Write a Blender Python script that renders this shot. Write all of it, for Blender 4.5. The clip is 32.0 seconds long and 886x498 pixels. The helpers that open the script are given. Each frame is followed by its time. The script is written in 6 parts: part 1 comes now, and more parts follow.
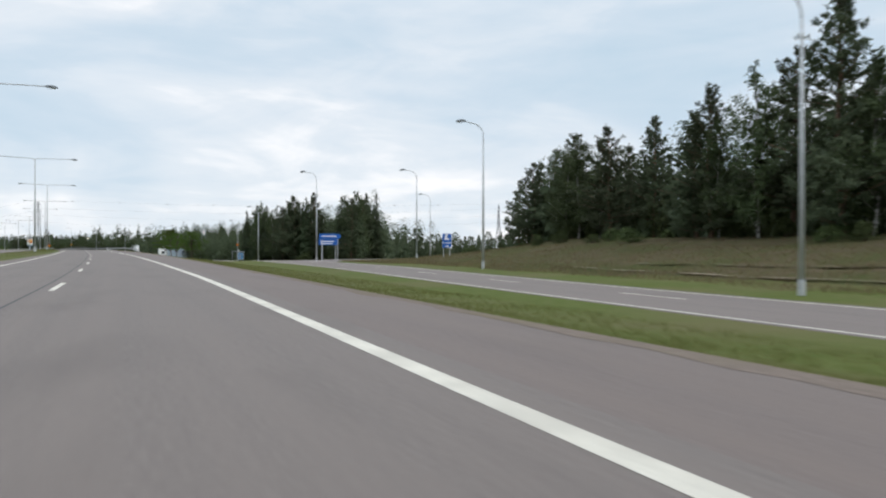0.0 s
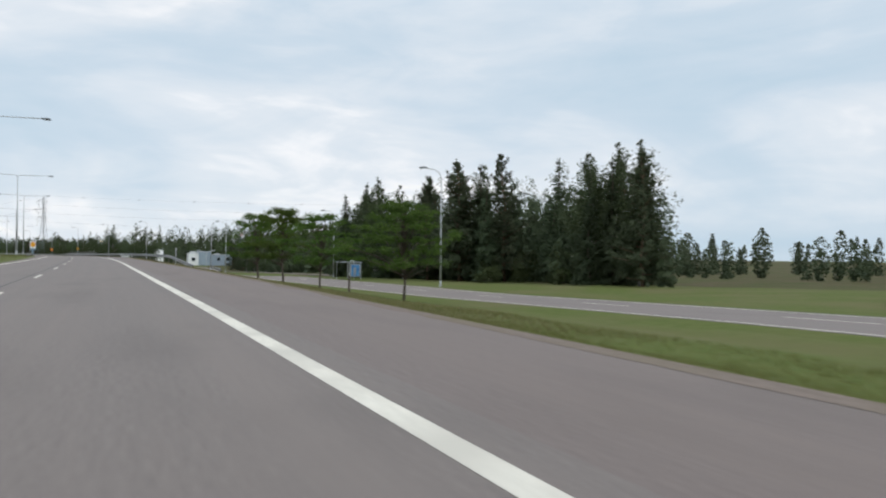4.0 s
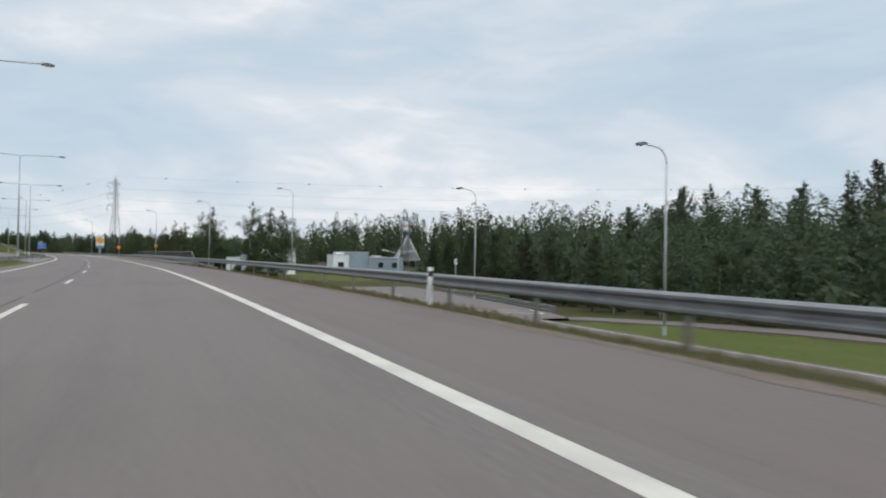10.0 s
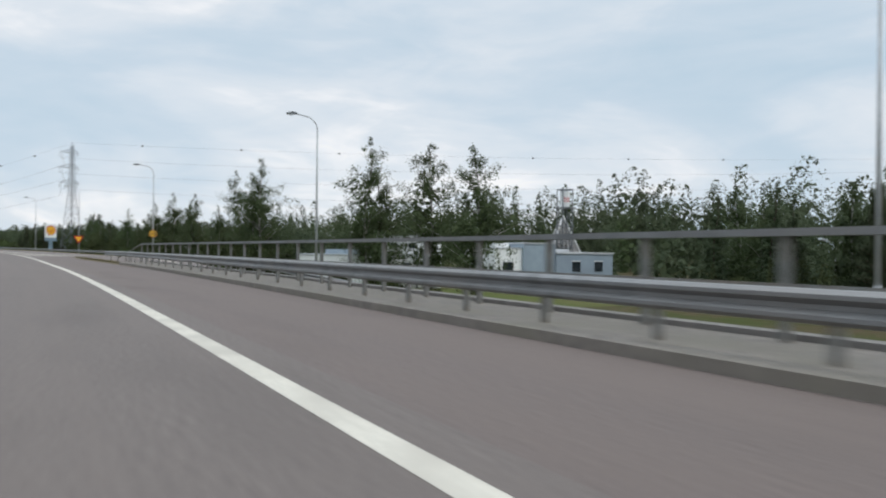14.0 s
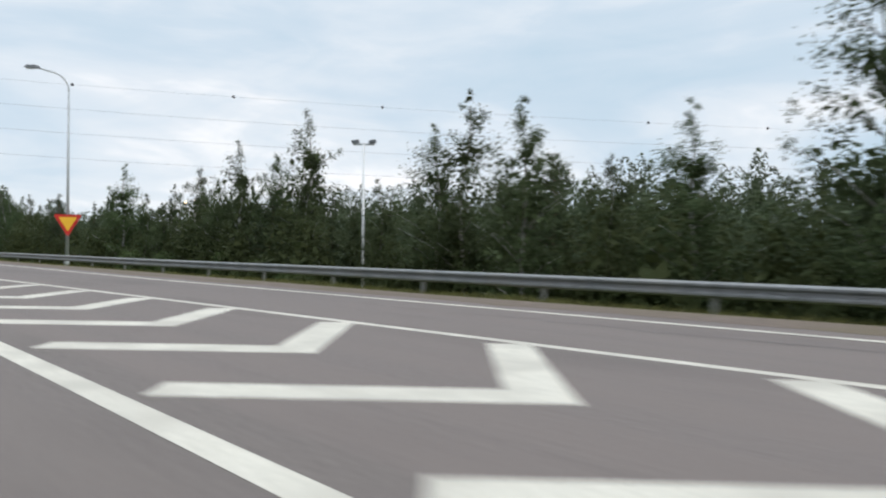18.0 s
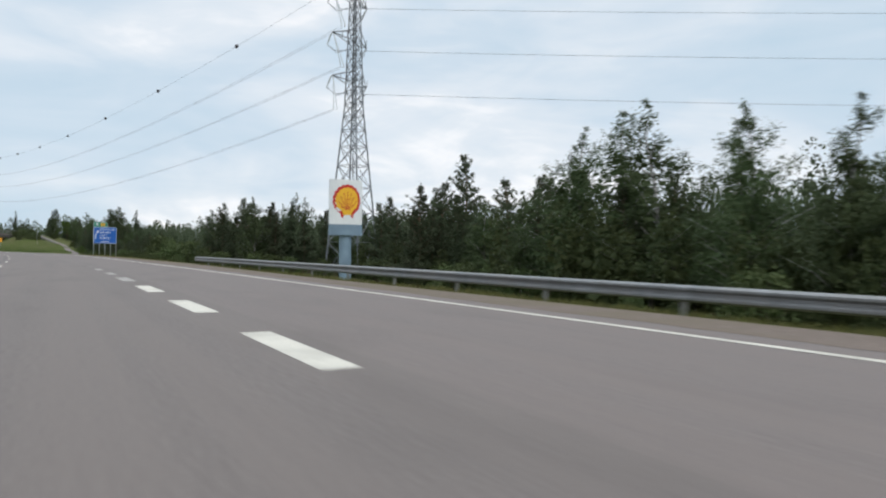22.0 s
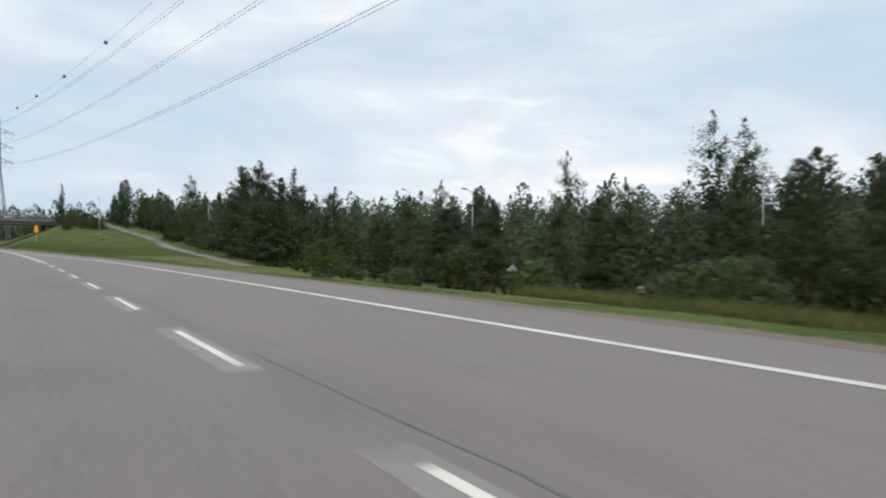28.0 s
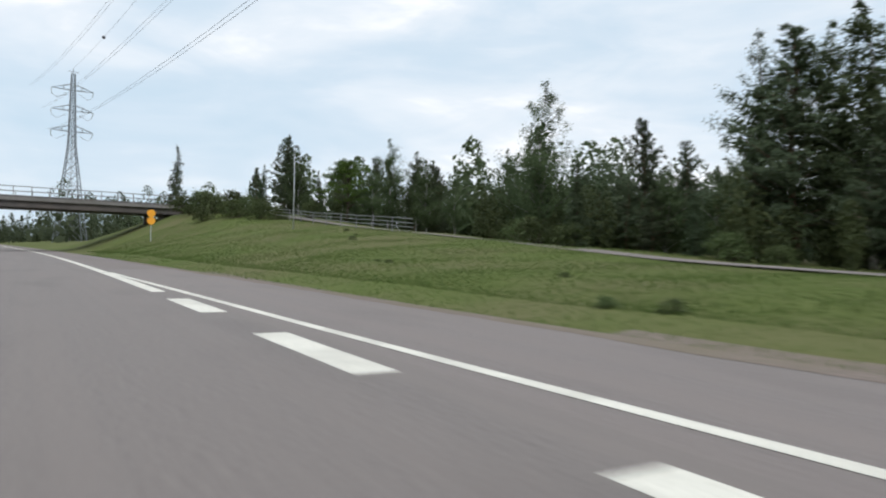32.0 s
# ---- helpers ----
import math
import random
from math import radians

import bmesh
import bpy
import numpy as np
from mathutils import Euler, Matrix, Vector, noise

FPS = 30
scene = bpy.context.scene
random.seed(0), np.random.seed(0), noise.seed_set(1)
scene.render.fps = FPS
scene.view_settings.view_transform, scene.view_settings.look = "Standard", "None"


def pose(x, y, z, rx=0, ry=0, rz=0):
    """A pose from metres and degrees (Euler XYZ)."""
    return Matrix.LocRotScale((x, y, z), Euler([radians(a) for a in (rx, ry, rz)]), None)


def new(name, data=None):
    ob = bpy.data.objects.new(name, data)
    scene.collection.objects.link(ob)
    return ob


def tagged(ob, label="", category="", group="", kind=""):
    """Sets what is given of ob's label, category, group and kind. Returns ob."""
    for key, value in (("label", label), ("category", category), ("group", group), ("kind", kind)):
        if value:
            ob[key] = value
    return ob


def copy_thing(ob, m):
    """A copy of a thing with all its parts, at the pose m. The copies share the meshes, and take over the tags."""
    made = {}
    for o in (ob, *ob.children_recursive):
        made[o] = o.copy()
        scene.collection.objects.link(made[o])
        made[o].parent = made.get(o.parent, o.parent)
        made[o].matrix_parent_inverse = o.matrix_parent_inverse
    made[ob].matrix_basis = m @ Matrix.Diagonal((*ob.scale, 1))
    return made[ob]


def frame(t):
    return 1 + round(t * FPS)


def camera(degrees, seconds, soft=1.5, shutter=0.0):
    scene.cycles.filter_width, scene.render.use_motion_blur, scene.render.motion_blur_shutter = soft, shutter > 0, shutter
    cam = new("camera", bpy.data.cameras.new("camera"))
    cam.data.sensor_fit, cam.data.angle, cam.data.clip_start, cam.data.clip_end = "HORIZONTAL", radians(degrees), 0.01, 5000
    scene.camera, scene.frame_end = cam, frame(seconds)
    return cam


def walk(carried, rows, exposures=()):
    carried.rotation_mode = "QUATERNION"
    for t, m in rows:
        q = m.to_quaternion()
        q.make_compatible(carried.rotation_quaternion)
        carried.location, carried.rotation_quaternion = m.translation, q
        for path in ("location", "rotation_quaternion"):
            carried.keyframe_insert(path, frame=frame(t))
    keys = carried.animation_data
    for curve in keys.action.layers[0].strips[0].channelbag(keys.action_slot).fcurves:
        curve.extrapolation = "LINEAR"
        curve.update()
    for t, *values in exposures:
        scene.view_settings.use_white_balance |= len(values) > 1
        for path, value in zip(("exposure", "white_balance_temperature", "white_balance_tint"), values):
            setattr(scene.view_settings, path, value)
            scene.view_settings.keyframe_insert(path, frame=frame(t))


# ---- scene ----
cam = camera(63.47, 32.0, soft=2.1, shutter=0.28)
ROWS = [
    (0, 0, 0, 1.08, 90.069, -0.108, -32.14),
    (0.5, 1.529, 10.876, 1.126, 90.149, -0.231, -31.165),
    (1, 3.018, 21.757, 1.172, 90.23, -0.406, -30.985),
    (1.5, 4.476, 32.642, 1.217, 90.313, -0.59, -31.408),
    (2, 5.91, 43.53, 1.263, 90.429, -0.817, -31.663),
    (2.5, 7.323, 54.42, 1.316, 90.621, -0.916, -31.731),
    (3, 8.713, 65.313, 1.368, 90.674, -0.839, -31.639),
    (3.5, 10.072, 76.21, 1.421, 90.658, -0.697, -31.337),
    (4, 11.388, 87.111, 1.474, 90.61, -0.522, -30.98),
    (4.5, 12.649, 98.022, 1.521, 90.531, -0.351, -30.478),
    (5, 13.841, 108.947, 1.568, 90.398, -0.317, -30.027),
    (5.5, 14.957, 119.886, 1.615, 90.345, -0.462, -29.165),
    (6, 15.991, 130.839, 1.662, 90.283, -0.742, -28.278),
    (6.5, 16.946, 141.805, 1.706, 90.239, -0.87, -27.456),
    (7, 17.823, 152.784, 1.749, 90.244, -0.735, -26.67),
    (7.5, 18.625, 163.775, 1.793, 90.215, -0.596, -26.117),
    (8, 19.355, 174.777, 1.836, 90.278, -0.64, -25.881),
    (8.5, 20.016, 185.792, 1.864, 90.353, -0.751, -25.947),
    (9, 20.614, 196.824, 1.892, 90.474, -0.856, -25.914),
    (9.5, 21.152, 207.872, 1.919, 90.625, -0.911, -25.793),
    (10, 21.638, 218.934, 1.947, 90.599, -0.98, -25.461),
    (10.5, 22.07, 230.012, 1.931, 90.605, -1.001, -25.301),
    (11, 22.445, 241.104, 1.916, 90.533, -0.985, -25.151),
    (11.5, 22.754, 252.211, 1.9, 90.536, -0.985, -25.168),
    (12, 22.987, 263.333, 1.884, 90.402, -0.987, -25.081),
    (12.5, 23.138, 274.464, 1.851, 90.375, -0.929, -25.083),
    (13, 23.199, 285.598, 1.818, 90.291, -0.708, -24.775),
    (13.5, 23.167, 296.735, 1.785, 90.035, -0.54, -24.302),
    (14, 23.036, 307.875, 1.752, 90.018, -0.555, -28.2),
    (14.5, 22.801, 319.015, 1.738, 90.125, -0.612, -34.2),
    (15, 22.454, 330.156, 1.723, 90.263, -0.651, -40.2),
    (15.5, 21.991, 341.295, 1.708, 90.357, -0.663, -43.3),
    (16, 21.405, 352.431, 1.693, 90.334, -0.663, -41.192),
    (16.5, 20.695, 363.562, 1.688, 90.116, -0.69, -40.01),
    (17, 19.861, 374.685, 1.682, 89.915, -0.667, -38.635),
    (17.5, 18.912, 385.8, 1.677, 89.819, -0.626, -38.003),
    (18, 17.856, 396.906, 1.672, 89.931, -0.638, -37.507),
    (18.5, 16.702, 408.002, 1.677, 90.172, -0.676, -37.407),
    (19, 15.462, 419.091, 1.682, 90.323, -0.729, -36.547),
    (19.5, 14.145, 430.171, 1.687, 90.377, -0.716, -33.797),
    (20, 12.76, 441.244, 1.693, 90.196, -0.658, -24.491),
    (20.5, 11.315, 452.309, 1.695, 90.126, -0.478, -21.473),
    (21, 9.815, 463.364, 1.697, 90.081, -0.375, -20.701),
    (21.5, 8.264, 474.41, 1.699, 90.121, -0.46, -20.509),
    (22, 6.666, 485.447, 1.701, 90.19, -0.608, -20.332),
    (22.5, 5.027, 496.476, 1.699, 90.237, -0.719, -20.418),
    (23, 3.35, 507.498, 1.697, 90.274, -0.813, -20.182),
    (23.5, 1.638, 518.511, 1.695, 90.257, -0.874, -20.28),
    (24, -0.108, 529.518, 1.693, 90.107, -0.854, -19.992),
    (24.5, -1.902, 540.516, 1.688, 89.94, -0.728, -19.831),
    (25, -3.761, 551.506, 1.683, 89.948, -0.683, -19.84),
    (25.5, -5.7, 562.483, 1.678, 90.017, -0.675, -19.748),
    (26, -7.738, 573.444, 1.673, 90.064, -0.671, -19.648),
    (26.5, -9.885, 584.387, 1.66, 90.03, -0.652, -19.335),
    (27, -12.152, 595.306, 1.648, 89.878, -0.614, -18.835),
    (27.5, -14.542, 606.201, 1.636, 89.739, -0.576, -18.12),
    (28, -17.056, 617.07, 1.624, 89.694, -0.501, -17.329),
    (28.5, -19.683, 627.913, 1.583, 89.694, -0.503, -16.558),
    (29, -22.408, 638.73, 1.543, 89.751, -0.53, -15.869),
    (29.5, -25.225, 649.522, 1.502, 89.826, -0.595, -15.255),
    (30, -28.126, 660.29, 1.462, 89.828, -0.713, -14.654),
    (30.5, -31.107, 671.035, 1.437, 89.963, -0.875, -14.219),
    (31, -34.163, 681.758, 1.412, 90.018, -1.048, -13.86),
    (31.5, -37.29, 692.458, 1.387, 90.163, -1.146, -13.6),
    (32, -40.485, 703.137, 1.362, 90.147, -1.232, -13.305),
]
walk(cam, [(t, pose(x, y, z, rx, ry, rz)) for t, x, y, z, rx, ry, rz in ROWS], [(0.0, 0.0), (1.0, -0.05), (2.0, -0.13), (5.0, -0.02), (6.0, 0.0), (8.0, -0.1), (10.0, -0.17), (13.0, -0.17), (15.5, 0.0), (20.0, 0.02), (24.0, -0.05), (27.0, 0.0), (30.0, 0.03), (32.0, 0.1)])

# ---- sky and light: thin overcast, brighter overhead ----
SUN_EL, SUN_ROT = 42.0, 150.0
world = bpy.data.worlds.new("overcast_sky")
scene.world = world
world.use_nodes = True
wn, wl = world.node_tree.nodes, world.node_tree.links
wn.clear()


def wnode(kind, **props):
    n = wn.new(kind)
    for k, v in props.items():
        n.inputs[k].default_value = v
    return n


w_out = wn.new("ShaderNodeOutputWorld")
w_bg = wn.new("ShaderNodeBackground")
w_bg.inputs["Strength"].default_value = 0.1
sky = wn.new("ShaderNodeTexSky")
sky.sky_type = "NISHITA"
sky.sun_disc = False
sky.sun_elevation, sky.sun_rotation = radians(SUN_EL), radians(SUN_ROT)
co = wn.new("ShaderNodeTexCoord")
sep = wn.new("ShaderNodeSeparateXYZ")
wl.new(co.outputs["Generated"], sep.inputs[0])
# clouds lie in wide flat layers: squeeze the pattern upright
flat = wn.new("ShaderNodeVectorMath")
flat.operation = "MULTIPLY"
flat.inputs[1].default_value = (1.0, 1.0, 3.3)
wl.new(co.outputs["Generated"], flat.inputs[0])
big = wnode("ShaderNodeTexNoise", Scale=1.9, Detail=5.0, Roughness=0.5, Distortion=0.6)
fine = wnode("ShaderNodeTexNoise", Scale=5.0, Detail=6.0, Roughness=0.55, Distortion=0.5)
shift = wn.new("ShaderNodeVectorMath")
shift.operation = "ADD"
shift.inputs[1].default_value = (3.1, 0.4, 0.0)
wl.new(flat.outputs[0], shift.inputs[0])
wl.new(shift.outputs[0], big.inputs["Vector"])
wl.new(flat.outputs[0], fine.inputs["Vector"])
mixn = wn.new("ShaderNodeMix")
mixn.inputs["Factor"].default_value = 0.3
wl.new(big.outputs["Fac"], mixn.inputs["A"])
wl.new(fine.outputs["Fac"], mixn.inputs["B"])
ramp = wn.new("ShaderNodeValToRGB")
cr = ramp.color_ramp
cr.elements[0].position, cr.elements[0].color = 0.36, (5.7, 7.15, 8.4, 1)
cr.elements[1].position, cr.elements[1].color = 0.645, (11.0, 10.9, 11.0, 1)
e = cr.elements.new(0.47)
e.color = (6.55, 7.7, 8.8, 1)
e = cr.elements.new(0.57)
e.color = (8.1, 8.75, 9.45, 1)
wl.new(mixn.outputs["Result"], ramp.inputs["Fac"])
# overcast skies are about three times brighter overhead than at the horizon
zen = wn.new("ShaderNodeMapRange")
zen.interpolation_type = "SMOOTHSTEP"
zen.inputs["From Min"].default_value, zen.inputs["From Max"].default_value = 0.3, 1.0
zen.inputs["To Min"].default_value, zen.inputs["To Max"].default_value = 1.0, 2.6
wl.new(sep.outputs["Z"], zen.inputs["Value"])
cl = wn.new("ShaderNodeVectorMath")
cl.operation = "SCALE"
wl.new(ramp.outputs["Color"], cl.inputs[0])
wl.new(zen.outputs["Result"], cl.inputs["Scale"])
cover = wn.new("ShaderNodeMix")
cover.data_type = "RGBA"
cover.inputs["Factor"].default_value = 0.95
wl.new(sky.outputs["Color"], cover.inputs["A"])
wl.new(cl.outputs["Vector"], cover.inputs["B"])
wl.new(cover.outputs["Result"], w_bg.inputs["Color"])
wl.new(w_bg.outputs[0], w_out.inputs["Surface"])

sun_data = bpy.data.lights.new("sun", "SUN")
sun_data.energy, sun_data.angle, sun_data.color = 0.9, radians(14), (1.0, 0.95, 0.88)
sun = new("sun", sun_data)
sun.rotation_euler = (radians(90 - SUN_EL), 0, radians(180 - SUN_ROT))


# ---- materials ----
def mat(name, c1, c2=None, scale=4.0, rough=0.8, metal=0.0, bump=0.0, bscale=40.0, c3=None, big=0.15, coord="Object", spread=(0.35, 0.65), random_tint=0.0, gloss=0.5):
    """Two colours in a grain and, with c3, a third in large patches."""
    m = bpy.data.materials.new(name)
    m.use_nodes = True
    n, l = m.node_tree.nodes, m.node_tree.links
    b = n["Principled BSDF"]
    b.inputs["Roughness"].default_value, b.inputs["Metallic"].default_value = rough, metal
    b.inputs["Specular IOR Level"].default_value = gloss
    tc = n.new("ShaderNodeTexCoord")
    src = tc.outputs[coord]

    def noise_fac(sc, detail, lo, hi):
        t = n.new("ShaderNodeTexNoise")
        t.inputs["Scale"].default_value, t.inputs["Detail"].default_value = sc, detail
        l.new(src, t.inputs["Vector"])
        r = n.new("ShaderNodeMapRange")
        r.inputs["From Min"].default_value, r.inputs["From Max"].default_value = lo, hi
        l.new(t.outputs["Fac"], r.inputs["Value"])
        return r.outputs["Result"]

    def mix(fac, a, bb):
        x = n.new("ShaderNodeMix")
        x.data_type = "RGBA"
        if isinstance(fac, float):
            x.inputs["Factor"].default_value = fac
        else:
            l.new(fac, x.inputs["Factor"])
        for key, v in (("A", a), ("B", bb)):
            if isinstance(v, tuple):
                x.inputs[key].default_value = (*v, 1)
            else:
                l.new(v, x.inputs[key])
        return x.outputs["Result"]

    col = mix(noise_fac(scale, 4.0, *spread), c1, c2 or tuple(v * 0.8 for v in c1))
    if c3:
        col = mix(noise_fac(big, 3.0, 0.42, 0.66), col, c3)
    if random_tint:
        oi = n.new("ShaderNodeObjectInfo")
        hv = n.new("ShaderNodeHueSaturation")
        r = n.new("ShaderNodeMapRange")
        r.inputs["To Min"].default_value, r.inputs["To Max"].default_value = 1 - random_tint, 1 + random_tint
        l.new(oi.outputs["Random"], r.inputs["Value"])
        l.new(r.outputs["Result"], hv.inputs["Value"])
        l.new(col, hv.inputs["Color"])
        col = hv.outputs["Color"]
    l.new(col, b.inputs["Base Color"])
    if bump:
        t = n.new("ShaderNodeTexNoise")
        t.inputs["Scale"].default_value, t.inputs["Detail"].default_value = bscale, 3.0
        l.new(src, t.inputs["Vector"])
        bp = n.new("ShaderNodeBump")
        bp.inputs["Strength"].default_value, bp.inputs["Distance"].default_value = bump, 0.02
        l.new(t.outputs["Fac"], bp.inputs["Height"])
        l.new(bp.outputs["Normal"], b.inputs["Normal"])
    return m


def leaf_mat(name, c1, c2, tint=0.2, through_light=0.3):
    """Leaves: each leaf and each tree differs a little; some light passes."""
    m = bpy.data.materials.new(name)
    m.use_nodes = True
    n, l = m.node_tree.nodes, m.node_tree.links
    b = n["Principled BSDF"]
    out = n["Material Output"]
    b.inputs["Roughness"].default_value = 0.75
    b.inputs["Specular IOR Level"].default_value = 0.12
    geo, oi = n.new("ShaderNodeNewGeometry"), n.new("ShaderNodeObjectInfo")
    x = n.new("ShaderNodeMix")
    x.data_type = "RGBA"
    x.inputs["A"].default_value, x.inputs["B"].default_value = (*c1, 1), (*c2, 1)
    l.new(geo.outputs["Random Per Island"], x.inputs["Factor"])
    hv = n.new("ShaderNodeHueSaturation")
    r = n.new("ShaderNodeMapRange")
    r.inputs["To Min"].default_value, r.inputs["To Max"].default_value = 1 - tint, 1 + tint
    l.new(oi.outputs["Random"], r.inputs["Value"])
    l.new(r.outputs["Result"], hv.inputs["Value"])
    r2 = n.new("ShaderNodeMapRange")
    r2.inputs["To Min"].default_value, r2.inputs["To Max"].default_value = 0.485, 0.515
    l.new(oi.outputs["Random"], r2.inputs["Value"])
    l.new(r2.outputs["Result"], hv.inputs["Hue"])
    l.new(x.outputs["Result"], hv.inputs["Color"])
    l.new(hv.outputs["Color"], b.inputs["Base Color"])
    tr = n.new("ShaderNodeBsdfTranslucent")
    l.new(hv.outputs["Color"], tr.inputs["Color"])
    ms = n.new("ShaderNodeMixShader")
    ms.inputs[0].default_value = through_light
    l.new(b.outputs[0], ms.inputs[1])
    l.new(tr.outputs[0], ms.inputs[2])
    l.new(ms.outputs[0], out.inputs["Surface"])
    return m


def asphalt_mat(name, c1, c2, tint, cracks=0.5):
    """Worn asphalt: stone grain, long streaks along the road, patches and tar-filled cracks. UV is (along, across) in metres."""
    m = bpy.data.materials.new(name)
    m.use_nodes = True
    n, l = m.node_tree.nodes, m.node_tree.links
    b = n["Principled BSDF"]
    b.inputs["Roughness"].default_value = 0.82
    b.inputs["Specular IOR Level"].default_value = 0.35
    uv = n.new("ShaderNodeUVMap")

    def tex(sx, sy, sc, detail=3.0):
        mp = n.new("ShaderNodeMapping")
        mp.inputs["Scale"].default_value = (sx, sy, 1)
        l.new(uv.outputs[0], mp.inputs["Vector"])
        t = n.new("ShaderNodeTexNoise")
        t.inputs["Scale"].default_value, t.inputs["Detail"].default_value = sc, detail
        l.new(mp.outputs[0], t.inputs["Vector"])
        return t.outputs["Fac"]

    def rng(v, a, c, lo=0.0, hi=1.0):
        r = n.new("ShaderNodeMapRange")
        for k, q in (("From Min", a), ("From Max", c), ("To Min", lo), ("To Max", hi)):
            r.inputs[k].default_value = q
        l.new(v, r.inputs["Value"])
        return r.outputs["Result"]

    def mix(f, a, bb):
        x = n.new("ShaderNodeMix")
        x.data_type = "RGBA"
        l.new(f, x.inputs["Factor"])
        for key, v in (("A", a), ("B", bb)):
            if isinstance(v, tuple):
                x.inputs[key].default_value = (*v, 1)
            else:
                l.new(v, x.inputs[key])
        return x.outputs["Result"]

    grain = mix(rng(tex(1, 1, 16.0, 6.0), 0.32, 0.68), tuple(v * 0.9 for v in c1), c2)
    worn = mix(rng(tex(0.016, 1.0, 1.5, 4.0), 0.40, 0.64, 0.0, 0.8), grain, tint)
    streak = mix(rng(tex(0.02, 1.6, 2.6, 3.0), 0.5, 0.75, 0.0, 0.15), worn, tuple(v * 0.8 for v in c1))
    patch = mix(rng(tex(0.16, 0.5, 1.2, 5.0), 0.52, 0.74, 0.0, 0.45), streak, tuple(v * 0.7 for v in c1))
    l_crack = rng(tex(0.06, 1.0, 0.9, 2.0), 0.497, 0.5, 0.0, 1.0)
    l_crack2 = rng(tex(0.06, 1.0, 0.9, 2.0), 0.5, 0.503, 1.0, 0.0)
    mul = n.new("ShaderNodeMath")
    mul.operation = "MULTIPLY"
    l.new(l_crack, mul.inputs[0])
    l.new(l_crack2, mul.inputs[1])
    m2 = n.new("ShaderNodeMath")
    m2.operation = "MULTIPLY"
    m2.inputs[1].default_value = cracks
    l.new(mul.outputs[0], m2.inputs[0])
    col = mix(m2.outputs[0], patch, tuple(v * 0.45 for v in c1))
    l.new(col, b.inputs["Base Color"])
    bp = n.new("ShaderNodeBump")
    bp.inputs["Strength"].default_value, bp.inputs["Distance"].default_value = 0.5, 0.006
    l.new(tex(1, 1, 60.0, 2.0), bp.inputs["Height"])
    l.new(bp.outputs["Normal"], b.inputs["Normal"])
    return m


M_ASPHALT = asphalt_mat("asphalt_lane", (0.120, 0.098, 0.087), (0.154, 0.127, 0.113), (0.143, 0.116, 0.102), 0.0)
M_SHOULDER = asphalt_mat("asphalt_shoulder", (0.115, 0.090, 0.079), (0.149, 0.116, 0.103), (0.136, 0.105, 0.091), 0.0)
M_RAMP = asphalt_mat("asphalt_ramp", (0.127, 0.103, 0.092), (0.166, 0.135, 0.121), (0.150, 0.120, 0.106), 0.0)
M_CRACK = mat("tar_crack", (0.068, 0.062, 0.059), (0.105, 0.096, 0.09), 3.0, 0.8)
M_PAINT = mat("road_paint", (0.468, 0.428, 0.360), (0.582, 0.537, 0.455), 18.0, 0.75, c3=(0.416, 0.379, 0.320), big=1.2, bump=0.2)
M_OLDPAINT = mat("worn_road_paint", (0.371, 0.339, 0.297), (0.258, 0.233, 0.207), 14.0, 0.8, c3=(0.196, 0.179, 0.162), big=3.0)
M_GHOST = mat("erased_paint_ghost", (0.146, 0.120, 0.107), (0.136, 0.111, 0.099), 9.0, 0.85, c3=(0.154, 0.128, 0.113), big=1.5)
M_SCAR = mat("erased_paint_scar", (0.176, 0.148, 0.135), (0.146, 0.121, 0.110), 7.0, 0.85, c3=(0.201, 0.170, 0.156), big=1.3)
M_ERASED = mat("ground_off_paint", (0.287, 0.245, 0.219), (0.190, 0.159, 0.143), 5.0, 0.85, c3=(0.334, 0.288, 0.263), big=0.9)
M_GROUND = mat("grass_ground", (0.067, 0.085, 0.021), (0.085, 0.097, 0.030), 2.2, 0.95, c3=(0.100, 0.094, 0.041), big=0.16, bump=0.35, bscale=9.0, gloss=0.05)
M_HEATH = mat("heath_and_forest_floor", (0.088, 0.064, 0.042), (0.060, 0.058, 0.024), 1.6, 0.95, c3=(0.052, 0.060, 0.020), big=0.16, bump=0.6, bscale=7.0, gloss=0.05)
M_GRAVEL = mat("roadside_gravel", (0.173, 0.135, 0.113), (0.126, 0.100, 0.082), 9.0, 0.95, c3=(0.139, 0.112, 0.080), big=0.5, bump=0.5, gloss=0.1)
M_SAND = mat("bare_sand", (0.30, 0.25, 0.20), (0.22, 0.18, 0.14), 6.0, 0.95, gloss=0.05)
M_KERB = mat("weathered_kerb_concrete", (0.195, 0.170, 0.146), (0.140, 0.122, 0.106), 5.0, 0.9, c3=(0.166, 0.147, 0.118), big=0.8, bump=0.4)
M_STEEL = mat("galvanised_steel", (0.232, 0.232, 0.231), (0.168, 0.169, 0.169), 3.0, 0.5, 0.6, c3=(0.216, 0.208, 0.200), big=0.7)
M_POST = mat("weathered_steel_post", (0.22, 0.22, 0.21), (0.15, 0.15, 0.14), 5.0, 0.6, 0.4, c3=(0.2, 0.17, 0.14), big=2.0)
M_POLE = mat("lamp_pole_zinc", (0.46, 0.47, 0.47), (0.37, 0.38, 0.385), 1.2, 0.55, 0.2)
M_HEAD = mat("lamp_head_grey", (0.16, 0.17, 0.18), (0.12, 0.13, 0.14), 6.0, 0.5)
M_GLASSY = mat("lamp_lens", (0.55, 0.57, 0.58), (0.45, 0.47, 0.48), 5.0, 0.2)
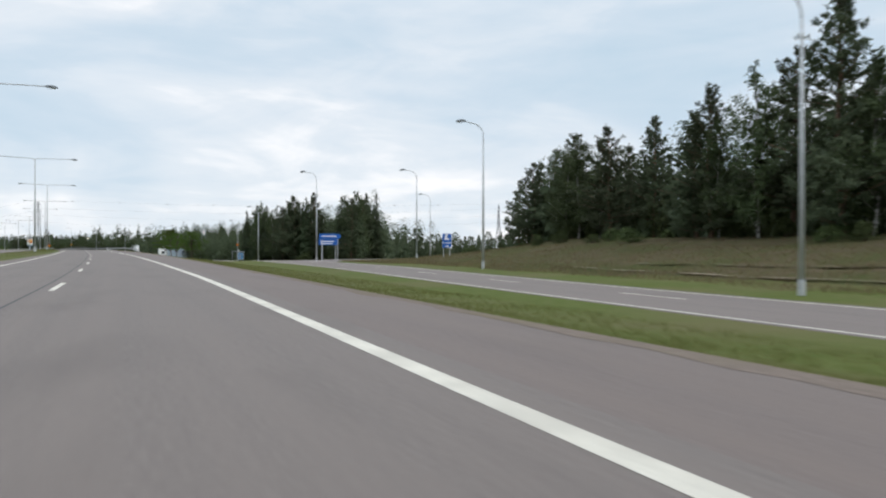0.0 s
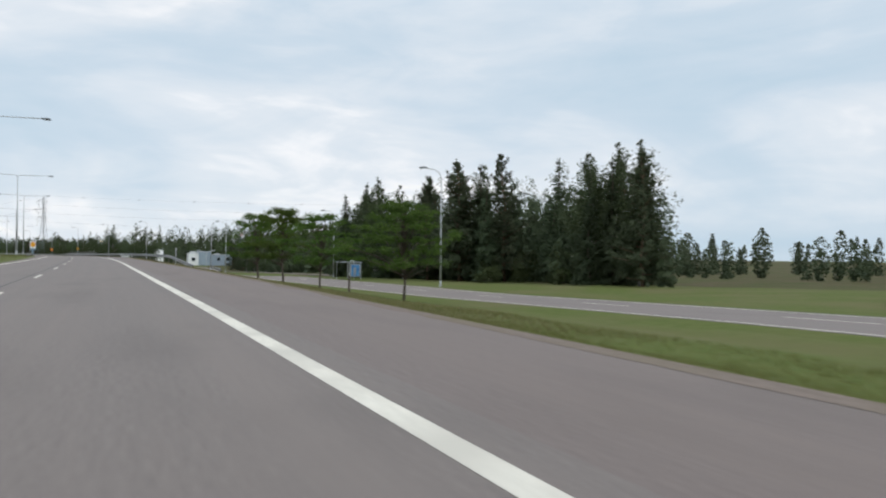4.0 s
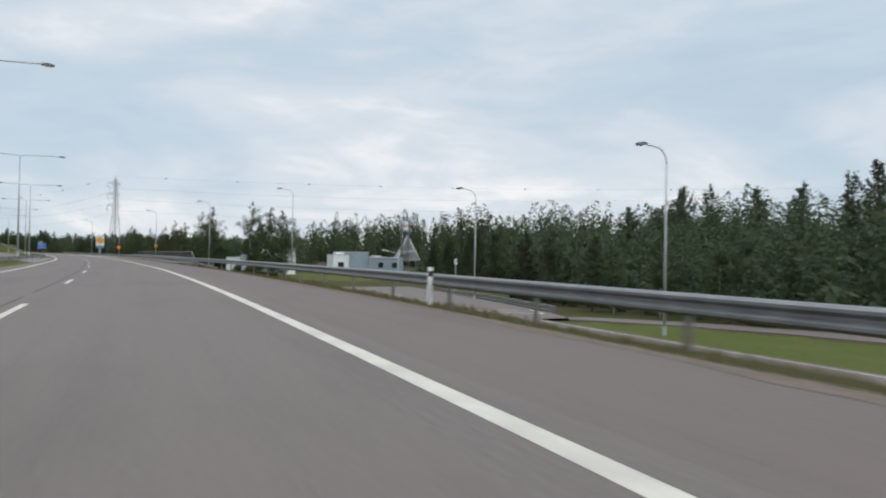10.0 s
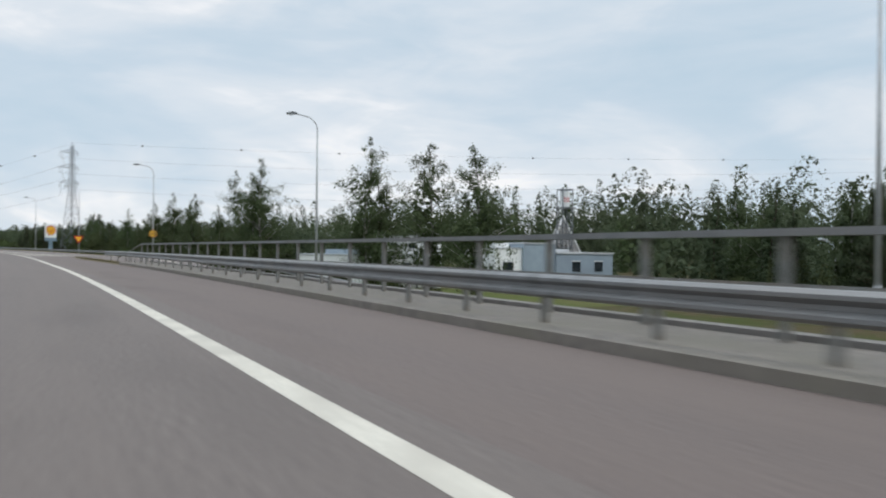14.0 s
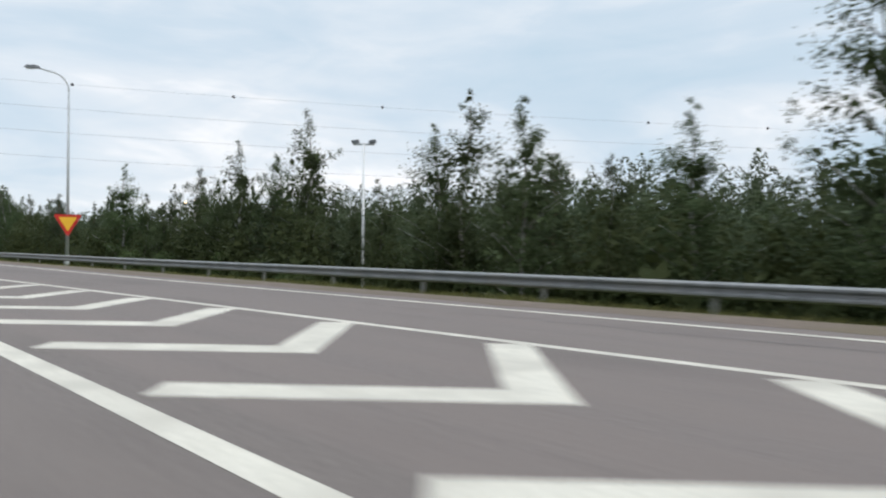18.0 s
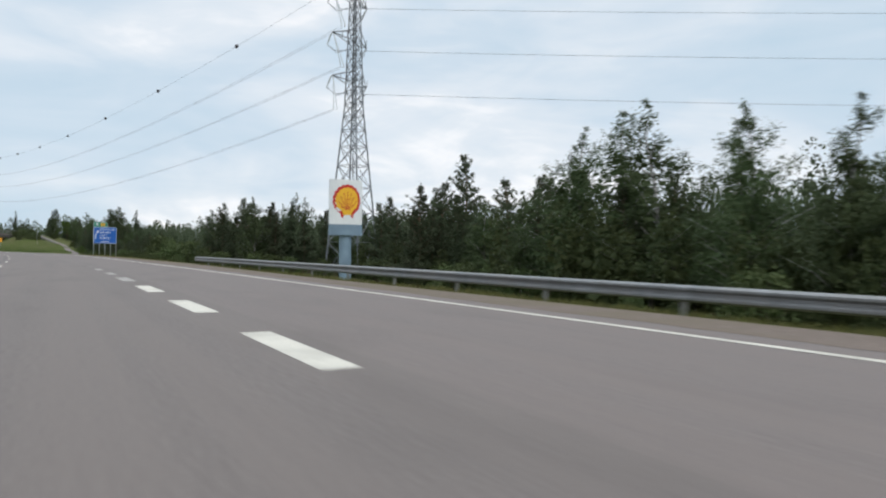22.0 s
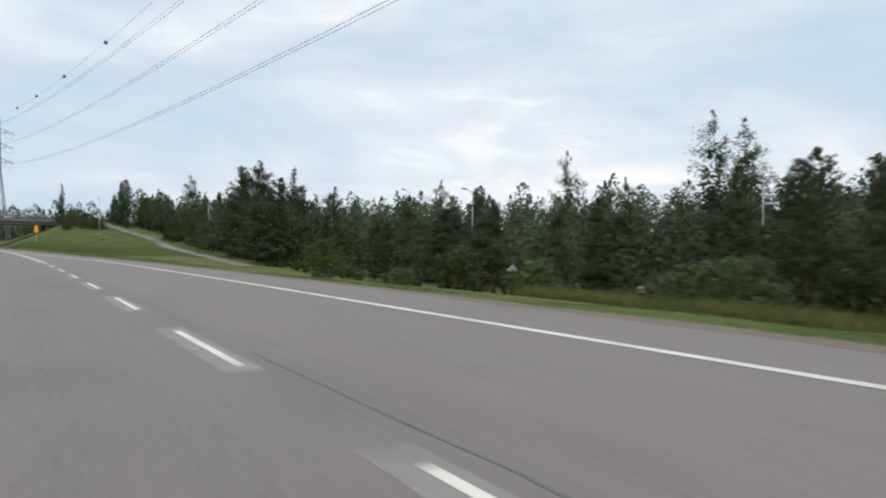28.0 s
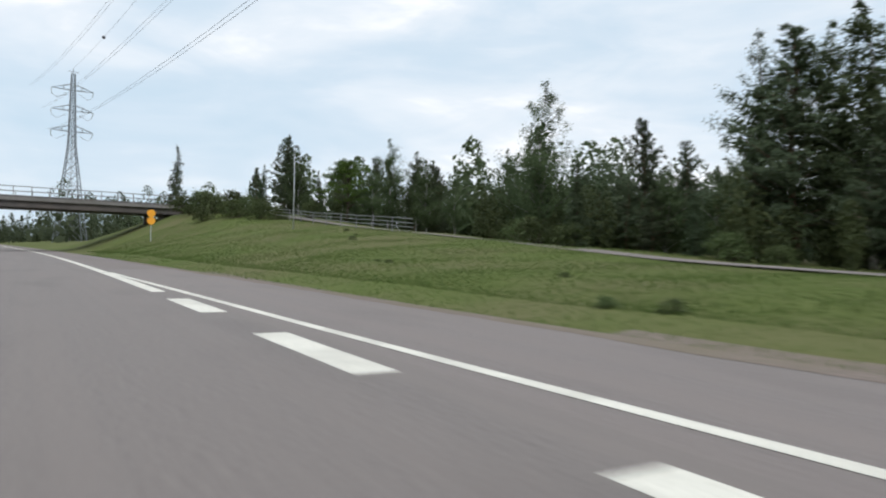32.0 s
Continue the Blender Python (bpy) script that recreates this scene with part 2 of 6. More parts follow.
M_TOWER = mat("pylon_zinc", (0.20, 0.21, 0.225), (0.14, 0.15, 0.16), 0.8, 0.55, 0.4)
M_CONE = mat("weathered_cladding", (0.40, 0.39, 0.38), (0.30, 0.29, 0.28), 0.8, 0.8, c3=(0.24, 0.23, 0.225), big=0.4)
M_WIRE = mat("wire", (0.17, 0.18, 0.2), (0.12, 0.13, 0.14), 2.0, 0.5, 0.5)
M_BALL = mat("marker_ball", (0.035, 0.03, 0.035), (0.06, 0.05, 0.05), 4.0, 0.6)
M_CONC = mat("concrete", (0.22, 0.20, 0.185), (0.165, 0.15, 0.14), 3.0, 0.9, c3=(0.15, 0.14, 0.125), big=0.4, bump=0.4, bscale=20)
M_DECK = mat("dark_bridge_beam", (0.10, 0.085, 0.08), (0.07, 0.062, 0.06), 1.0, 0.7, c3=(0.13, 0.105, 0.095), big=0.2)
M_BLUE = mat("sign_blue", (0.008, 0.105, 0.42), (0.008, 0.095, 0.38), 1.0, 0.45)
M_GREEN = mat("sign_green", (0.012, 0.20, 0.11), (0.012, 0.18, 0.1), 1.0, 0.45)
M_ORANGE = mat("sign_orange", (0.85, 0.36, 0.02), (0.8, 0.33, 0.02), 2.0, 0.45)
M_YELLOW = mat("sign_yellow", (0.85, 0.47, 0.025), (0.82, 0.44, 0.02), 2.0, 0.45)
M_RED = mat("sign_red", (0.56, 0.02, 0.012), (0.5, 0.018, 0.012), 2.0, 0.45)
M_WHITE = mat("sign_white", (0.78, 0.78, 0.77), (0.72, 0.72, 0.71), 2.0, 0.5)
M_BLACK = mat("sign_black", (0.02, 0.02, 0.02), (0.03, 0.03, 0.03), 2.0, 0.5)
M_SIGNBACK = mat("sign_back_grey", (0.33, 0.34, 0.35), (0.28, 0.29, 0.3), 3.0, 0.5, 0.4)
M_TOTEM = mat("totem_bluegrey", (0.21, 0.29, 0.36), (0.18, 0.26, 0.33), 1.5, 0.5, c3=(0.16, 0.22, 0.28), big=0.6)
M_BARK = mat("bark_brown", (0.10, 0.072, 0.052), (0.055, 0.042, 0.034), 6.0, 0.95, bump=0.7, bscale=14)
M_PINEBARK = mat("bark_pine", (0.16, 0.095, 0.055), (0.09, 0.06, 0.045), 5.0, 0.95, bump=0.7, bscale=14)
M_BIRCH = mat("bark_birch", (0.36, 0.345, 0.32), (0.08, 0.075, 0.07), 5.0, 0.85, spread=(0.46, 0.6))
M_LEAF = leaf_mat("leaf_birch", (0.056, 0.076, 0.034), (0.081, 0.101, 0.045), 0.2, 0.3)
M_ASPEN = leaf_mat("leaf_fresh_green", (0.056, 0.095, 0.018), (0.092, 0.133, 0.032), 0.15, 0.5)
M_PINE = leaf_mat("needles_pine", (0.058, 0.073, 0.041), (0.080, 0.095, 0.051), 0.25, 0.3)
M_SPRUCE = leaf_mat("needles_spruce", (0.049, 0.066, 0.036), (0.070, 0.086, 0.045), 0.25, 0.3)
M_BUSH = leaf_mat("leaf_bush", (0.058, 0.078, 0.030), (0.089, 0.107, 0.042), 0.35, 0.3)
M_GRASS = leaf_mat("grass_blades", (0.118, 0.127, 0.036), (0.165, 0.155, 0.062), 0.1, 0.5)
M_FRESH = leaf_mat("fresh_grass_blades", (0.080, 0.118, 0.030), (0.118, 0.138, 0.046), 0.06, 0.5)
M_DRY = leaf_mat("dry_grass_blades", (0.20, 0.162, 0.092), (0.13, 0.118, 0.05), 0.1, 0.4)
M_DRYGREEN = leaf_mat("half_dry_grass_blades", (0.135, 0.125, 0.050), (0.190, 0.160, 0.082), 0.1, 0.4)
M_HEATHER = leaf_mat("heather_tufts", (0.190, 0.128, 0.085), (0.120, 0.108, 0.050), 0.1, 0.4)
M_METALWALL = mat("cladding_bluegrey", (0.30, 0.36, 0.41), (0.26, 0.32, 0.37), 1.0, 0.5, c3=(0.24, 0.29, 0.34), big=0.2)
M_ROOF = mat("roof_light", (0.52, 0.53, 0.54), (0.42, 0.43, 0.44), 0.6, 0.6)
M_WHITEWALL = mat("white_wall_panel", (0.84, 0.84, 0.83), (0.77, 0.77, 0.76), 0.6, 0.45)
M_PANEDARK = mat("dark_pane", (0.02, 0.026, 0.03), (0.035, 0.04, 0.045), 1.0, 0.08)
M_RUBBER = mat("rubber", (0.02, 0.02, 0.02), (0.03, 0.03, 0.03), 8.0, 0.8)
M_POSTER = mat("poster_blue", (0.08, 0.26, 0.5), (0.05, 0.18, 0.4), 1.5, 0.4)
M_LIGHT = mat("lit_lamp", (0.9, 0.8, 0.6), (0.9, 0.8, 0.6), 1.0, 0.4)
M_LIGHT.node_tree.nodes["Principled BSDF"].inputs["Emission Color"].default_value = (1.0, 0.72, 0.42, 1)
M_LIGHT.node_tree.nodes["Principled BSDF"].inputs["Emission Strength"].default_value = 6.0


# ---- mesh builder ----
class Mb:
    """Collects faces and becomes one mesh."""

    def __init__(self):
        self.v, self.f, self.uv = [], [], []

    def face(self, *pts, uv=None):
        i = len(self.v)
        self.v += [tuple(p) for p in pts]
        self.f.append(tuple(range(i, i + len(pts))))
        self.uv += uv or [(0, 0)] * len(pts)
        return self

    def box(self, x0, y0, z0, x1, y1, z1, bevel=0.0):
        b = bevel
        if b:
            rings = [(b, z0), (0, z0 + b), (0, z1 - b), (b, z1)]
        else:
            rings = [(0, z0), (0, z1)]
        i = len(self.v)
        for o, z in rings:
            self.v += [(x0 + o, y0 + o, z), (x1 - o, y0 + o, z), (x1 - o, y1 - o, z), (x0 + o, y1 - o, z)]
        fs = [(i + 3, i + 2, i + 1, i)]
        for r in range(len(rings) - 1):
            for k in range(4):
                a, c = i + r * 4 + k, i + r * 4 + (k + 1) % 4
                fs.append((a, c, c + 4, a + 4))
        t = i + (len(rings) - 1) * 4
        fs.append((t, t + 1, t + 2, t + 3))
        self.f += fs
        self.uv += [(0, 0)] * sum(len(q) for q in fs)
        return self

    def tube(self, pts, radii, n=8, cap=True):
        """A tapered round bar through pts."""
        pts = [Vector(p) for p in pts]
        if not isinstance(radii, (list, tuple)):
            radii = [radii] * len(pts)
        i = len(self.v)
        for k, p in enumerate(pts):
            d = (pts[min(k + 1, len(pts) - 1)] - pts[max(k - 1, 0)]).normalized()
            a = d.cross(Vector((0, 0, 1)) if abs(d.z) < 0.9 else Vector((1, 0, 0))).normalized()
            b = d.cross(a)
            for j in range(n):
                w = 2 * math.pi * j / n
                self.v.append(tuple(p + (a * math.cos(w) + b * math.sin(w)) * radii[k]))
        fs = []
        for k in range(len(pts) - 1):
            for j in range(n):
                q = i + k * n + j
                r = i + k * n + (j + 1) % n
                fs.append((q, r, r + n, q + n))
        if cap:
            fs.append(tuple(range(i + n - 1, i - 1, -1)))
            fs.append(tuple(range(i + (len(pts) - 1) * n, i + len(pts) * n)))
        self.f += fs
        self.uv += [(0, 0)] * sum(len(q) for q in fs)
        return self

    def bar(self, p, q, w):
        return self.tube([p, q], w, 4)

    def prism(self, poly, y0, y1):
        """A flat outline in x and z, given a thickness along y."""
        n, i = len(poly), len(self.v)
        self.v += [(x, y0, z) for x, z in poly] + [(x, y1, z) for x, z in poly]
        fs = [tuple(range(i, i + n)), tuple(range(i + 2 * n - 1, i + n - 1, -1))]
        for k in range(n):
            a, c = i + k, i + (k + 1) % n
            fs.append((c, a, a + n, c + n))
        self.f += fs
        self.uv += [(0, 0)] * sum(len(q) for q in fs)
        return self

    def mesh(self, name, material, smooth=False, with_uv=False):
        me = bpy.data.meshes.new(name)
        me.from_pydata(self.v, [], self.f)
        if with_uv:
            me.uv_layers.new(name="UVMap").data.foreach_set("uv", np.array(self.uv, "f").ravel())
        if smooth:
            me.polygons.foreach_set("use_smooth", [True] * len(me.polygons))
        me.materials.append(material)
        me.update()
        return me


def part(name, mb, material, parent=None, label="", at=None, smooth=False, with_uv=False):
    """Links a mesh as one object, under a thing or a part if given."""
    me = mb if isinstance(mb, bpy.types.Mesh) else mb.mesh(name, material, smooth, with_uv)
    ob = new(name, me)
    if parent:
        ob.parent = parent
    if at is not None:
        ob.matrix_basis = at
    return tagged(ob, label)


def thing(name, label, category, at=None, group="", kind=""):
    ob = new(name)
    ob.empty_display_size = 0.3
    if at is not None:
        ob.matrix_basis = at
    return tagged(ob, label, category, group, kind)


# ---- the plan: a road axis, stations s along it, offsets to its right, heights over the road ----
HEADING = [-8.11, -7.72, -7.49, -7.28, -6.93, -6.37, -5.64, -4.88, -4.15, -3.48, -2.88, -2.38, -1.85, -1.17, -0.37, 0.51, 1.48, 2.56, 3.69,
           4.8, 5.78, 6.58, 7.21, 7.74, 8.19, 8.58, 8.91, 9.34, 10.02, 10.97, 12.1, 13.27, 14.23, 15.07, 15.81, 16.49, 16.9]
ROAD_Z = [0.0, 0.17, 0.36, 0.53, 0.69, 0.82, 0.84, 0.76, 0.66, 0.61, 0.59, 0.61, 0.62, 0.62, 0.6, 0.57, 0.48, 0.35, 0.28]
S0, S1 = -400, 2000
AX_S = np.arange(S0, S1 + 1.0)
AX_H = np.radians(np.interp(AX_S, [-400] + [20.0 * i for i in range(37)] + [820, 2000], [-8.3] + HEADING + [20.0, 20.0]))
AX_Z = np.interp(AX_S, [40.0 * i for i in range(19)], ROAD_Z)
_x, _y = np.cumsum(-np.sin(AX_H)), np.cumsum(np.cos(AX_H))
_x, _y = np.concatenate([[0], ((-np.sin(AX_H))[1:] + (-np.sin(AX_H))[:-1]).cumsum() / 2]), np.concatenate([[0], (np.cos(AX_H)[1:] + np.cos(AX_H)[:-1]).cumsum() / 2])
AX_X, AX_Y = _x - _x[-S0], _y - _y[-S0]


def W(s, lat, z=0.0):
    """World place of station s, lat metres right of the axis, z over the road."""
    h = np.interp(s, AX_S, AX_H)
    return (float(np.interp(s, AX_S, AX_X) + math.cos(h) * lat), float(np.interp(s, AX_S, AX_Y) + math.sin(h) * lat), float(np.interp(s, AX_S, AX_Z) + z))


def heading(s):
    return math.degrees(np.interp(s, AX_S, AX_H))


def at(s, lat, z=0.0, turn=0.0):
    """A pose there: its y runs along the road, its x to the right."""
    x, y, zz = W(s, lat, z)
    return pose(x, y, zz, 0, 0, heading(s) + turn)


def smooth_table(pairs, width=9):
    xs = np.arange(S0, S1 + 1.0)
    v = np.interp(xs, [p[0] for p in pairs], [p[1] for p in pairs])
    k = np.hanning(2 * width + 1)
    k /= k.sum()
    v = np.convolve(np.pad(v, width, "edge"), k, "valid")
    return lambda s: float(np.interp(s, xs, v))


# painted edge of the right-hand lane, and the edge of the asphalt
edge = smooth_table([(0, 2.34), (10, 2.43), (26, 2.58), (50, 2.38), (103, 1.56), (116, 1.38), (136, 1.33), (158, 1.6), (182, 1.93), (203, 2.19), (227, 2.38), (247, 2.36), (270, 2.2), (292, 1.77), (320, 1.66),
                     (346, 1.56), (357, 1.45), (370, 1.52), (405, 1.78), (425, 1.84), (450, 2.02), (470, 2.08), (495, 2.38), (520, 2.38), (605, 1.82), (630, 1.8), (655, 2.05), (675, 2.33), (700, 2.58), (720, 2.68), (742, 2.65), (800, 2.6)])
paved = smooth_table([(0, 5.4), (60, 5.35), (130, 5.0), (145, 4.85), (160, 4.95), (185, 5.15), (210, 5.7), (235, 5.9), (270, 5.75), (290, 5.4), (300, 5.2), (358, 5.4), (378, 5.1), (388, 5.9)], 5)
merge_right = smooth_table([(340, 12.6), (378, 12.2), (388, 11.0), (400, 9.9), (420, 8.9), (452, 8.75), (465, 8.05), (475, 7.65), (495, 7.45), (520, 7.0), (545, 6.55), (605, 6.22), (632, 5.9), (672, 5.92), (692, 4.68), (715, 3.6), (738, 2.85)], 5)
merge_paved = smooth_table([(340, 14.2), (378, 13.8), (392, 12.8), (410, 11.2), (470, 10.6), (492, 9.8), (515, 9.1), (545, 9.4), (605, 8.1), (630, 8.5), (672, 8.1), (693, 7.2), (715, 6.9), (745, 6.2), (800, 5.6)], 5)
lane_off = smooth_table([(-400, -4.0), (130, -4.05), (165, -4.3), (190, -4.36), (330, -4.4), (1500, -4.4)], 5)
gore = smooth_table([(392, 7.3), (396, 6.8), (423, 5.12), (446, 4.15), (460, 3.4), (478, 2.85), (490, 2.45)], 4)
ramp_near = smooth_table([(-100, 9.0), (0, 12.6), (20, 13.6), (60, 16.4), (100, 17.6), (130, 18.4), (160, 18.9), (200, 19.6), (240, 21.6), (280, 23.6), (310, 24.5)], 12)
ramp_far = smooth_table([(-100, 14.5), (0, 18.6), (20, 19.2), (60, 22.6), (100, 23.6), (130, 24.6), (160, 26.2), (200, 26.7), (240, 27.0), (265, 27.6), (285, 28.4), (310, 29.5)], 10)
ramp_z = smooth_table([(-100, -0.3), (0, -0.62), (60, -0.72), (100, -0.9), (130, -1.7), (160, -2.15), (192, -2.5), (206, -2.9), (222, -3.3), (250, -3.42), (285, -3.45), (312, -3.05)], 8)
on_z = smooth_table([(310, -3.0), (330, -2.4), (350, -1.4), (366, -0.55), (380, -0.1), (387, -0.01), (450, 0.0)], 5)

lerp = lambda pairs: (lambda s: float(np.interp(s, [p[0] for p in pairs], [p[1] for p in pairs])))
STATIONS = []


def station(s, *profile):
    """Heights of the ground across the road at s: pairs of offset and height."""
    STATIONS.append((s, profile))


LEFT = [(-700, 2), (-120, 0), (-40, -0.8), (-26, -0.5), (-24, -0.06), (-12.5, -0.06), (-10, 0.28), (-8.5, 0.2), (-7.0, -0.04)]
station(-400, *LEFT, (5, -0.05), (8, -0.35), (11, -0.5), (20, -0.5), (30, 0.5), (60, 2), (700, 2))
station(0, *LEFT, (5.1, -0.05), (8, -0.4), (12, -0.68), (20, -0.7), (26, -0.4), (33, 0.7), (44, 2.1), (90, 2.6), (700, 2))
station(70, *LEFT, (5.1, -0.05), (8, -0.45), (13, -0.8), (24, -0.8), (30, -0.5), (38, 0.6), (48, 2.0), (90, 2.2), (700, 0))
station(100, *LEFT, (5.0, -0.05), (8, -0.5), (14, -1.0), (26, -1.0), (40, -0.9), (60, -0.8), (700, -2))
station(130, *LEFT, (5.0, -0.05), (8, -0.6), (12, -1.2), (18, -1.75), (27, -1.8), (40, -1.7), (700, -2))
station(165, *LEFT, (5.0, -0.05), (7.5, -0.4), (12, -1.5), (18.5, -2.2), (28, -2.25), (45, -2.4), (700, -3))
station(205, *LEFT, (5.5, -0.05), (7.4, -0.15), (12, -1.8), (18.5, -2.88), (28, -2.95), (45, -3.1), (700, -3))
station(224, *LEFT, (5.6, -0.05), (7.4, -0.15), (12, -1.9), (19, -3.36), (30, -3.42), (45, -3.5), (70, -3.5), (700, -3))
station(250, *LEFT, (5.6, -0.05), (7.4, -0.15), (12, -1.9), (20, -3.42), (30, -3.5), (70, -3.6), (700, -3))
station(297, *LEFT, (5.4, -0.08), (7.5, -0.3), (12, -1.9), (22, -3.45), (36, -3.55), (60, -4.6), (700, -3))
station(303, (-700, -4), (-60, -5.2), (0, -5.6), (24, -5.4), (60, -5.2), (700, -4))
station(350, (-700, -4), (-60, -5.2), (0, -5.6), (16, -5.2), (60, -4.6), (700, -3))
station(357, *LEFT, (5.4, -0.08), (7.5, -0.35), (9.5, -1.2), (14.5, -1.3), (18, -2.2), (30, -3.8), (60, -4.2), (700, -3))
station(378, *LEFT, (5.2, -0.05), (8.0, -0.35), (9.0, -0.45), (14, -0.5), (17, -1.2), (26, -2.8), (60, -3.6), (700, -2))
station(402, *LEFT, (5.9, -0.05), (11.5, -0.06), (13.5, -0.2), (18, -1.4), (26, -2.4), (60, -3.0), (700, -2))
station(470, *LEFT, (5.9, -0.05), (10.6, -0.05), (13, -0.35), (18, -1.5), (26, -2.2), (60, -2.4), (700, -1))
station(545, *LEFT, (5.9, -0.05), (9.2, -0.05), (11, -0.3), (16, -1.3), (24, -2.1), (40, -2.6), (80, -2.4), (700, 0))
station(612, *LEFT, (5.9, -0.05), (8.0, -0.05), (10.3, -0.08), (13.8, -0.5), (20, -1.1), (40, -1.3), (90, -1.0), (700, 1))
station(660, *LEFT, (5.9, -0.05), (8.1, -0.05), (12, -0.35), (18, -0.9), (26, -1.0), (50, -1.0), (90, -0.8), (700, 2))
station(695, *LEFT, (5.9, -0.05), (7.2, -0.05), (11, 0.1), (18, 0.0), (27, -0.2), (50, -0.7), (90, -0.3), (700, 3))
station(730, *LEFT, (5.0, -0.05), (6.9, -0.05), (11, 0.5), (18, 0.8), (24, 0.9), (30, 0.7), (50, 0.4), (90, 0.5), (700, 3))
station(770, *LEFT, (5.0, -0.05), (6.6, -0.05), (11, 0.9), (18, 2.3), (24, 3.1), (30, 3.1), (42, 2.2), (90, 1.0), (700, 3))
station(806, *LEFT, (5.0, -0.05), (6.4, -0.05), (9, 0.3), (14, 2.4), (20, 5.2), (24, 5.9), (32, 5.9), (44, 3.0), (90, 2.0), (700, 4))
station(830, *LEFT, (5.0, -0.05), (6.4, -0.05), (9, 0.3), (14, 2.4), (20, 5.0), (32, 5.6), (44, 3.0), (90, 2.0), (700, 4))
station(860, *LEFT, (5.0, -0.05), (6.4, -0.05), (12, 1.0), (20, 1.6), (50, 2.0), (700, 5))
station(2000, *LEFT, (5.0, -0.05), (6.4, -0.05), (12, 0.5), (50, 2.0), (700, 6))


def ground_z(s, lat):
    """Height of the ground over the road's level."""
    k = 0
    while k < len(STATIONS) - 2 and STATIONS[k + 1][0] <= s:
        k += 1
    (sa, pa), (sb, pb) = STATIONS[k], STATIONS[k + 1]
    u = min(max((s - sa) / (sb - sa), 0), 1)
    za, zb = (np.interp(lat, [q[0] for q in p], [q[1] for q in p]) for p in (pa, pb))
    return float(za * (1 - u) + zb * u)


def roll(s, lat):
    """Small unevenness of the soil, none under the roads."""
    if lat > 7 or lat < -26:
        return 0.10 * noise.noise((s * 0.21, lat * 0.25, 0.0)) + 0.22 * noise.noise((s * 0.045, lat * 0.05, 3.0)) * min(abs(lat) / 30, 1)
    return 0.0


def on_road(s, lat):
    return (s < 312 and ramp_near(s) - 0.9 < lat < ramp_far(s) + 0.9) or (s > 310 and lat < merge_paved(s) + 0.4)


def gz(s, lat):
    if s < 312 and ramp_near(s) - 0.45 < lat < ramp_far(s) + 0.45:
        return min(ground_z(s, lat), ramp_z(s) - 0.05)
    return ground_z(s, lat) + (0.0 if on_road(s, lat) else roll(s, lat))


def ribbon(name, s0, s1, left, right, z, material, step=4.0, parent=None, cols=1, thick=0.0):
    """A strip along the road between two offsets, at a height."""
    mb = Mb()
    n = max(1, int(math.ceil((s1 - s0) / step)))
    ss = [s0 + (s1 - s0) * i / n for i in range(n + 1)]
    fl = left if callable(left) else lambda s: left
    fr = right if callable(right) else lambda s: right
    fz = z if callable(z) else lambda s: z
    for a, b in zip(ss, ss[1:]):
        for c in range(cols):
            la, ra = [fl(a) + (fr(a) - fl(a)) * (c + k) / cols for k in (0, 1)]
            lb, rb = [fl(b) + (fr(b) - fl(b)) * (c + k) / cols for k in (0, 1)]
            mb.face(W(a, la, fz(a)), W(a, ra, fz(a)), W(b, rb, fz(b)), W(b, lb, fz(b)), uv=[(a, la), (a, ra), (b, rb), (b, lb)])
            if thick:
                for p, q, l1, l2 in ((a, b, la, lb), (b, a, rb, ra)):
                    mb.face(W(p, l1, fz(p)), W(q, l2, fz(q)), W(q, l2, fz(q) - thick), W(p, l1, fz(p) - thick))
    return part(name, mb, material, parent, with_uv=True)


# ---- ground ----
def build_ground():
    ss = [float(v) for v in range(-400, -60, 20)] + [float(v) for v in np.arange(-60, 296, 3)] + [296.0, 297.0, 303.0, 320.0, 335.0, 350.0, 357.0, 358.0]
    ss += [float(v) for v in np.arange(361, 862, 3)] + [float(v) for v in range(880, 2001, 40)]
    ll = [-700, -400, -200, -120, -80, -60, -48, -40, -33, -28, -26, -24, -12.5, -11, -10, -9, -8.5, -7.0, 0] + [5.0 + 0.5 * i for i in range(20)]
    ll += [15.0 + i for i in range(30)] + [46, 48, 50, 53, 56, 60, 65, 70, 76, 84, 95, 110, 140, 200, 320, 480, 700]
    mb = Mb()
    for s in ss:
        for lat in ll:
            mb.v.append(W(s, lat, gz(s, lat)))
    n = len(ll)
    for i in range(len(ss) - 1):
        for j in range(n - 1):
            a = i * n + j
            mb.f.append((a, a + 1, a + n + 1, a + n))
    ob = tagged(part("ground", mb, M_GROUND, smooth=True), "uneven green roadside grass with drier brown patches", "ground", kind="structure")
    ob.data.materials.append(M_HEATH)
    ob.data.materials.append(M_GRAVEL)
    kinds = []
    for i in range(len(ss) - 1):
        for j in range(n - 1):
            s, lat = (ss[i] + ss[i + 1]) / 2, (ll[j] + ll[j + 1]) / 2
            rim = paved(s) if s < 392 else merge_paved(s)
            wood = float(np.interp(s, [0, 90, 100, 145, 160, 216, 240, 255, 264, 296, 380, 390, 520, 560, 620, 700, 740, 860], [25, 29, 60, 56, 44, 41, 41, 37, 31, 31, 60, 24, 27, 30, 26, 44, 36, 34]))
            kinds.append(2 if rim - 0.8 < lat < rim + 0.45 else 1 if (150 < s < 300 and rim < lat < rim + 7) or (296 < s < 358 and 8 < lat < 57) or lat > wood + 2.5 * noise.noise((s * 0.1, lat * 0.1, 7.0)) else 0)
    ob.data.polygons.foreach_set("material_index", kinds)
    return ob


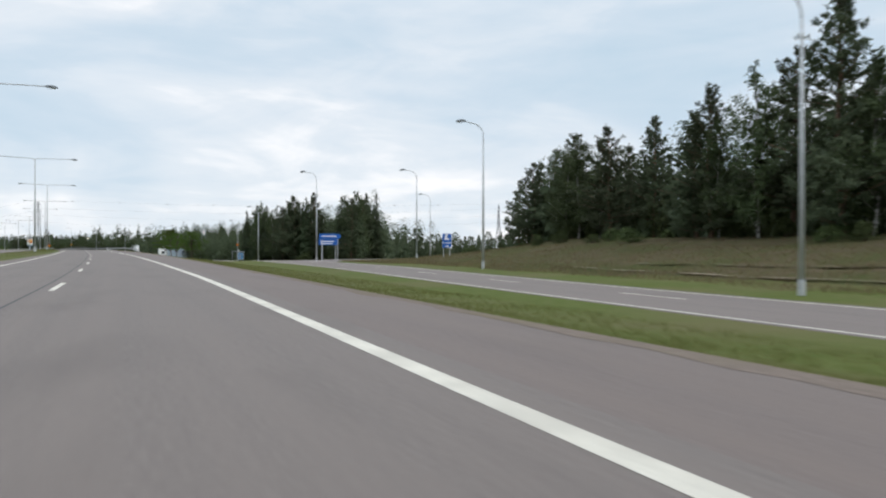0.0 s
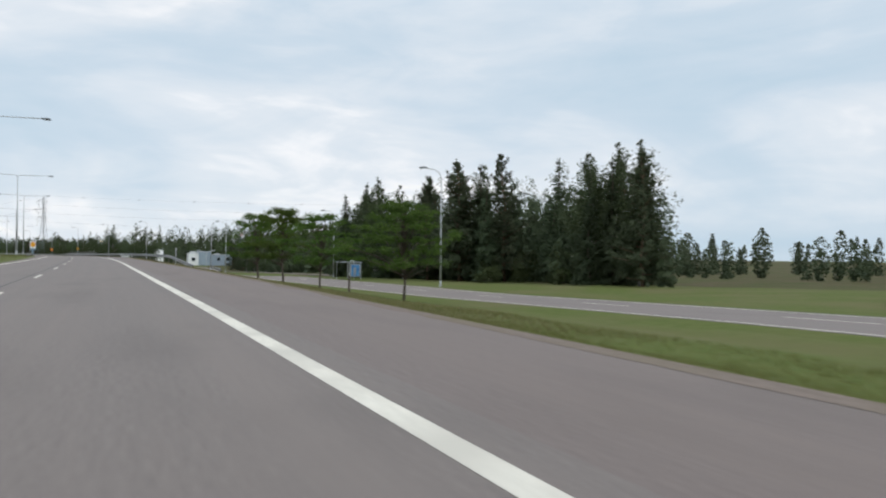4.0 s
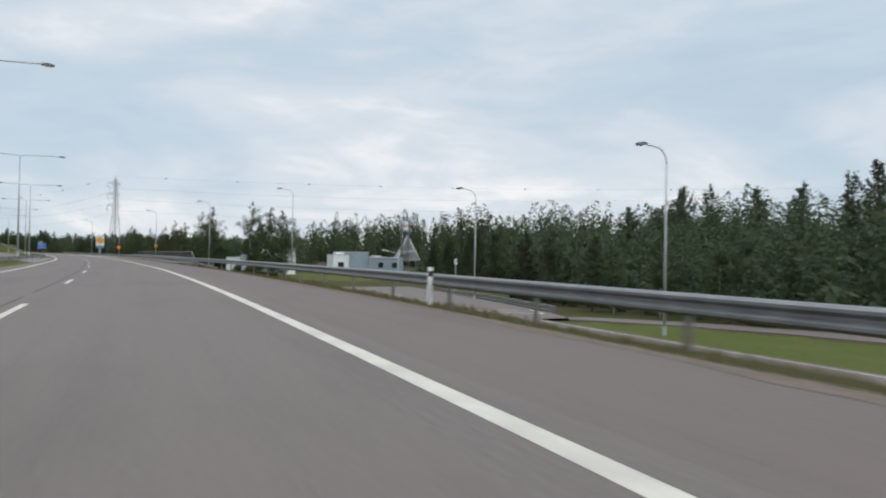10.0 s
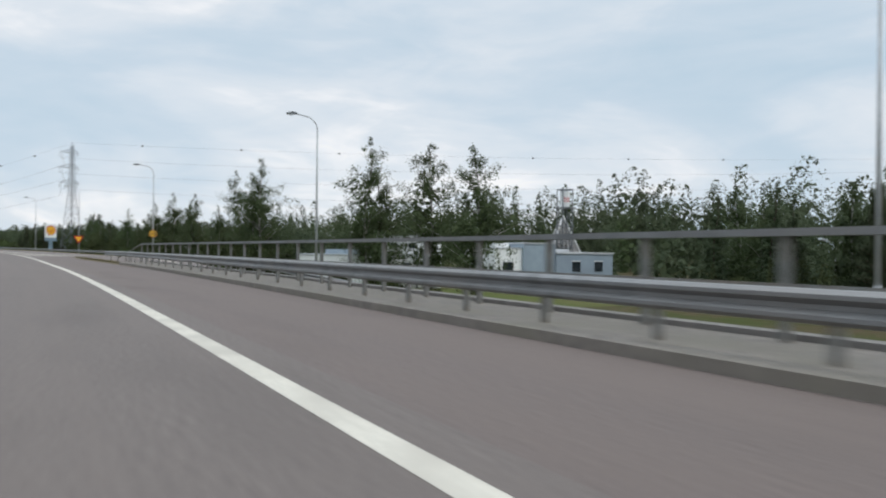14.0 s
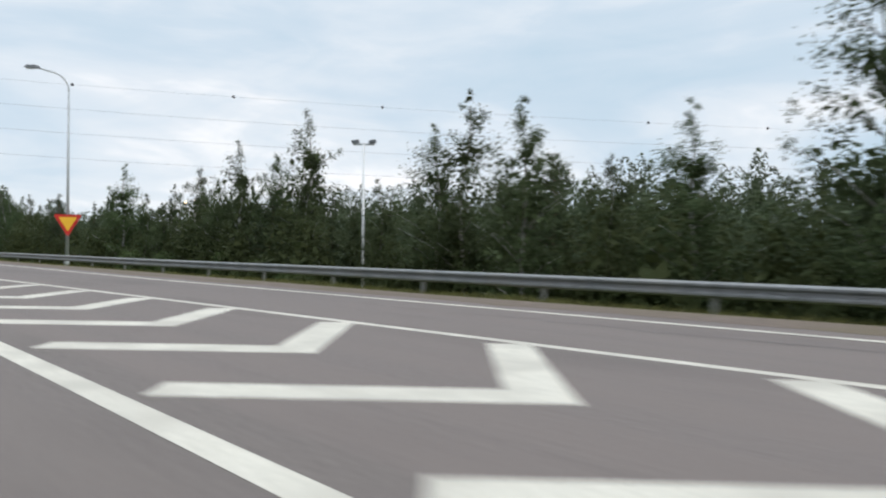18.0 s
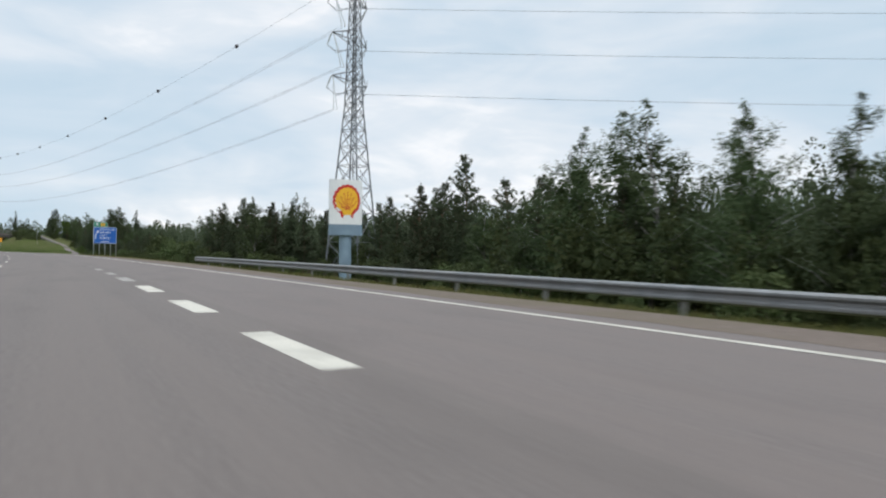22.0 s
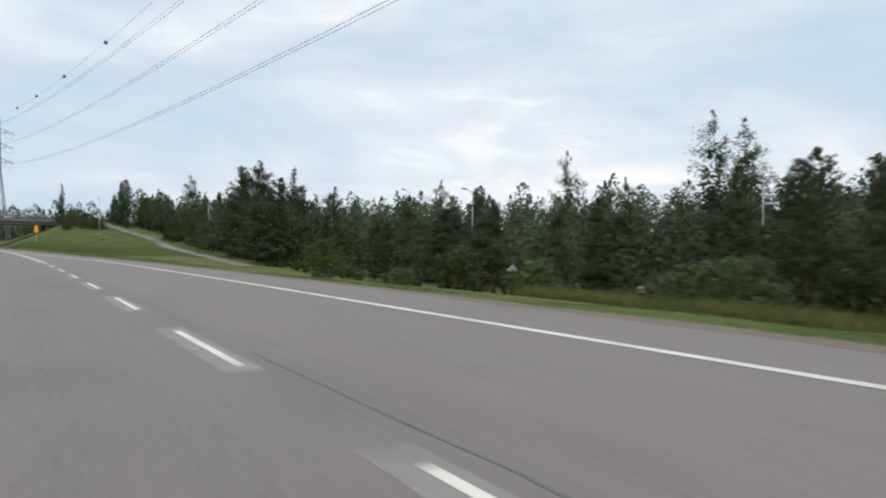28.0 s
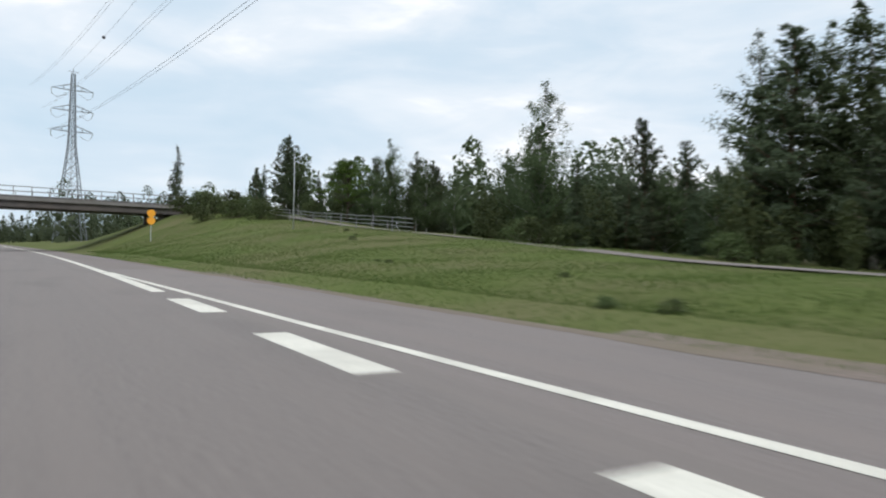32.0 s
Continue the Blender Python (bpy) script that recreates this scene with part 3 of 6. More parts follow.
build_ground()
far = Mb()
for k in range(24):
    a, b = 2 * math.pi * k / 24, 2 * math.pi * (k + 1) / 24
    far.face((0, 300, -7), (4500 * math.cos(a), 300 + 4500 * math.sin(a), -7), (4500 * math.cos(b), 300 + 4500 * math.sin(b), -7))
tagged(part("ground_far", far, M_GROUND), "distant green land out to the horizon", "ground", kind="structure")

# ---- carriageways ----
road = thing("road", "grey worn motorway asphalt with painted lane lines", "road", kind="structure")
ribbon("lanes", -400, 1500, lambda s: edge(s) - 8.2, lambda s: edge(s) + 0.5, 0.0, M_ASPHALT, parent=road, cols=2)
ribbon("left_shoulder", -400, 1500, -7.4, lambda s: edge(s) - 8.2, 0.0, M_SHOULDER, parent=road)
ribbon("shoulder", -400, 392, lambda s: edge(s) + 0.5, paved, 0.0, M_SHOULDER, parent=road, cols=2)
ribbon("merging_lane", 392, 744, lambda s: edge(s) + 0.5, merge_paved, 0.0, M_RAMP, parent=road, cols=2)
ribbon("shoulder", 744, 1500, lambda s: edge(s) + 0.5, merge_paved, 0.0, M_SHOULDER, parent=road)
ribbon("opposite_lanes", -400, 1500, -24, -12.5, 0.0, M_RAMP, parent=road, step=10)
PZ = 0.0025
# loose gravel washed onto the edge of the joining lane
wob = lambda s, k: 0.22 * noise.noise((s * 0.35, k, 0)) + 0.12 * noise.noise((s * 1.3, k, 4))
ribbon("gravel_edge", 396, 612, lambda s: merge_right(s) + 0.75 + wob(s, 1.0), lambda s: merge_paved(s) + 0.02, 0.003, M_GRAVEL, parent=road, step=0.6)
ribbon("gravel_edge", 612, 760, lambda s: merge_paved(s) - 0.45 + wob(s, 2.0), lambda s: merge_paved(s) + 0.02, 0.003, M_GRAVEL, parent=road, step=0.6)
ribbon("gravel_edge", 350, 394, lambda s: paved(s) - 0.45 + wob(s, 5.0), lambda s: paved(s) + 0.02, 0.003, M_GRAVEL, parent=road, step=0.6)
ribbon("gravel_edge", 350, 393, lambda s: merge_right(s) - 4.58, lambda s: merge_right(s) - 4.15 + wob(s, 6.0), lambda s: on_z(s) + 0.003, M_GRAVEL, parent=road, step=0.6)
ribbon("gravel_edge", -30, 292, lambda s: paved(s) - 0.35 + wob(s, 3.0), lambda s: paved(s) + 0.02, 0.003, M_GRAVEL, parent=road, step=0.6)
ribbon("tar_joint", -100, 745, lambda s: edge(s) + lane_off(s) - 0.36, lambda s: edge(s) + lane_off(s) - 0.3, 0.0012, M_RUBBER, parent=road)
ribbon("edge_line", -100, 488, lambda s: edge(s) - 0.115, lambda s: edge(s) + 0.115, PZ, M_PAINT, parent=road)
ribbon("edge_line", 728, 1300, lambda s: edge(s) - 0.16, lambda s: edge(s) + 0.16, PZ, M_PAINT, parent=road)
ribbon("left_edge_line", -100, 1300, lambda s: edge(s) - 8.15, lambda s: edge(s) - 7.95, PZ, M_PAINT, parent=road)
ribbon("gore_line", 393, 470, lambda s: gore(s) - 0.09, lambda s: gore(s) + 0.09, PZ, M_PAINT, parent=road, step=2)
ribbon("old_gore_line", 463, 486, lambda s: gore(s) - 0.12, lambda s: gore(s) + 0.12, PZ, M_OLDPAINT, parent=road, step=2)
ribbon("erased_strip", 461, 486, lambda s: edge(s) + 0.16, lambda s: gore(s) - 0.14, 0.0012, M_ERASED, parent=road, step=2)
ribbon("right_line", 340, 740, lambda s: merge_right(s) - 0.09, lambda s: merge_right(s) + 0.09, lambda s: (on_z(s) if s < 391 else 0.0) + 0.005, M_PAINT, parent=road)
for k in range(-6, 50):
    s = 19.5 + 14.23 * k
    ribbon("lane_dash", s, s + 3.9, lambda q: edge(q) + lane_off(q) - 0.07, lambda q: edge(q) + lane_off(q) + 0.07, PZ, M_PAINT, parent=road)
for k in range(4):
    ribbon("merge_dash", 493.7 + 6.4 * k, 496.9 + 6.4 * k, lambda q: edge(q) - 0.2, lambda q: edge(q) + 0.2, PZ, M_PAINT if k < 3 else M_OLDPAINT, parent=road)
for k in range(12):
    s = 519.2 + 6.4 * k
    ribbon("merge_dash", s, s + 2.6, lambda q: edge(q) - 0.15, lambda q: edge(q) + 0.15, PZ, M_OLDPAINT if k < 2 else M_GHOST, parent=road)
for k in range(11):
    s = 602.0 + 6.47 * k
    ribbon("merge_dash_scar", s - 0.3, s + 3.4, lambda q: edge(q) - 0.22 + 0.05 * noise.noise((q * 9.0, 1.0, 0.0)), lambda q: edge(q) + 0.14 + 0.05 * noise.noise((q * 9.0, 5.0, 0.0)), 0.0012, M_SCAR, parent=road, step=0.12)
    ribbon("merge_dash", s, s + 3.0, lambda q: edge(q) - 0.045, lambda q: edge(q) + 0.045, 0.003, M_PAINT, parent=road)
for k in range(9):
    s = 672.1 + 6.3 * k
    ribbon("merge_dash", s, s + 3.2, lambda q: edge(q) - 0.22, lambda q: edge(q) + 0.22, PZ, M_PAINT, parent=road)


# cracks and tar seams in the asphalt
def crack(s0, s1, lat, width, k, shape=0.06):
    wav = lambda s: lat(s) + shape * noise.noise((s * 0.8, k, 0.0)) + 0.4 * shape * noise.noise((s * 3.1, k, 2.0))
    half = lambda s: 0.5 * width * (0.45 + 0.9 * abs(noise.noise((s * 1.7, k, 5.0))))
    ribbon("crack", s0, s1, lambda s: wav(s) - half(s), lambda s: wav(s) + half(s), 0.0028, M_CRACK, parent=road, step=0.35)


for k in range(9):
    crack(600 + 7.7 * k, 605.5 + 7.7 * k, lambda s: edge(s) + 0.32, 0.045, 1.0 + k, 0.05)
crack(421, 470, lambda s: merge_right(s) - 2.0, 0.06, 3.0, 0.25)
crack(398, 440, lambda s: merge_right(s) - 1.1, 0.05, 4.0, 0.3)


def chevron(s, a, b):
    """A bent painted bar across the gore, its knee towards the traffic, both arms at about 45 degrees."""
    mb = Mb()
    m, k, d = (a + b) / 2, 1.03, 0.72
    cut = min(0.34, 0.3 * (m - a))
    mb.face(W(s + k * (m - a), a, PZ), W(s, m, PZ), W(s + d, m, PZ), W(s + d + k * (m - a - cut), a + cut, PZ))
    mb.face(W(s, m, PZ), W(s + k * (b - m), b, PZ), W(s + d + k * (b - m - cut), b - cut, PZ), W(s + d, m, PZ))
    part("gore_chevron", mb, M_PAINT, road)


for k in range(21):
    s = 394.86 + 3.187 * k
    chevron(s, edge(s) + 0.22, gore(s) - 0.14)

# lower road beside the motorway, and the lane that climbs to join it
low = thing("side_road", "grey asphalt side road with white edge lines, lower than the motorway", "road", kind="structure")
ribbon("side_lanes", -400, 312, lambda s: ramp_near(s) - 0.3, lambda s: ramp_far(s) + 0.6, lambda s: ramp_z(s) + 0.05, M_RAMP, parent=low, thick=0.25)
# grass rises to the edge of the lower road
mb = Mb()
for k in range(-25, 103):
    a, b = 3.0 * k, 3.0 * k + 3
    mb.face(W(a, ramp_near(a) - 3.0, gz(a, ramp_near(a) - 3.0) - 0.03), W(a, ramp_near(a) - 0.29, ramp_z(a) + 0.045), W(b, ramp_near(b) - 0.29, ramp_z(b) + 0.045), W(b, ramp_near(b) - 3.0, gz(b, ramp_near(b) - 3.0) - 0.03))
part("grass_edge", mb, M_GROUND, low)
for f in (ramp_near, ramp_far):
    ribbon("side_edge_line", -100, 300, lambda s: f(s) - 0.07, lambda s: f(s) + 0.07, lambda s: ramp_z(s) + 0.058, M_PAINT, parent=low)
for k in range(20):
    s = -30 + 12.0 * k
    ribbon("side_dash", s, s + 3.6, lambda q: 0.42 * ramp_near(q) + 0.58 * ramp_far(q) - 0.07, lambda q: 0.42 * ramp_near(q) + 0.58 * ramp_far(q) + 0.07, lambda q: ramp_z(q) + 0.058, M_PAINT, parent=low)
ribbon("joining_lane", 312, 394, lambda s: merge_right(s) - 4.6 if s > 340 else 14 - (s - 312) * 0.1, lambda s: merge_paved(s), lambda s: on_z(s) - 0.003, M_RAMP, parent=low, thick=0.6)

# second road that joins the lower road behind a grass island, with a painted arrow head where they meet
second_near = lerp([(225, 46), (248, 40.4), (258, 36.5), (264, 32.5), (268, 29.8)])
ribbon("second_lanes", 226, 268, second_near, lambda s: second_near(s) + 3.9, lambda s: max(gz(s, second_near(s)), gz(s, second_near(s) + 3.9)) + 0.06, M_RAMP, parent=low, step=3, thick=0.25)
ribbon("junction_surface", 266, 312, lambda s: ramp_far(s) + 0.6, lerp([(266, 31), (270, 32.4), (284, 35), (300, 36.8), (312, 37.5)]), lambda s: ramp_z(s) + 0.047, M_RAMP, parent=low, step=3, thick=0.25)
for a, b in (((273.4, 27.3), (270.0, 31.3)), ((274.2, 32.8), (270.0, 31.3)), ((275.0, 29.6), (273.6, 31.0))):
    d = Vector((b[0] - a[0], b[1] - a[1])).normalized() * 0.16
    part("arrow_stroke", Mb().face(*[W(p, q, ramp_z(p) + 0.058) for p, q in ((a[0] - d.y, a[1] + d.x), (a[0] + d.y, a[1] - d.x), (b[0] + d.y, b[1] - d.x), (b[0] - d.y, b[1] + d.x))]), M_PAINT, low)

# bare sandy streaks on the bank
bank = thing("sand_streak", "pale bare sand streaks in the heather bank", "sand", kind="structure")
for k, (s0, s1, lat) in enumerate(((14, 30, 27.6), (31, 44, 28.4), (20, 38, 31.5))):
    mid = lambda s: lat + 0.5 * noise.noise((s * 0.2, k, 3.0))
    hw = lambda s: 0.06 + 0.5 * max(0.0, noise.noise((s * 0.33, k, 9.0)) + 0.25)
    ribbon("streak", s0, s1, lambda s: mid(s) - hw(s), lambda s: mid(s) + hw(s), lambda s: gz(s, mid(s)) + 0.1, M_SAND, parent=bank, step=0.8)


# ---- guard rails ----
W_BEAM = [(0.0, 0.31), (0.035, 0.30), (0.08, 0.265), (0.08, 0.225), (0.02, 0.175), (0.02, 0.135), (0.08, 0.085), (0.08, 0.045), (0.035, 0.01), (0.0, 0.0)]
POST_MESH = Mb().box(-0.03, -0.05, -1.2, 0.03, 0.05, 0.56, 0.008).mesh("post", M_POST)


def guard_rail(label, points, top=0.62, spacing=4.0, beams=1, group="guard rails"):
    """A steel W-beam on posts through (s, offset, height) points; the wave faces the traffic."""
    rail = thing("guard_rail", label, "guard rail", at(points[0][0], points[0][1]), group)
    inv = rail.matrix_basis.inverted()
    s0, s1 = points[0][0], points[-1][0]
    n = max(1, round((s1 - s0) / spacing))
    ps = [p[0] for p in points]
    f_l, f_z = lambda s: float(np.interp(s, ps, [p[1] for p in points])), lambda s: float(np.interp(s, ps, [p[2] for p in points]))
    for i in range(n):
        a, b = s0 + (s1 - s0) * i / n, s0 + (s1 - s0) * (i + 1) / n
        for k in range(beams):
            mb = Mb()
            sub = [a, (a + b) / 2, b + 0.1]
            for p, q in zip(sub, sub[1:]):
                for (o0, h0), (o1, h1) in zip(W_BEAM, W_BEAM[1:]):
                    zz = top - 0.31 - 0.42 * k
                    mb.face(*[inv @ Vector(W(t, f_l(t) - o, f_z(t) + zz + h)) for t, o, h in ((p, o0, h0), (q, o0, h0), (q, o1, h1), (p, o1, h1))])
                mb.face(*[inv @ Vector(W(t, f_l(t) + 0.006, f_z(t) + top - 0.31 - 0.42 * k + h)) for t, h in ((p, 0), (q, 0), (q, 0.31), (p, 0.31))])
            part("beam", mb, M_STEEL, rail)
        post = part("post", POST_MESH, None, rail)
        post.matrix_basis = inv @ at(a + 0.3, f_l(a) + 0.05, f_z(a) + top - 0.6)
    return rail


guard_rail("galvanised steel guard rail, its end sloping into the grass", [(155, 7.3, -0.78), (159, 7.1, -0.56), (162.5, 7.0, -0.35), (165, 7.0, -0.25), (168.5, 6.95, -0.08), (172, 6.95, 0.0), (205, 6.95, 0.0), (262, 6.95, 0.01), (284, 6.45, 0.02), (296, 5.75, 0.02)], top=0.67)
guard_rail("galvanised steel guard rail on the bridge kerb", [(296.5, 5.75, 0.08), (303, 5.75, 0.15), (357, 5.9, 0.16), (362, 6.3, 0.13)], spacing=2.0)
guard_rail("galvanised steel guard rail ending beside the joining lane", [(362.5, 6.3, 0.13), (370, 6.35, 0.1), (374, 6.45, 0.06)])
guard_rail("long galvanised steel guard rail beside the merging lane", [(340, 16.6, -1.75), (360, 15.9, -0.95), (378, 15.2, -0.45), (400, 13.2, -0.15), (430, 12.6, -0.22), (470, 11.6, -0.19), (500, 10.2, -0.15), (541, 9.6, -0.13)], top=0.66)
guard_rail("double steel guard rail along the lower road", [(270.6, 33.0, -3.62), (276.7, 34.0, -3.62), (284, 35.7, -3.62), (296.5, 37.1, -3.62), (302, 37.6, -3.62)], beams=2, top=0.8)
guard_rail("galvanised steel guard rail in the central reserve", [(206, -8.0, 0.0), (300, -8.2, 0.0), (420, -8.3, 0.0)], spacing=8.0)

# ---- motorway bridge over the lower street ----
bridge = thing("motorway_bridge", "concrete bridge edge with kerb carrying the motorway over a street", "bridge", at(297, 5.3), kind="structure")


def axis_part(name, mb_fn, material, parent):
    inv = parent.matrix_basis.inverted()
    mb = mb_fn()
    mb.v = [tuple(inv @ Vector(p)) for p in mb.v]
    return part(name, mb, material, parent)


def strip_box(s0, s1, l0, l1, z0, z1, step=6.0):
    """A box that follows the road."""
    mb = Mb()
    n = max(1, int((s1 - s0) / step))
    ss = [s0 + (s1 - s0) * i / n for i in range(n + 1)]
    for a, b in zip(ss, ss[1:]):
        mb.face(W(a, l0, z1), W(a, l1, z1), W(b, l1, z1), W(b, l0, z1))
        mb.face(W(a, l0, z0), W(b, l0, z0), W(b, l1, z0), W(a, l1, z0))
        mb.face(W(a, l0, z0), W(a, l0, z1), W(b, l0, z1), W(b, l0, z0))
        mb.face(W(a, l1, z1), W(a, l1, z0), W(b, l1, z0), W(b, l1, z1))
    for s, fl in ((s0, 1), (s1, 0)):
        q = [W(s, l0, z0), W(s, l1, z0), W(s, l1, z1), W(s, l0, z1)]
        mb.face(*(q if fl else q[::-1]))
    return mb


axis_part("kerb", lambda: strip_box(297.0, 357.8, 5.22, 7.1, -0.5, 0.13), M_KERB, bridge)
axis_part("deck", lambda: strip_box(296.5, 358.5, -12.4, 5.2, -1.0, -0.012), M_CONC, bridge)
axis_part("edge_beam", lambda: strip_box(296.5, 358.5, 7.1, 7.35, -1.1, 0.2), M_CONC, bridge)
for s in (296.6, 357.4):
    axis_part("abutment", lambda: strip_box(s, s + 1.0, -12.4, 7.3, -5.8, -0.9), M_CONC, bridge)
axis_part("expansion_joint", lambda: strip_box(298.2, 298.25, edge(298) - 8.0, 5.2, -0.03, 0.004), M_CRACK, bridge)

parapet = thing("bridge_parapet", "grey steel bridge railing with wide top rail and mesh", "railing", at(297, 6.85))
PI = parapet.matrix_basis.inverted()
n_p = 31
for i in range(n_p + 1):
    s = 298.0 + 61.5 * i / n_p
    part("upright", Mb().box(-0.035, -0.05, -0.02, 0.035, 0.05, 1.14, 0.006), M_POST, parapet, at=PI @ at(s, 6.85, 0.13))
for i in range(n_p):
    a, b = 298.0 + 61.5 * i / n_p, 298.0 + 61.5 * (i + 1) / n_p
    mb = Mb()
    for z0, z1, l0, l1 in ((1.25, 1.33, 6.76, 6.94),):
        q = strip_box(a, b, l0, l1, z0, z1, 10)
        mb.v += q.v
        mb.f += q.f
        mb.uv += q.uv
    mb.v = [tuple(PI @ Vector(p)) for p in mb.v]
    part("top_rail", mb, M_STEEL, parapet)
    for z in (0.42, 0.72):
        mb = strip_box(a, b, 6.835, 6.865, z, z + 0.03, 10)
        mb.v = [tuple(PI @ Vector(p)) for p in mb.v]
        part("lower_rail", mb, M_POST, parapet)
for s0, s1 in ((298.0, 292.0), (359.5, 368.0)):
    part("end_rail", Mb().tube([PI @ Vector(W(s0, 6.85, 1.29)), PI @ Vector(W(s1, 6.6, 0.3))], 0.04, 6), M_POST, parapet)


# ---- lamps ----
def road_lamp(h, reach=1.9):
    """A tapered pole bending into one arm with a flat head; the arm points to -x."""
    lamp = thing("street_lamp", "tall grey steel street lamp with one curved arm", "street lamp", group="street lamps")
    part("base", Mb().tube([(0, 0, -0.4), (0, 0, 0.55)], [0.13, 0.13], 10), M_POLE, lamp)
    part("pole", Mb().tube([(0, 0, 0.5), (0, 0, h - 1.1)], [0.10, 0.055], 10), M_POLE, lamp, smooth=True)
    arc = [(-0.95 * (1 - math.cos(a)), 0, h - 1.1 + 0.95 * math.sin(a)) for a in [radians(12 * k) for k in range(8)]]
    arc += [(-reach + 0.25, 0, h - 0.06)]
    part("arm", Mb().tube(arc, 0.04, 8), M_POLE, lamp, smooth=True)
    head = part("head", Mb().prism([(-reach - 0.45, h - 0.1), (-reach - 0.42, h - 0.02), (-reach, h + 0.07), (-reach + 0.3, h + 0.02), (-reach + 0.34, h - 0.07), (-reach - 0.1, h - 0.14)], -0.13, 0.13), M_HEAD, lamp)
    part("lens", Mb().prism([(-reach - 0.4, h - 0.11), (-reach - 0.35, h - 0.17), (-reach - 0.05, h - 0.18), (-reach, h - 0.13)], -0.1, 0.1), M_GLASSY, head)
    return lamp


def median_lamp(h, reach=4.7):
    lamp = thing("median_lamp", "tall double-armed lamp standing in the central reserve", "street lamp", group="median lamps")
    part("base", Mb().tube([(0, 0, -0.4), (0, 0, 0.7)], 0.16, 10), M_POLE, lamp)
    part("pole", Mb().tube([(0, 0, 0.6), (0, 0, h - 0.5)], [0.12, 0.07], 10), M_POLE, lamp, smooth=True)
    for sg in (-1, 1):
        pts = [(sg * 0.35 * (1 - math.cos(radians(18 * k))), 0, h - 0.5 + 0.4 * math.sin(radians(18 * k))) for k in range(6)] + [(sg * (reach - 0.3), 0, h + 0.02)]
        part("arm", Mb().tube(pts, 0.045, 8), M_POLE, lamp, smooth=True)
        head = part("head", Mb().prism([(sg * (reach - 0.4), h - 0.05), (sg * (reach - 0.35), h + 0.07), (sg * (reach + 0.1), h + 0.1), (sg * (reach + 0.42), h), (sg * (reach + 0.4), h - 0.07)], -0.15, 0.15), M_HEAD, lamp)
        part("lens", Mb().prism([(sg * (reach - 0.2), h - 0.06), (sg * (reach - 0.15), h - 0.12), (sg * (reach + 0.25), h - 0.13), (sg * (reach + 0.3), h - 0.075)], -0.1, 0.1), M_GLASSY, head)
    return lamp


def place(proto, s, lat, top=None, z=None, turn=0.0, height=None):
    """Copies a thing onto the ground; with top and height it is stretched to reach that height over the road."""
    zz = gz(s, lat) if z is None else z
    k = 1.0 if top is None else (top - zz) / height
    return copy_thing(proto, at(s, lat, zz, turn) @ Matrix.Diagonal((1, 1, k, 1)))


proto_lamp = road_lamp(11.3)
proto_lamp.matrix_basis = at(18.6, 22.9, gz(18, 22.9))
LAMP_H = 11.3
for s, lat, top in ((49.3, 25.9, 10.8), (84.3, 35.2, 10.9), (96.0, 25.4, 11.3), (116.8, 52.5, 10.6), (205.0, 37.6, 8.4), (149.5, 29.2, 9.3), (254.9, 30.3, 8.25), (287.7, 34.4, 8.5),
                    (322.2, 23.7, 10.7), (358.8, 18.7, 10.9), (401.6, 15.75, 11.1), (443.9, 13.5, 11.2), (489.0, 12.2, 11.6)):
    place(proto_lamp, s, lat, top, None if s < 320 or s > 400 else -0.5, height=LAMP_H)
proto_med = median_lamp(12.9)
proto_med.matrix_basis = at(62, -9.2, 0.25)
for s, lat, top in ((15, -9.2, 12.8), (110.9, -9.2, 12.9), (165, -9.4, 13.4), (221.5, -9.8, 13.2), (275.6, -9.75, 13.75), (325.1, -10.6, 13.3), (372, -10.6, 13.3), (420, -10.6, 13.3), (468, -10.6, 13.3), (516, -10.6, 13.3)):
    place(proto_med, s, lat, top, 0.25, height=12.9)

# small lamps further off: two twin lamps in the yard, a floodlight mast, lamps by the upper path


def path_lamp(h):
    lamp = thing("path_lamp", "slim lamp post with a short angled arm", "street lamp", group="path lamps")
    part("pole", Mb().tube([(0, 0, -0.4), (0, 0, h)], [0.055, 0.035], 8), M_POLE, lamp, smooth=True)
    part("arm", Mb().tube([(0, 0, h - 0.05), (-1.2, 0, h + 0.22)], 0.035, 6), M_POLE, lamp)
    part("head", Mb().prism([(-1.75, h + 0.2), (-1.7, h + 0.33), (-1.1, h + 0.3), (-1.05, h + 0.16)], -0.12, 0.12), M_HEAD, lamp)
    return lamp


proto_path = path_lamp(7.0)
proto_path.matrix_basis = at(640, 47, gz(640, 47), 10)
for s, lat, top, turn in ((716.8, 24.9, 6.3, 70), (770, 20.6, 9.4, 75), (736.6, 42.8, 9.7, 20), (720.4, 58.2, 9.9, 10), (690, 48, 7.6, 10), (655, 50, 7.0, 0)):
    place(proto_path, s, lat, top, None, turn, 7.0)


def twin_lamp():
    lamp = thing("twin_lamp", "yard lamp with two arms like a Y", "street lamp", group="yard lamps")
    part("pole", Mb().tube([(0, 0, -0.4), (0, 0, 6.2)], [0.09, 0.06], 8), M_POLE, lamp, smooth=True)
    for sg in (-1, 1):
        part("arm", Mb().tube([(0, 0, 6.1), (sg * 0.5, 0, 6.65), (sg * 1.9, 0, 6.95)], 0.05, 6), M_POLE, lamp)
        part("head", Mb().prism([(sg * 1.8, 6.85), (sg * 1.8, 7.08), (sg * 2.8, 7.2), (sg * 2.9, 6.98)], -0.2, 0.2), M_GLASSY, lamp)
    return lamp


proto_twin = twin_lamp()
proto_twin.matrix_basis = at(328.8, 43.4, 2.3 - 7.2, 0)
place(proto_twin, 352, 74)

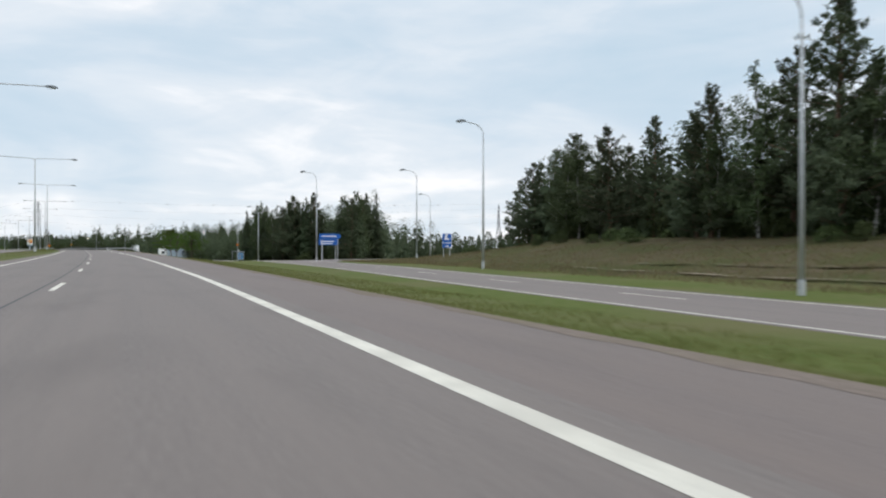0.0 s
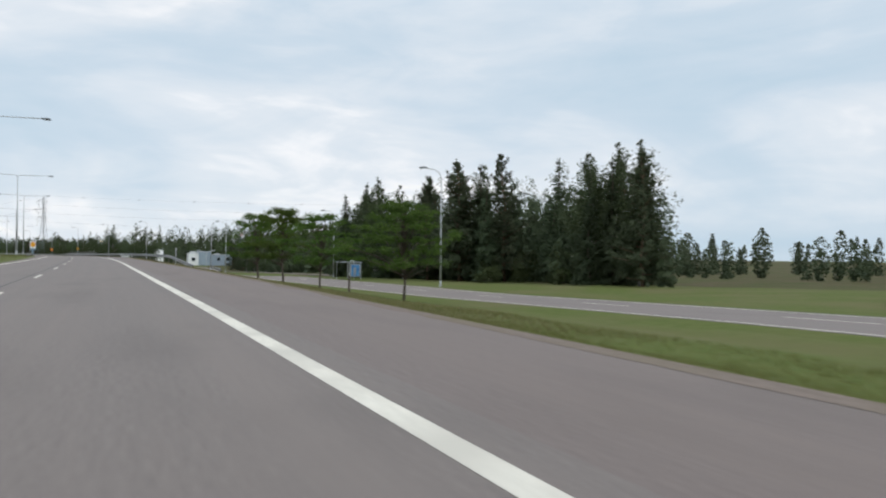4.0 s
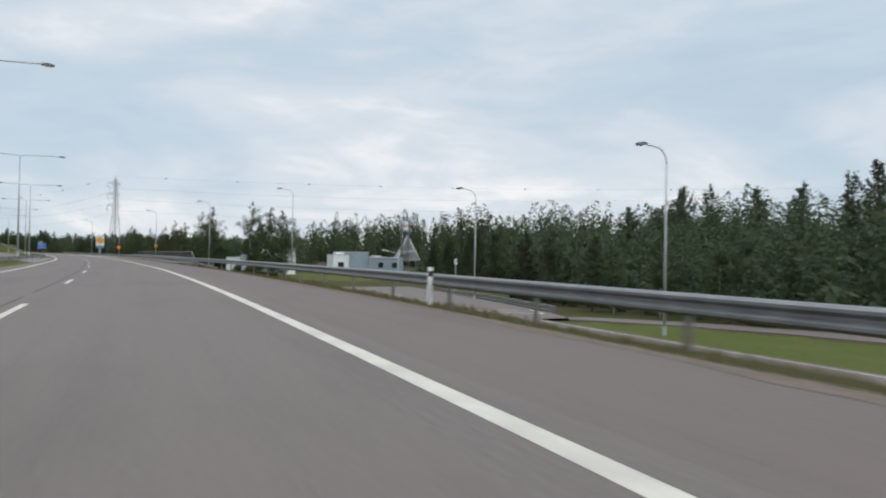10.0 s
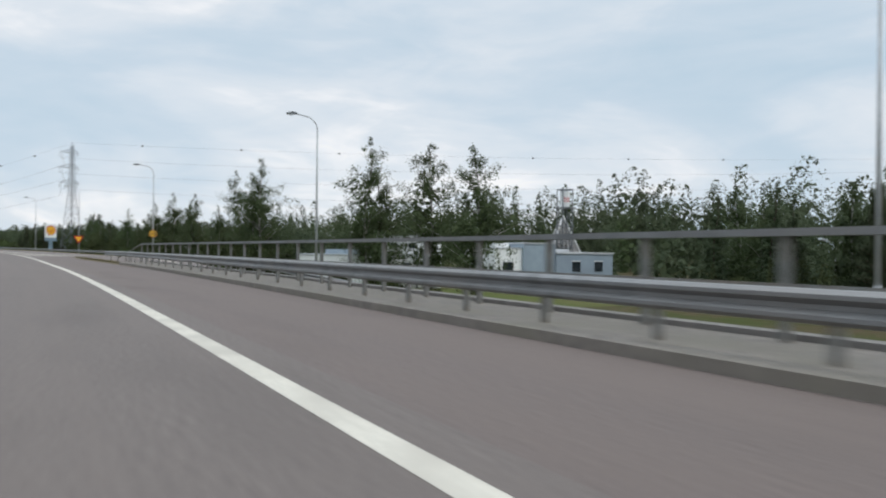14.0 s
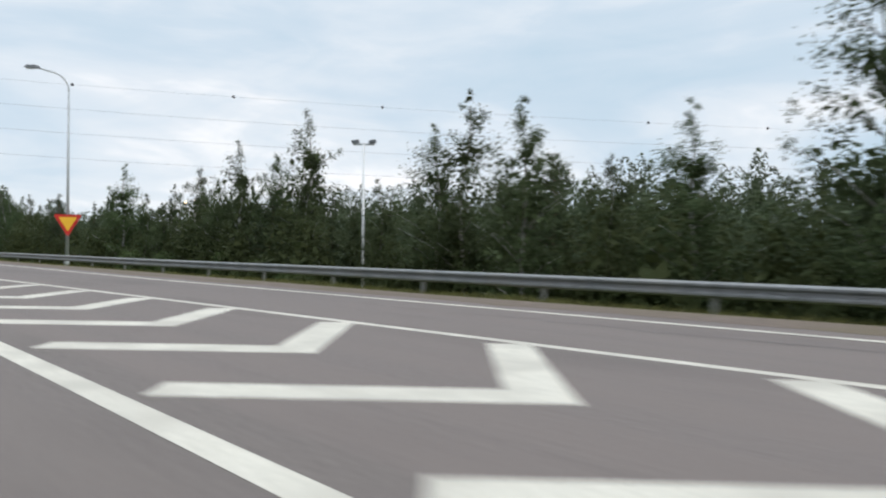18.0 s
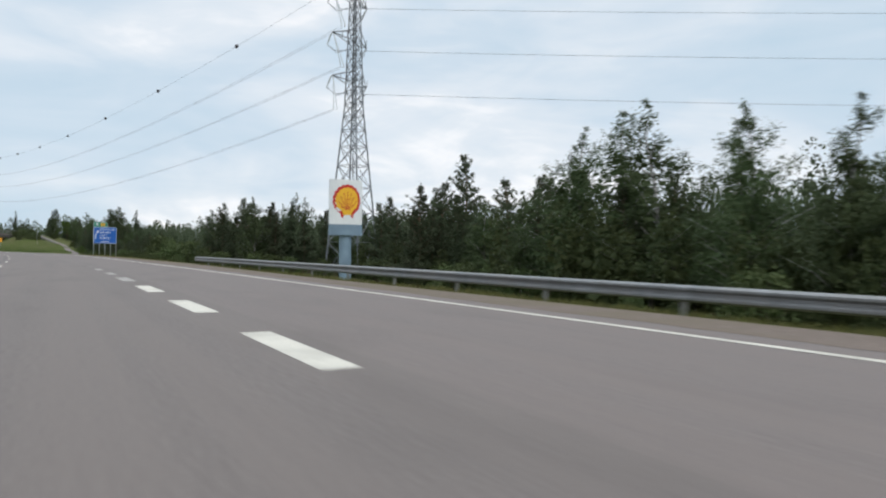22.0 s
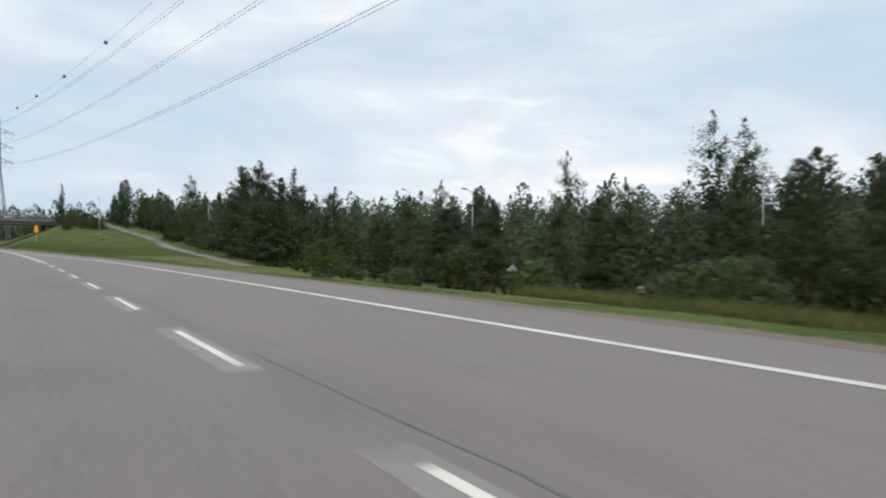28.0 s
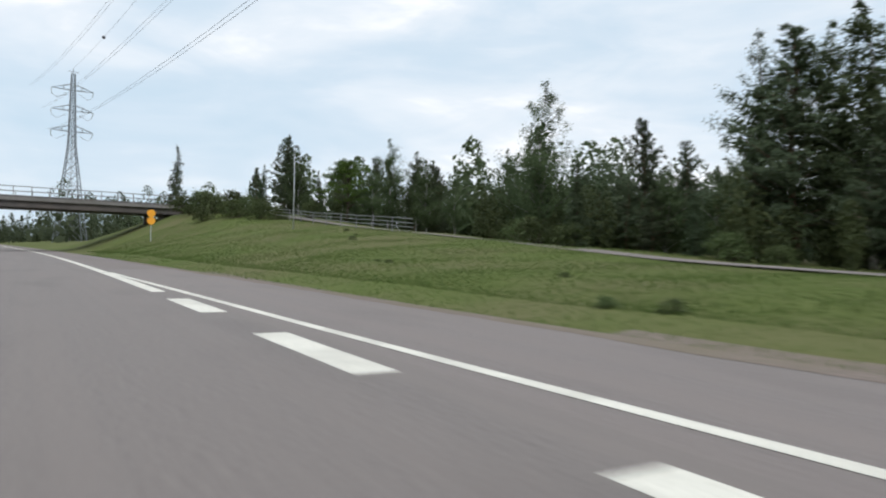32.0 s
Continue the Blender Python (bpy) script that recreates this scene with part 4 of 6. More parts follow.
flood = thing("floodlight_mast", "white mast with two floodlights on a crossbar", "floodlight", at(437.9, 30.8, 8.6 - 10.5, -50))
part("pole", Mb().tube([(0, 0, -1.2), (0, 0, 10.2)], [0.095, 0.08], 10), M_WHITE, flood, smooth=True)
part("crossbar", Mb().box(-0.75, -0.05, 10.1, 0.75, 0.05, 10.22), M_POLE, flood)
for x in (-0.6, 0.6):
    part("floodlight", Mb().prism([(x - 0.22, 10.22), (x - 0.26, 10.42), (x + 0.22, 10.5), (x + 0.28, 10.28)], -0.15, 0.15), M_HEAD, flood)
flood2 = copy_thing(flood, at(493.65, 45.6, 7.2 - 10.5, -50))
tagged(flood2, "mast with two lit floodlights on a crossbar", "floodlight")
part("lit_bulb", Mb().tube([(-0.6, -0.22, 10.42), (-0.6, -0.3, 10.4)], 0.12, 8), M_LIGHT, flood2)
part("lit_bulb", Mb().tube([(0.55, -0.22, 10.46), (0.55, -0.3, 10.44)], 0.1, 8), M_LIGHT, flood2)


# ---- lattice pylons and wires ----
REACH = 4.6
def pylon(name, h, base, m, arms, label, right=4.6):
    """Four legs drawn together to a narrow mast with cross-bracing and three pairs of arms."""
    tower = thing(name, label, "pylon", m, "power line")
    waist = h * 0.58

    def half(z):
        return base / 2 + (0.8 - base / 2) * z / waist if z < waist else 0.8 + (0.4 - 0.8) * (z - waist) / (h - waist)

    for sx in (-1, 1):
        for sy in (-1, 1):
            part("leg", Mb().tube([(sx * half(z), sy * half(z), z) for z in (-0.6, waist, h)], [0.13, 0.1, 0.06], 4), M_TOWER, tower)
    z, k = 0.0, 0
    while z < h - 0.8:
        dz = max(1.5, half(z) * 1.7)
        z2 = min(z + dz, h)
        for a, b in (((-1, -1), (1, -1)), ((1, -1), (1, 1)), ((1, 1), (-1, 1)), ((-1, 1), (-1, -1))):
            p = lambda c, zz: (c[0] * half(zz), c[1] * half(zz), zz)
            part("brace", Mb().bar(p(a, z), p(b, z2), 0.05), M_TOWER, tower)
            part("brace", Mb().bar(p(b, z), p(a, z2), 0.05), M_TOWER, tower)
            part("brace", Mb().bar(p(a, z2), p(b, z2), 0.04), M_TOWER, tower)
        z, k = z2, k + 1
    part("ladder", Mb().box(-0.16, -0.03, 0.5, -0.1, 0.03, h - 1).box(0.1, -0.03, 0.5, 0.16, 0.03, h - 1), M_HEAD, tower)
    for az in arms:
        w = half(az)
        for sg in (-1, 1):
            far = REACH if sg < 0 else right
            tip = (sg * far, 0, az + 0.1)
            for sy in (-1, 1):
                part("crossarm_bar", Mb().bar((sg * w, sy * w, az), tip, 0.06), M_TOWER, tower)
                part("crossarm_bar", Mb().bar((sg * w, sy * w, az + 1.4), tip, 0.055), M_TOWER, tower)
                part("crossarm_bar", Mb().bar((sg * (w + 1.5), sy * w * 0.6, az + 0.03), (sg * (w + 1.5), sy * w * 0.6, az + 0.9), 0.04), M_TOWER, tower)
            part("insulator", Mb().tube([(sg * far, 0, az + 0.1), (sg * far, 0.3, az - 0.3), (sg * (far - 0.2), 0.9, az - 1.2)], [0.07, 0.09, 0.06], 6), M_GLASSY, tower)
            part("jumper_wire", Mb().tube([(sg * (far - 0.2), 0.9, az - 1.2), (sg * (far - 1.2), 0.2, az - 2.0), (sg * (w + 0.8), -0.6, az - 1.0)], 0.045, 5), M_TOWER, tower)
    part("peak", Mb().bar((0, 0, h), (0, 0, h + 1.4), 0.06).bar((-1.2, 0, h + 0.5), (1.2, 0, h + 0.5), 0.05), M_TOWER, tower)
    return tower


PA, PB, PC = (568, 33.3), (905, 16.4), (398, 300)
zA, zB = ground_z(*PA), 1.0
ARMS = [23.3, 28.3, 33.2]
HA = 35.4
pylon("power_pylon", HA, 4.8, at(*PA, zA, 33), ARMS, "grey steel lattice pylon with three pairs of arms beside the road", 2.7)
pylon("power_pylon", 41.0, 6.5, at(*PB, zB, 5), [27, 32, 37], "distant grey lattice pylon behind the overpass")
tagged(bpy.data.objects["power_pylon.001"], "distant grey lattice pylon behind the overpass")
pylon("power_pylon", HA, 6.4, at(*PC, -2, 58), ARMS, "far grey lattice pylon beyond the trees")


def wire(p, q, sag, r, label, balls=0, first=0.1):
    p, q = Vector(p), Vector(q)
    curve = lambda u: p.lerp(q, u) - Vector((0, 0, 4 * sag * u * (1 - u)))
    w = thing("power_line", label, "power line", Matrix.Translation(p), "power line")
    part("wire", Mb().tube([curve(i / 24) - p for i in range(25)], r, 5), M_WIRE, w)
    for i in range(balls):
        c = curve(first + (0.96 - first) * i / balls) - p
        part("marker_ball", Mb().tube([c + Vector((0, 0, 0.32 * math.cos(radians(180 - 30 * k)))) for k in range(7)], [max(0.32 * math.sin(radians(30 * k)), 0.02) for k in range(7)], 10), M_BALL, w, smooth=True)
    return w


def arm_tip(pyl, z_base, z, side, turn):
    m = at(*pyl, z_base, turn)
    return m @ Vector((side * (REACH - 0.2), 0, z))


# each phase is a pair of conductors side by side
for (la, za, lb, sag), zb, az in zip(((30.4, 27.0, 7.4, 8.65), (30.3, 22.3, 10.0, 7.6), (29.5, 17.3, 10.9, 7.6)), (38, 33, 28), ARMS[::-1]):
    for d in (-0.2, 0.2):
        w = wire(W(564.6, la + d, za), W(905, lb + d, zb), sag, 0.016, "thin grey high-voltage wire sagging between pylons")
        part("insulator", Mb().tube([(0, 0, 0), arm_tip(PA, zA, az, -1, 33) - Vector(W(564.6, la + d, za))], 0.05, 6), M_GLASSY, w)
for z in ARMS:
    wire(arm_tip(PA, zA, z - 2.0, -1, 33), arm_tip(PC, -2, z - 0.5, -1, 58), 4.0, 0.022, "thin grey high-voltage wire sagging between pylons")
wire(arm_tip(PA, zA, HA + 1.3, 0, 33), arm_tip(PB, zB, 42.3, 0, 5), 6.5, 0.018, "top wire with round black marker balls", 8, 0.1)
wire(arm_tip(PA, zA, HA + 1.3, 0, 33), arm_tip(PC, -2, HA + 1.3, 0, 58), 3.0, 0.018, "top wire with round black marker balls", 9, 0.07)


# ---- signs ----
def text(body, size, material, parent, x, z, y=-0.03, align="LEFT", wide=1.0):
    cu = bpy.data.curves.new("lettering", "FONT")
    cu.body, cu.size, cu.align_x, cu.extrude, cu.space_character = body, size, align, 0.004, 1.06
    cu.resolution_u = 3
    tmp = bpy.data.objects.new("lettering", cu)
    scene.collection.objects.link(tmp)
    me = bpy.data.meshes.new_from_object(tmp.evaluated_get(bpy.context.evaluated_depsgraph_get()))
    bpy.data.objects.remove(tmp)
    me.materials.clear()
    me.materials.append(material)
    ob = part("lettering", me, material, parent)
    ob.matrix_basis = pose(x, y, z, 90, 0, 0) @ Matrix.Diagonal((wide, 1, 1, 1))
    return ob


def panel(w, h, x=0.0, z=0.0, y=0.0, t=0.03, r=0.08):
    """A flat sheet with rounded corners, its middle at x, z."""
    pts = []
    for cx, cz, a0 in ((w / 2 - r, h / 2 - r, 0), (-w / 2 + r, h / 2 - r, 90), (-w / 2 + r, -h / 2 + r, 180), (w / 2 - r, -h / 2 + r, 270)):
        pts += [(x + cx + r * math.cos(radians(a0 + 22.5 * k)), z + cz + r * math.sin(radians(a0 + 22.5 * k))) for k in range(5)]
    return Mb().prism(pts, y, y + t)


big_sign = thing("direction_sign", "large blue exit sign with white lettering on five steel posts", "road sign", at(620.4, 12.35, 0.0, 4))
SW, SH, SZ = 3.6, 2.75, 3.28
for k in range(5):
    x = -SW / 2 + 0.05 + (SW - 0.1) * k / 4
    part("post", Mb().tube([(x, 0.1, gz(620.4, 12.35 + x) - 0.3), (x, 0.1, SZ + 1.2)], 0.06, 8), M_POLE, big_sign, smooth=True)
face = part("sign_face", panel(SW, SH, 0, SZ), M_WHITE, big_sign)
part("blue_field", panel(SW - 0.08, SH - 0.08, 0, SZ, -0.006, 0.01), M_BLUE, face)
part("sign_back", panel(SW, SH, 0, SZ, 0.031, 0.02), M_SIGNBACK, big_sign)
top_face = part("route_face", panel(2.15, 0.86, -SW / 2 + 1.08, SZ + SH / 2 + 0.42), M_WHITE, big_sign)
part("green_field", panel(2.08, 0.78, -SW / 2 + 1.08, SZ + SH / 2 + 0.42, -0.006, 0.01), M_GREEN, top_face)
part("route_shield", panel(0.66, 0.52, -SW / 2 + 1.42, SZ + SH / 2 + 0.42, -0.012, 0.008, 0.05), M_YELLOW, top_face)
text("45", 0.5, M_BLACK, top_face, -SW / 2 + 1.42, SZ + SH / 2 + 0.25, -0.018, "CENTER")
ax = -SW / 2 + 0.55
part("up_arrow", Mb().prism([(ax - 0.05, SZ + SH / 2 + 0.16), (ax + 0.05, SZ + SH / 2 + 0.16), (ax + 0.05, SZ + SH / 2 + 0.5), (ax + 0.2, SZ + SH / 2 + 0.42), (ax + 0.2, SZ + SH / 2 + 0.52), (ax, SZ + SH / 2 + 0.7), (ax - 0.2, SZ + SH / 2 + 0.52), (ax - 0.2, SZ + SH / 2 + 0.42), (ax - 0.05, SZ + SH / 2 + 0.5)], -0.016, -0.008), M_WHITE, top_face)
for i, word in enumerate(("KOIVUKYL\u00c4", "BJ\u00d6RKBY", "ILOLA", "GLADAS")):
    text(word, 0.40, M_WHITE, face, -SW / 2 + 1.0, SZ + (0.84, 0.36, -0.14, -0.62)[i], -0.012, wide=1.03)
text("1000 m", 0.38, M_WHITE, face, -SW / 2 + 1.14, SZ - 1.18, -0.012, wide=1.05)
ax = -SW / 2 + 0.28
part("exit_arrow", Mb().prism([(ax, SZ - 0.6), (ax + 0.11, SZ - 0.6), (ax + 0.11, SZ + 0.1), (ax + 0.4, SZ + 0.52), (ax + 0.52, SZ + 0.4), (ax + 0.55, SZ + 0.8), (ax + 0.15, SZ + 0.72), (ax + 0.3, SZ + 0.62), (ax, SZ + 0.16)], -0.016, -0.008), M_WHITE, face)

# round speed sign and the give-way triangle hang on lamp poles
limit = thing("speed_sign", "round yellow speed limit sign with orange rim on the lamp pole", "road sign", at(401.45, 15.72, 2.7, -22))
disc = lambda r, y, t=0.02: Mb().prism([(r * math.cos(2 * math.pi * k / 28), r * math.sin(2 * math.pi * k / 28)) for k in range(28)], y, y + t)
part("rim", disc(0.45, -0.14), M_ORANGE, limit)
part("field", disc(0.40, -0.147, 0.01), M_YELLOW, limit)
part("ring", Mb().prism([(r * math.cos(a), r * math.sin(a)) for r, seq in ((0.40, range(25)), (0.335, range(24, -1, -1))) for a in [2 * math.pi * k / 24 for k in seq]], -0.156, -0.1475), M_BLACK, limit)
text("100", 0.50, M_BLACK, limit, 0, -0.17, -0.158, "CENTER", 0.8)
text("100", 0.50, M_BLACK, limit, 0.018, -0.17, -0.160, "CENTER", 0.8)
part("bracket", Mb().box(-0.1, -0.13, -0.05, 0.1, 0.05, 0.05), M_POLE, limit)
ban = thing("no_stopping_sign", "small round orange-red sign on the lamp pole by the shelter", "road sign", at(204.95, 37.5, 1.55, -10))
part("rim", disc(0.32, -0.14), M_RED, ban)
part("field", disc(0.24, -0.147, 0.01), M_ORANGE, ban)
part("bar", Mb().bar((-0.17, -0.15, 0.17), (0.17, -0.15, -0.17), 0.05), M_RED, ban)
part("bracket", Mb().box(-0.08, -0.13, -0.05, 0.08, 0.05, 0.05), M_POLE, ban)
give = thing("give_way_sign", "yellow give-way triangle with red border on the lamp pole", "road sign", at(443.7, 13.45, 2.35, -18))
tri = lambda r, y, t: Mb().prism([(r * math.cos(radians(a)), r * math.sin(radians(a))) for a in (-90 - 3, -90 + 3, 30 - 3, 30 + 3, 150 - 3, 150 + 3)], y, y + t)
part("border", tri(0.80, -0.14, 0.02), M_RED, give)
part("field", tri(0.52, -0.148, 0.01), M_YELLOW, give)
part("bracket", Mb().box(-0.1, -0.13, -0.05, 0.1, 0.05, 0.05), M_POLE, give)

ex = thing("work_sign", "orange round road sign on a thin post by the overpass", "road sign", at(788, 12.2, gz(788, 12.2)))
hx = 3.9 - gz(788, 12.2)
part("post", Mb().tube([(0, 0.04, -0.3), (0, 0.04, hx + 0.3)], 0.04, 6), M_POLE, ex)
for z in (0.0, 0.75):
    mb = disc(0.4, -0.02)
    mb.v = [(x, y, zz + hx - 0.4 + z) for x, y, zz in mb.v]
    part("disc", mb, M_ORANGE, ex)

# blue local signs by the junction
def blue_board(s, lat, z0, w, h, label, turn=0, arrow=False):
    b = thing("local_sign", label, "road sign", at(s, lat, gz(s, lat), turn), "junction signs")
    zc = z0 - gz(s, lat) + h / 2
    for x in (-w * 0.35, w * 0.35):
        part("post", Mb().tube([(x, 0.06, -0.3), (x, 0.06, zc + h * 0.4)], 0.045, 6), M_POLE, b)
    if arrow:
        f = part("board", Mb().prism([(-w / 2, zc - h / 2), (w / 2 - 0.3, zc - h / 2), (w / 2, zc), (w / 2 - 0.3, zc + h / 2), (-w / 2, zc + h / 2)], 0, 0.03), M_BLUE, b)
    else:
        f = part("board", panel(w, h, 0, zc), M_BLUE, b)
    return b, f, zc


b, f, zc = blue_board(98.2, 28.0, 2.15, 3.2, 0.75, "blue arrow-shaped local direction sign with white lines", 0, True)
part("line", Mb().box(-1.2, -0.012, zc - 0.05, 0.9, -0.004, zc + 0.09), M_WHITE, f)
b2, f2, zc2 = blue_board(98.25, 27.8, 1.3, 2.9, 0.8, "blue local direction sign with a row of white lettering bars", 0, True)
for z in (0.1, -0.2):
    part("line", Mb().box(-1.2, -0.012, zc2 + z - 0.05, 0.7 + z, -0.004, zc2 + z + 0.07), M_WHITE, f2)
b3, f3, zc3 = blue_board(76.7, 35.8, 1.0, 1.25, 1.65, "blue information sign with a white symbol and an arrow", 8)
part("symbol", Mb().prism([(-0.35, zc3 + 0.1), (0.3, zc3 + 0.1), (0.3, zc3 + 0.3), (0.0, zc3 + 0.3), (0.1, zc3 + 0.75), (-0.25, zc3 + 0.75)], -0.012, -0.004), M_WHITE, f3)
part("separator", Mb().box(-0.7, -0.012, zc3 - 0.3, 0.7, -0.004, zc3 - 0.22), M_WHITE, f3)
part("arrow", Mb().prism([(-0.25, zc3 - 0.62), (0.05, zc3 - 0.62), (0.05, zc3 - 0.45), (0.3, zc3 - 0.66), (0.05, zc3 - 0.88), (0.05, zc3 - 0.72), (-0.25, zc3 - 0.72)], -0.012, -0.004), M_WHITE, f3)

# ---- petrol station totem ----
totem = thing("petrol_totem", "white petrol station sign with yellow-red emblem on blue-grey column", "sign", at(548.0, 23.9, 0.0, -4))
TZ = gz(548, 23.4)


def lens_panel(w, z0, z1, depth):
    """A panel with gently bulging front and back."""
    f = [(-w / 2 + w * k / 12, -depth * (1 - ((k - 6) / 6) ** 2) - 0.12) for k in range(13)]
    b = [(x, -y) for x, y in f[::-1]]
    mb = Mb()
    pts = f + b
    n = len(pts)
    for k in range(n):
        (x0, y0), (x1, y1) = pts[k], pts[(k + 1) % n]
        mb.face((x0, y0, z0), (x1, y1, z0), (x1, y1, z1), (x0, y0, z1))
    mb.face(*[(x, y, z1) for x, y in pts])
    mb.face(*[(x, y, z0) for x, y in pts[::-1]])
    return mb


part("column", lens_panel(1.05, TZ - 0.3, 2.6, 0.25), M_TOTEM, totem)
part("foot_band", lens_panel(3.1, 2.45, 3.42, 0.42), M_TOTEM, totem)
board = part("white_board", lens_panel(3.05, 3.42, 7.45, 0.4), M_WHITE, totem)
EZ, ER = 5.45, 1.3


def emblem(scale, y, r_extra=0.0):
    """A plain fan: broad round top, short straight foot."""
    pts = []
    for k in range(25):
        a = radians(-28 + 236 * k / 24)
        rr = ER * scale * (1 + 0.035 * math.cos(k * math.pi)) + r_extra
        pts.append((rr * 0.9 * math.cos(a), EZ + 0.12 + rr * math.sin(a)))
    pts += [(-0.5 * scale - r_extra, EZ - 1.0 * scale - r_extra), (-0.42 * scale - r_extra, EZ - 1.32 * scale - r_extra), (0.42 * scale + r_extra, EZ - 1.32 * scale - r_extra), (0.5 * scale + r_extra, EZ - 1.0 * scale - r_extra)]
    mb = Mb().prism(pts, y, y + 0.03)
    return mb


def bulged(mb):
    mb.v = [(x, y - 0.40 * (1 - (x / 1.525) ** 2) - 0.135, z) for x, y, z in mb.v]
    return mb


def fan_mesh(scale, y, extra):
    mb = Mb()
    pts = [(q[0], q[2]) for q in emblem(scale, 0, extra).v[:29]]
    c = (0.0, EZ - 0.2)
    for k in range(len(pts)):
        p, q = pts[k], pts[(k + 1) % len(pts)]
        for u0, u1 in ((0, 0.5), (0.5, 1)):
            l = lambda a, u: (c[0] + (a[0] - c[0]) * u, y, c[1] + (a[1] - c[1]) * u)
            if u0 == 0:
                mb.face(l(p, 0), l(q, u1), l(p, u1))
            else:
                mb.face(l(p, u0), l(q, u0), l(q, u1), l(p, u1))
    mb.f = [q[::-1] for q in mb.f]
    return bulged(mb)


part("emblem_rim", fan_mesh(1.03, 0.0, 0.09), M_RED, board, "red emblem border")
part("emblem_field", fan_mesh(0.9, -0.012, 0.0), M_YELLOW, board, "yellow emblem")
for k in range(7):
    a = radians(30 + 20 * k)
    p = [(0.16 * math.cos(a), EZ - 0.85 + 0.2 * math.sin(a)), (1.7 * math.cos(a) * 0.58, EZ - 0.8 + 1.7 * math.sin(a))]
    d = Vector((p[1][0] - p[0][0], p[1][1] - p[0][1])).normalized() * 0.028
    mb = Mb()
    for u0, u1 in ((0, 0.5), (0.5, 1.0)):
        a0 = [p[0][i] + (p[1][i] - p[0][i]) * u0 for i in (0, 1)]
        a1 = [p[0][i] + (p[1][i] - p[0][i]) * u1 for i in (0, 1)]
        mb.face((a0[0] + d.y, -0.025, a0[1] - d.x), (a0[0] - d.y, -0.025, a0[1] + d.x), (a1[0] - d.y, -0.025, a1[1] + d.x), (a1[0] + d.y, -0.025, a1[1] - d.x))
    part("emblem_rib", bulged(mb), M_RED, board)

# ---- bus shelter ----
shelter = thing("bus_shelter", "small steel and glass bus shelter with a blue poster", "bus shelter", at(186.2, 33.2, gz(186, 31.5) + 0.05, 90))
M_GLASS = mat("shelter_glass", (0.05, 0.06, 0.065), (0.035, 0.045, 0.05), 1.0, 0.35)
part("roof", Mb().box(-2.9, -1.0, 2.35, 2.9, 1.0, 2.47, 0.03), M_SIGNBACK, shelter)
for x in (-2.7, 0.0, 2.7):
    for y in (-0.85, 0.85):
        if not (x == 0.0 and y > 0):
            part("post", Mb().box(x - 0.04, y - 0.04, -0.2, x + 0.04, y + 0.04, 2.36), M_POLE, shelter)
for x in (-1.35, 1.35):
    part("back_pane", Mb().box(x - 1.25, -0.87, 0.35, x + 1.25, -0.85, 2.2), M_GLASS, shelter)
part("side_pane", Mb().box(-2.71, -0.8, 0.35, -2.69, 0.75, 2.2), M_GLASS, shelter)
pf = part("poster_frame", Mb().box(-2.78, -0.7, 0.4, -2.6, 0.7, 2.15, 0.02), M_POLE, shelter)
part("poster", Mb().box(-2.58, -0.6, 0.5, -2.55, 0.6, 2.05), M_POSTER, pf)
part("poster", Mb().box(-2.81, -0.6, 0.5, -2.79, 0.6, 2.05), M_POSTER, pf)
part("poster_figure", Mb().box(-2.815, -0.1, 0.62, -2.811, 0.3, 1.7), M_SIGNBACK, pf)
part("poster", Mb().box(-2.3, -0.84, 0.6, -1.2, -0.82, 1.95), M_POSTER, shelter)
part("bench", Mb().box(-1.8, -0.75, 0.42, 0.6, -0.35, 0.48), M_BARK, shelter)
part("roof_sign", Mb().box(-2.6, 0.3, 2.6, -1.6, 0.42, 2.9), M_WHITE, shelter)
part("roof_sign_leg", Mb().box(-2.1, 0.34, 2.48, -2.05, 0.38, 2.62), M_POLE, shelter)

marker = thing("marker_post", "slim grey marker post beside the guard rail", "marker post", at(167.0, 7.2, gz(167, 7.2)))
part("stake", Mb().box(-0.04, -0.02, -0.2, 0.04, 0.02, 1.75, 0.008), M_POLE, marker)
part("reflector", Mb().box(-0.045, -0.027, 1.6, 0.045, -0.02, 1.72), M_WHITE, marker)

# road that leaves the side road to the right
branch = thing("branch_road", "grey asphalt road branching off beyond the blue signs", "road", kind="structure")
mb = Mb()
bl = [(88, 21), (96, 25), (103, 31), (109, 40), (113, 52), (115, 70), (116, 95), (116, 130)]
for (s, l), (s2, l2) in zip(bl, bl[1:]):
    d = Vector((s2 - s, l2 - l)).normalized() * 4.2
    mb.face(*[W(p, q, ground_z(p, q) * 0.3 - 0.58) for p, q in ((s - d.y, l + d.x), (s + d.y, l - d.x), (s2 + d.y, l2 - d.x), (s2 - d.y, l2 + d.x))], uv=[(s, 0), (s, 8), (s2, 8), (s2, 0)])
part("branch_surface", mb, M_RAMP, branch, with_uv=True)

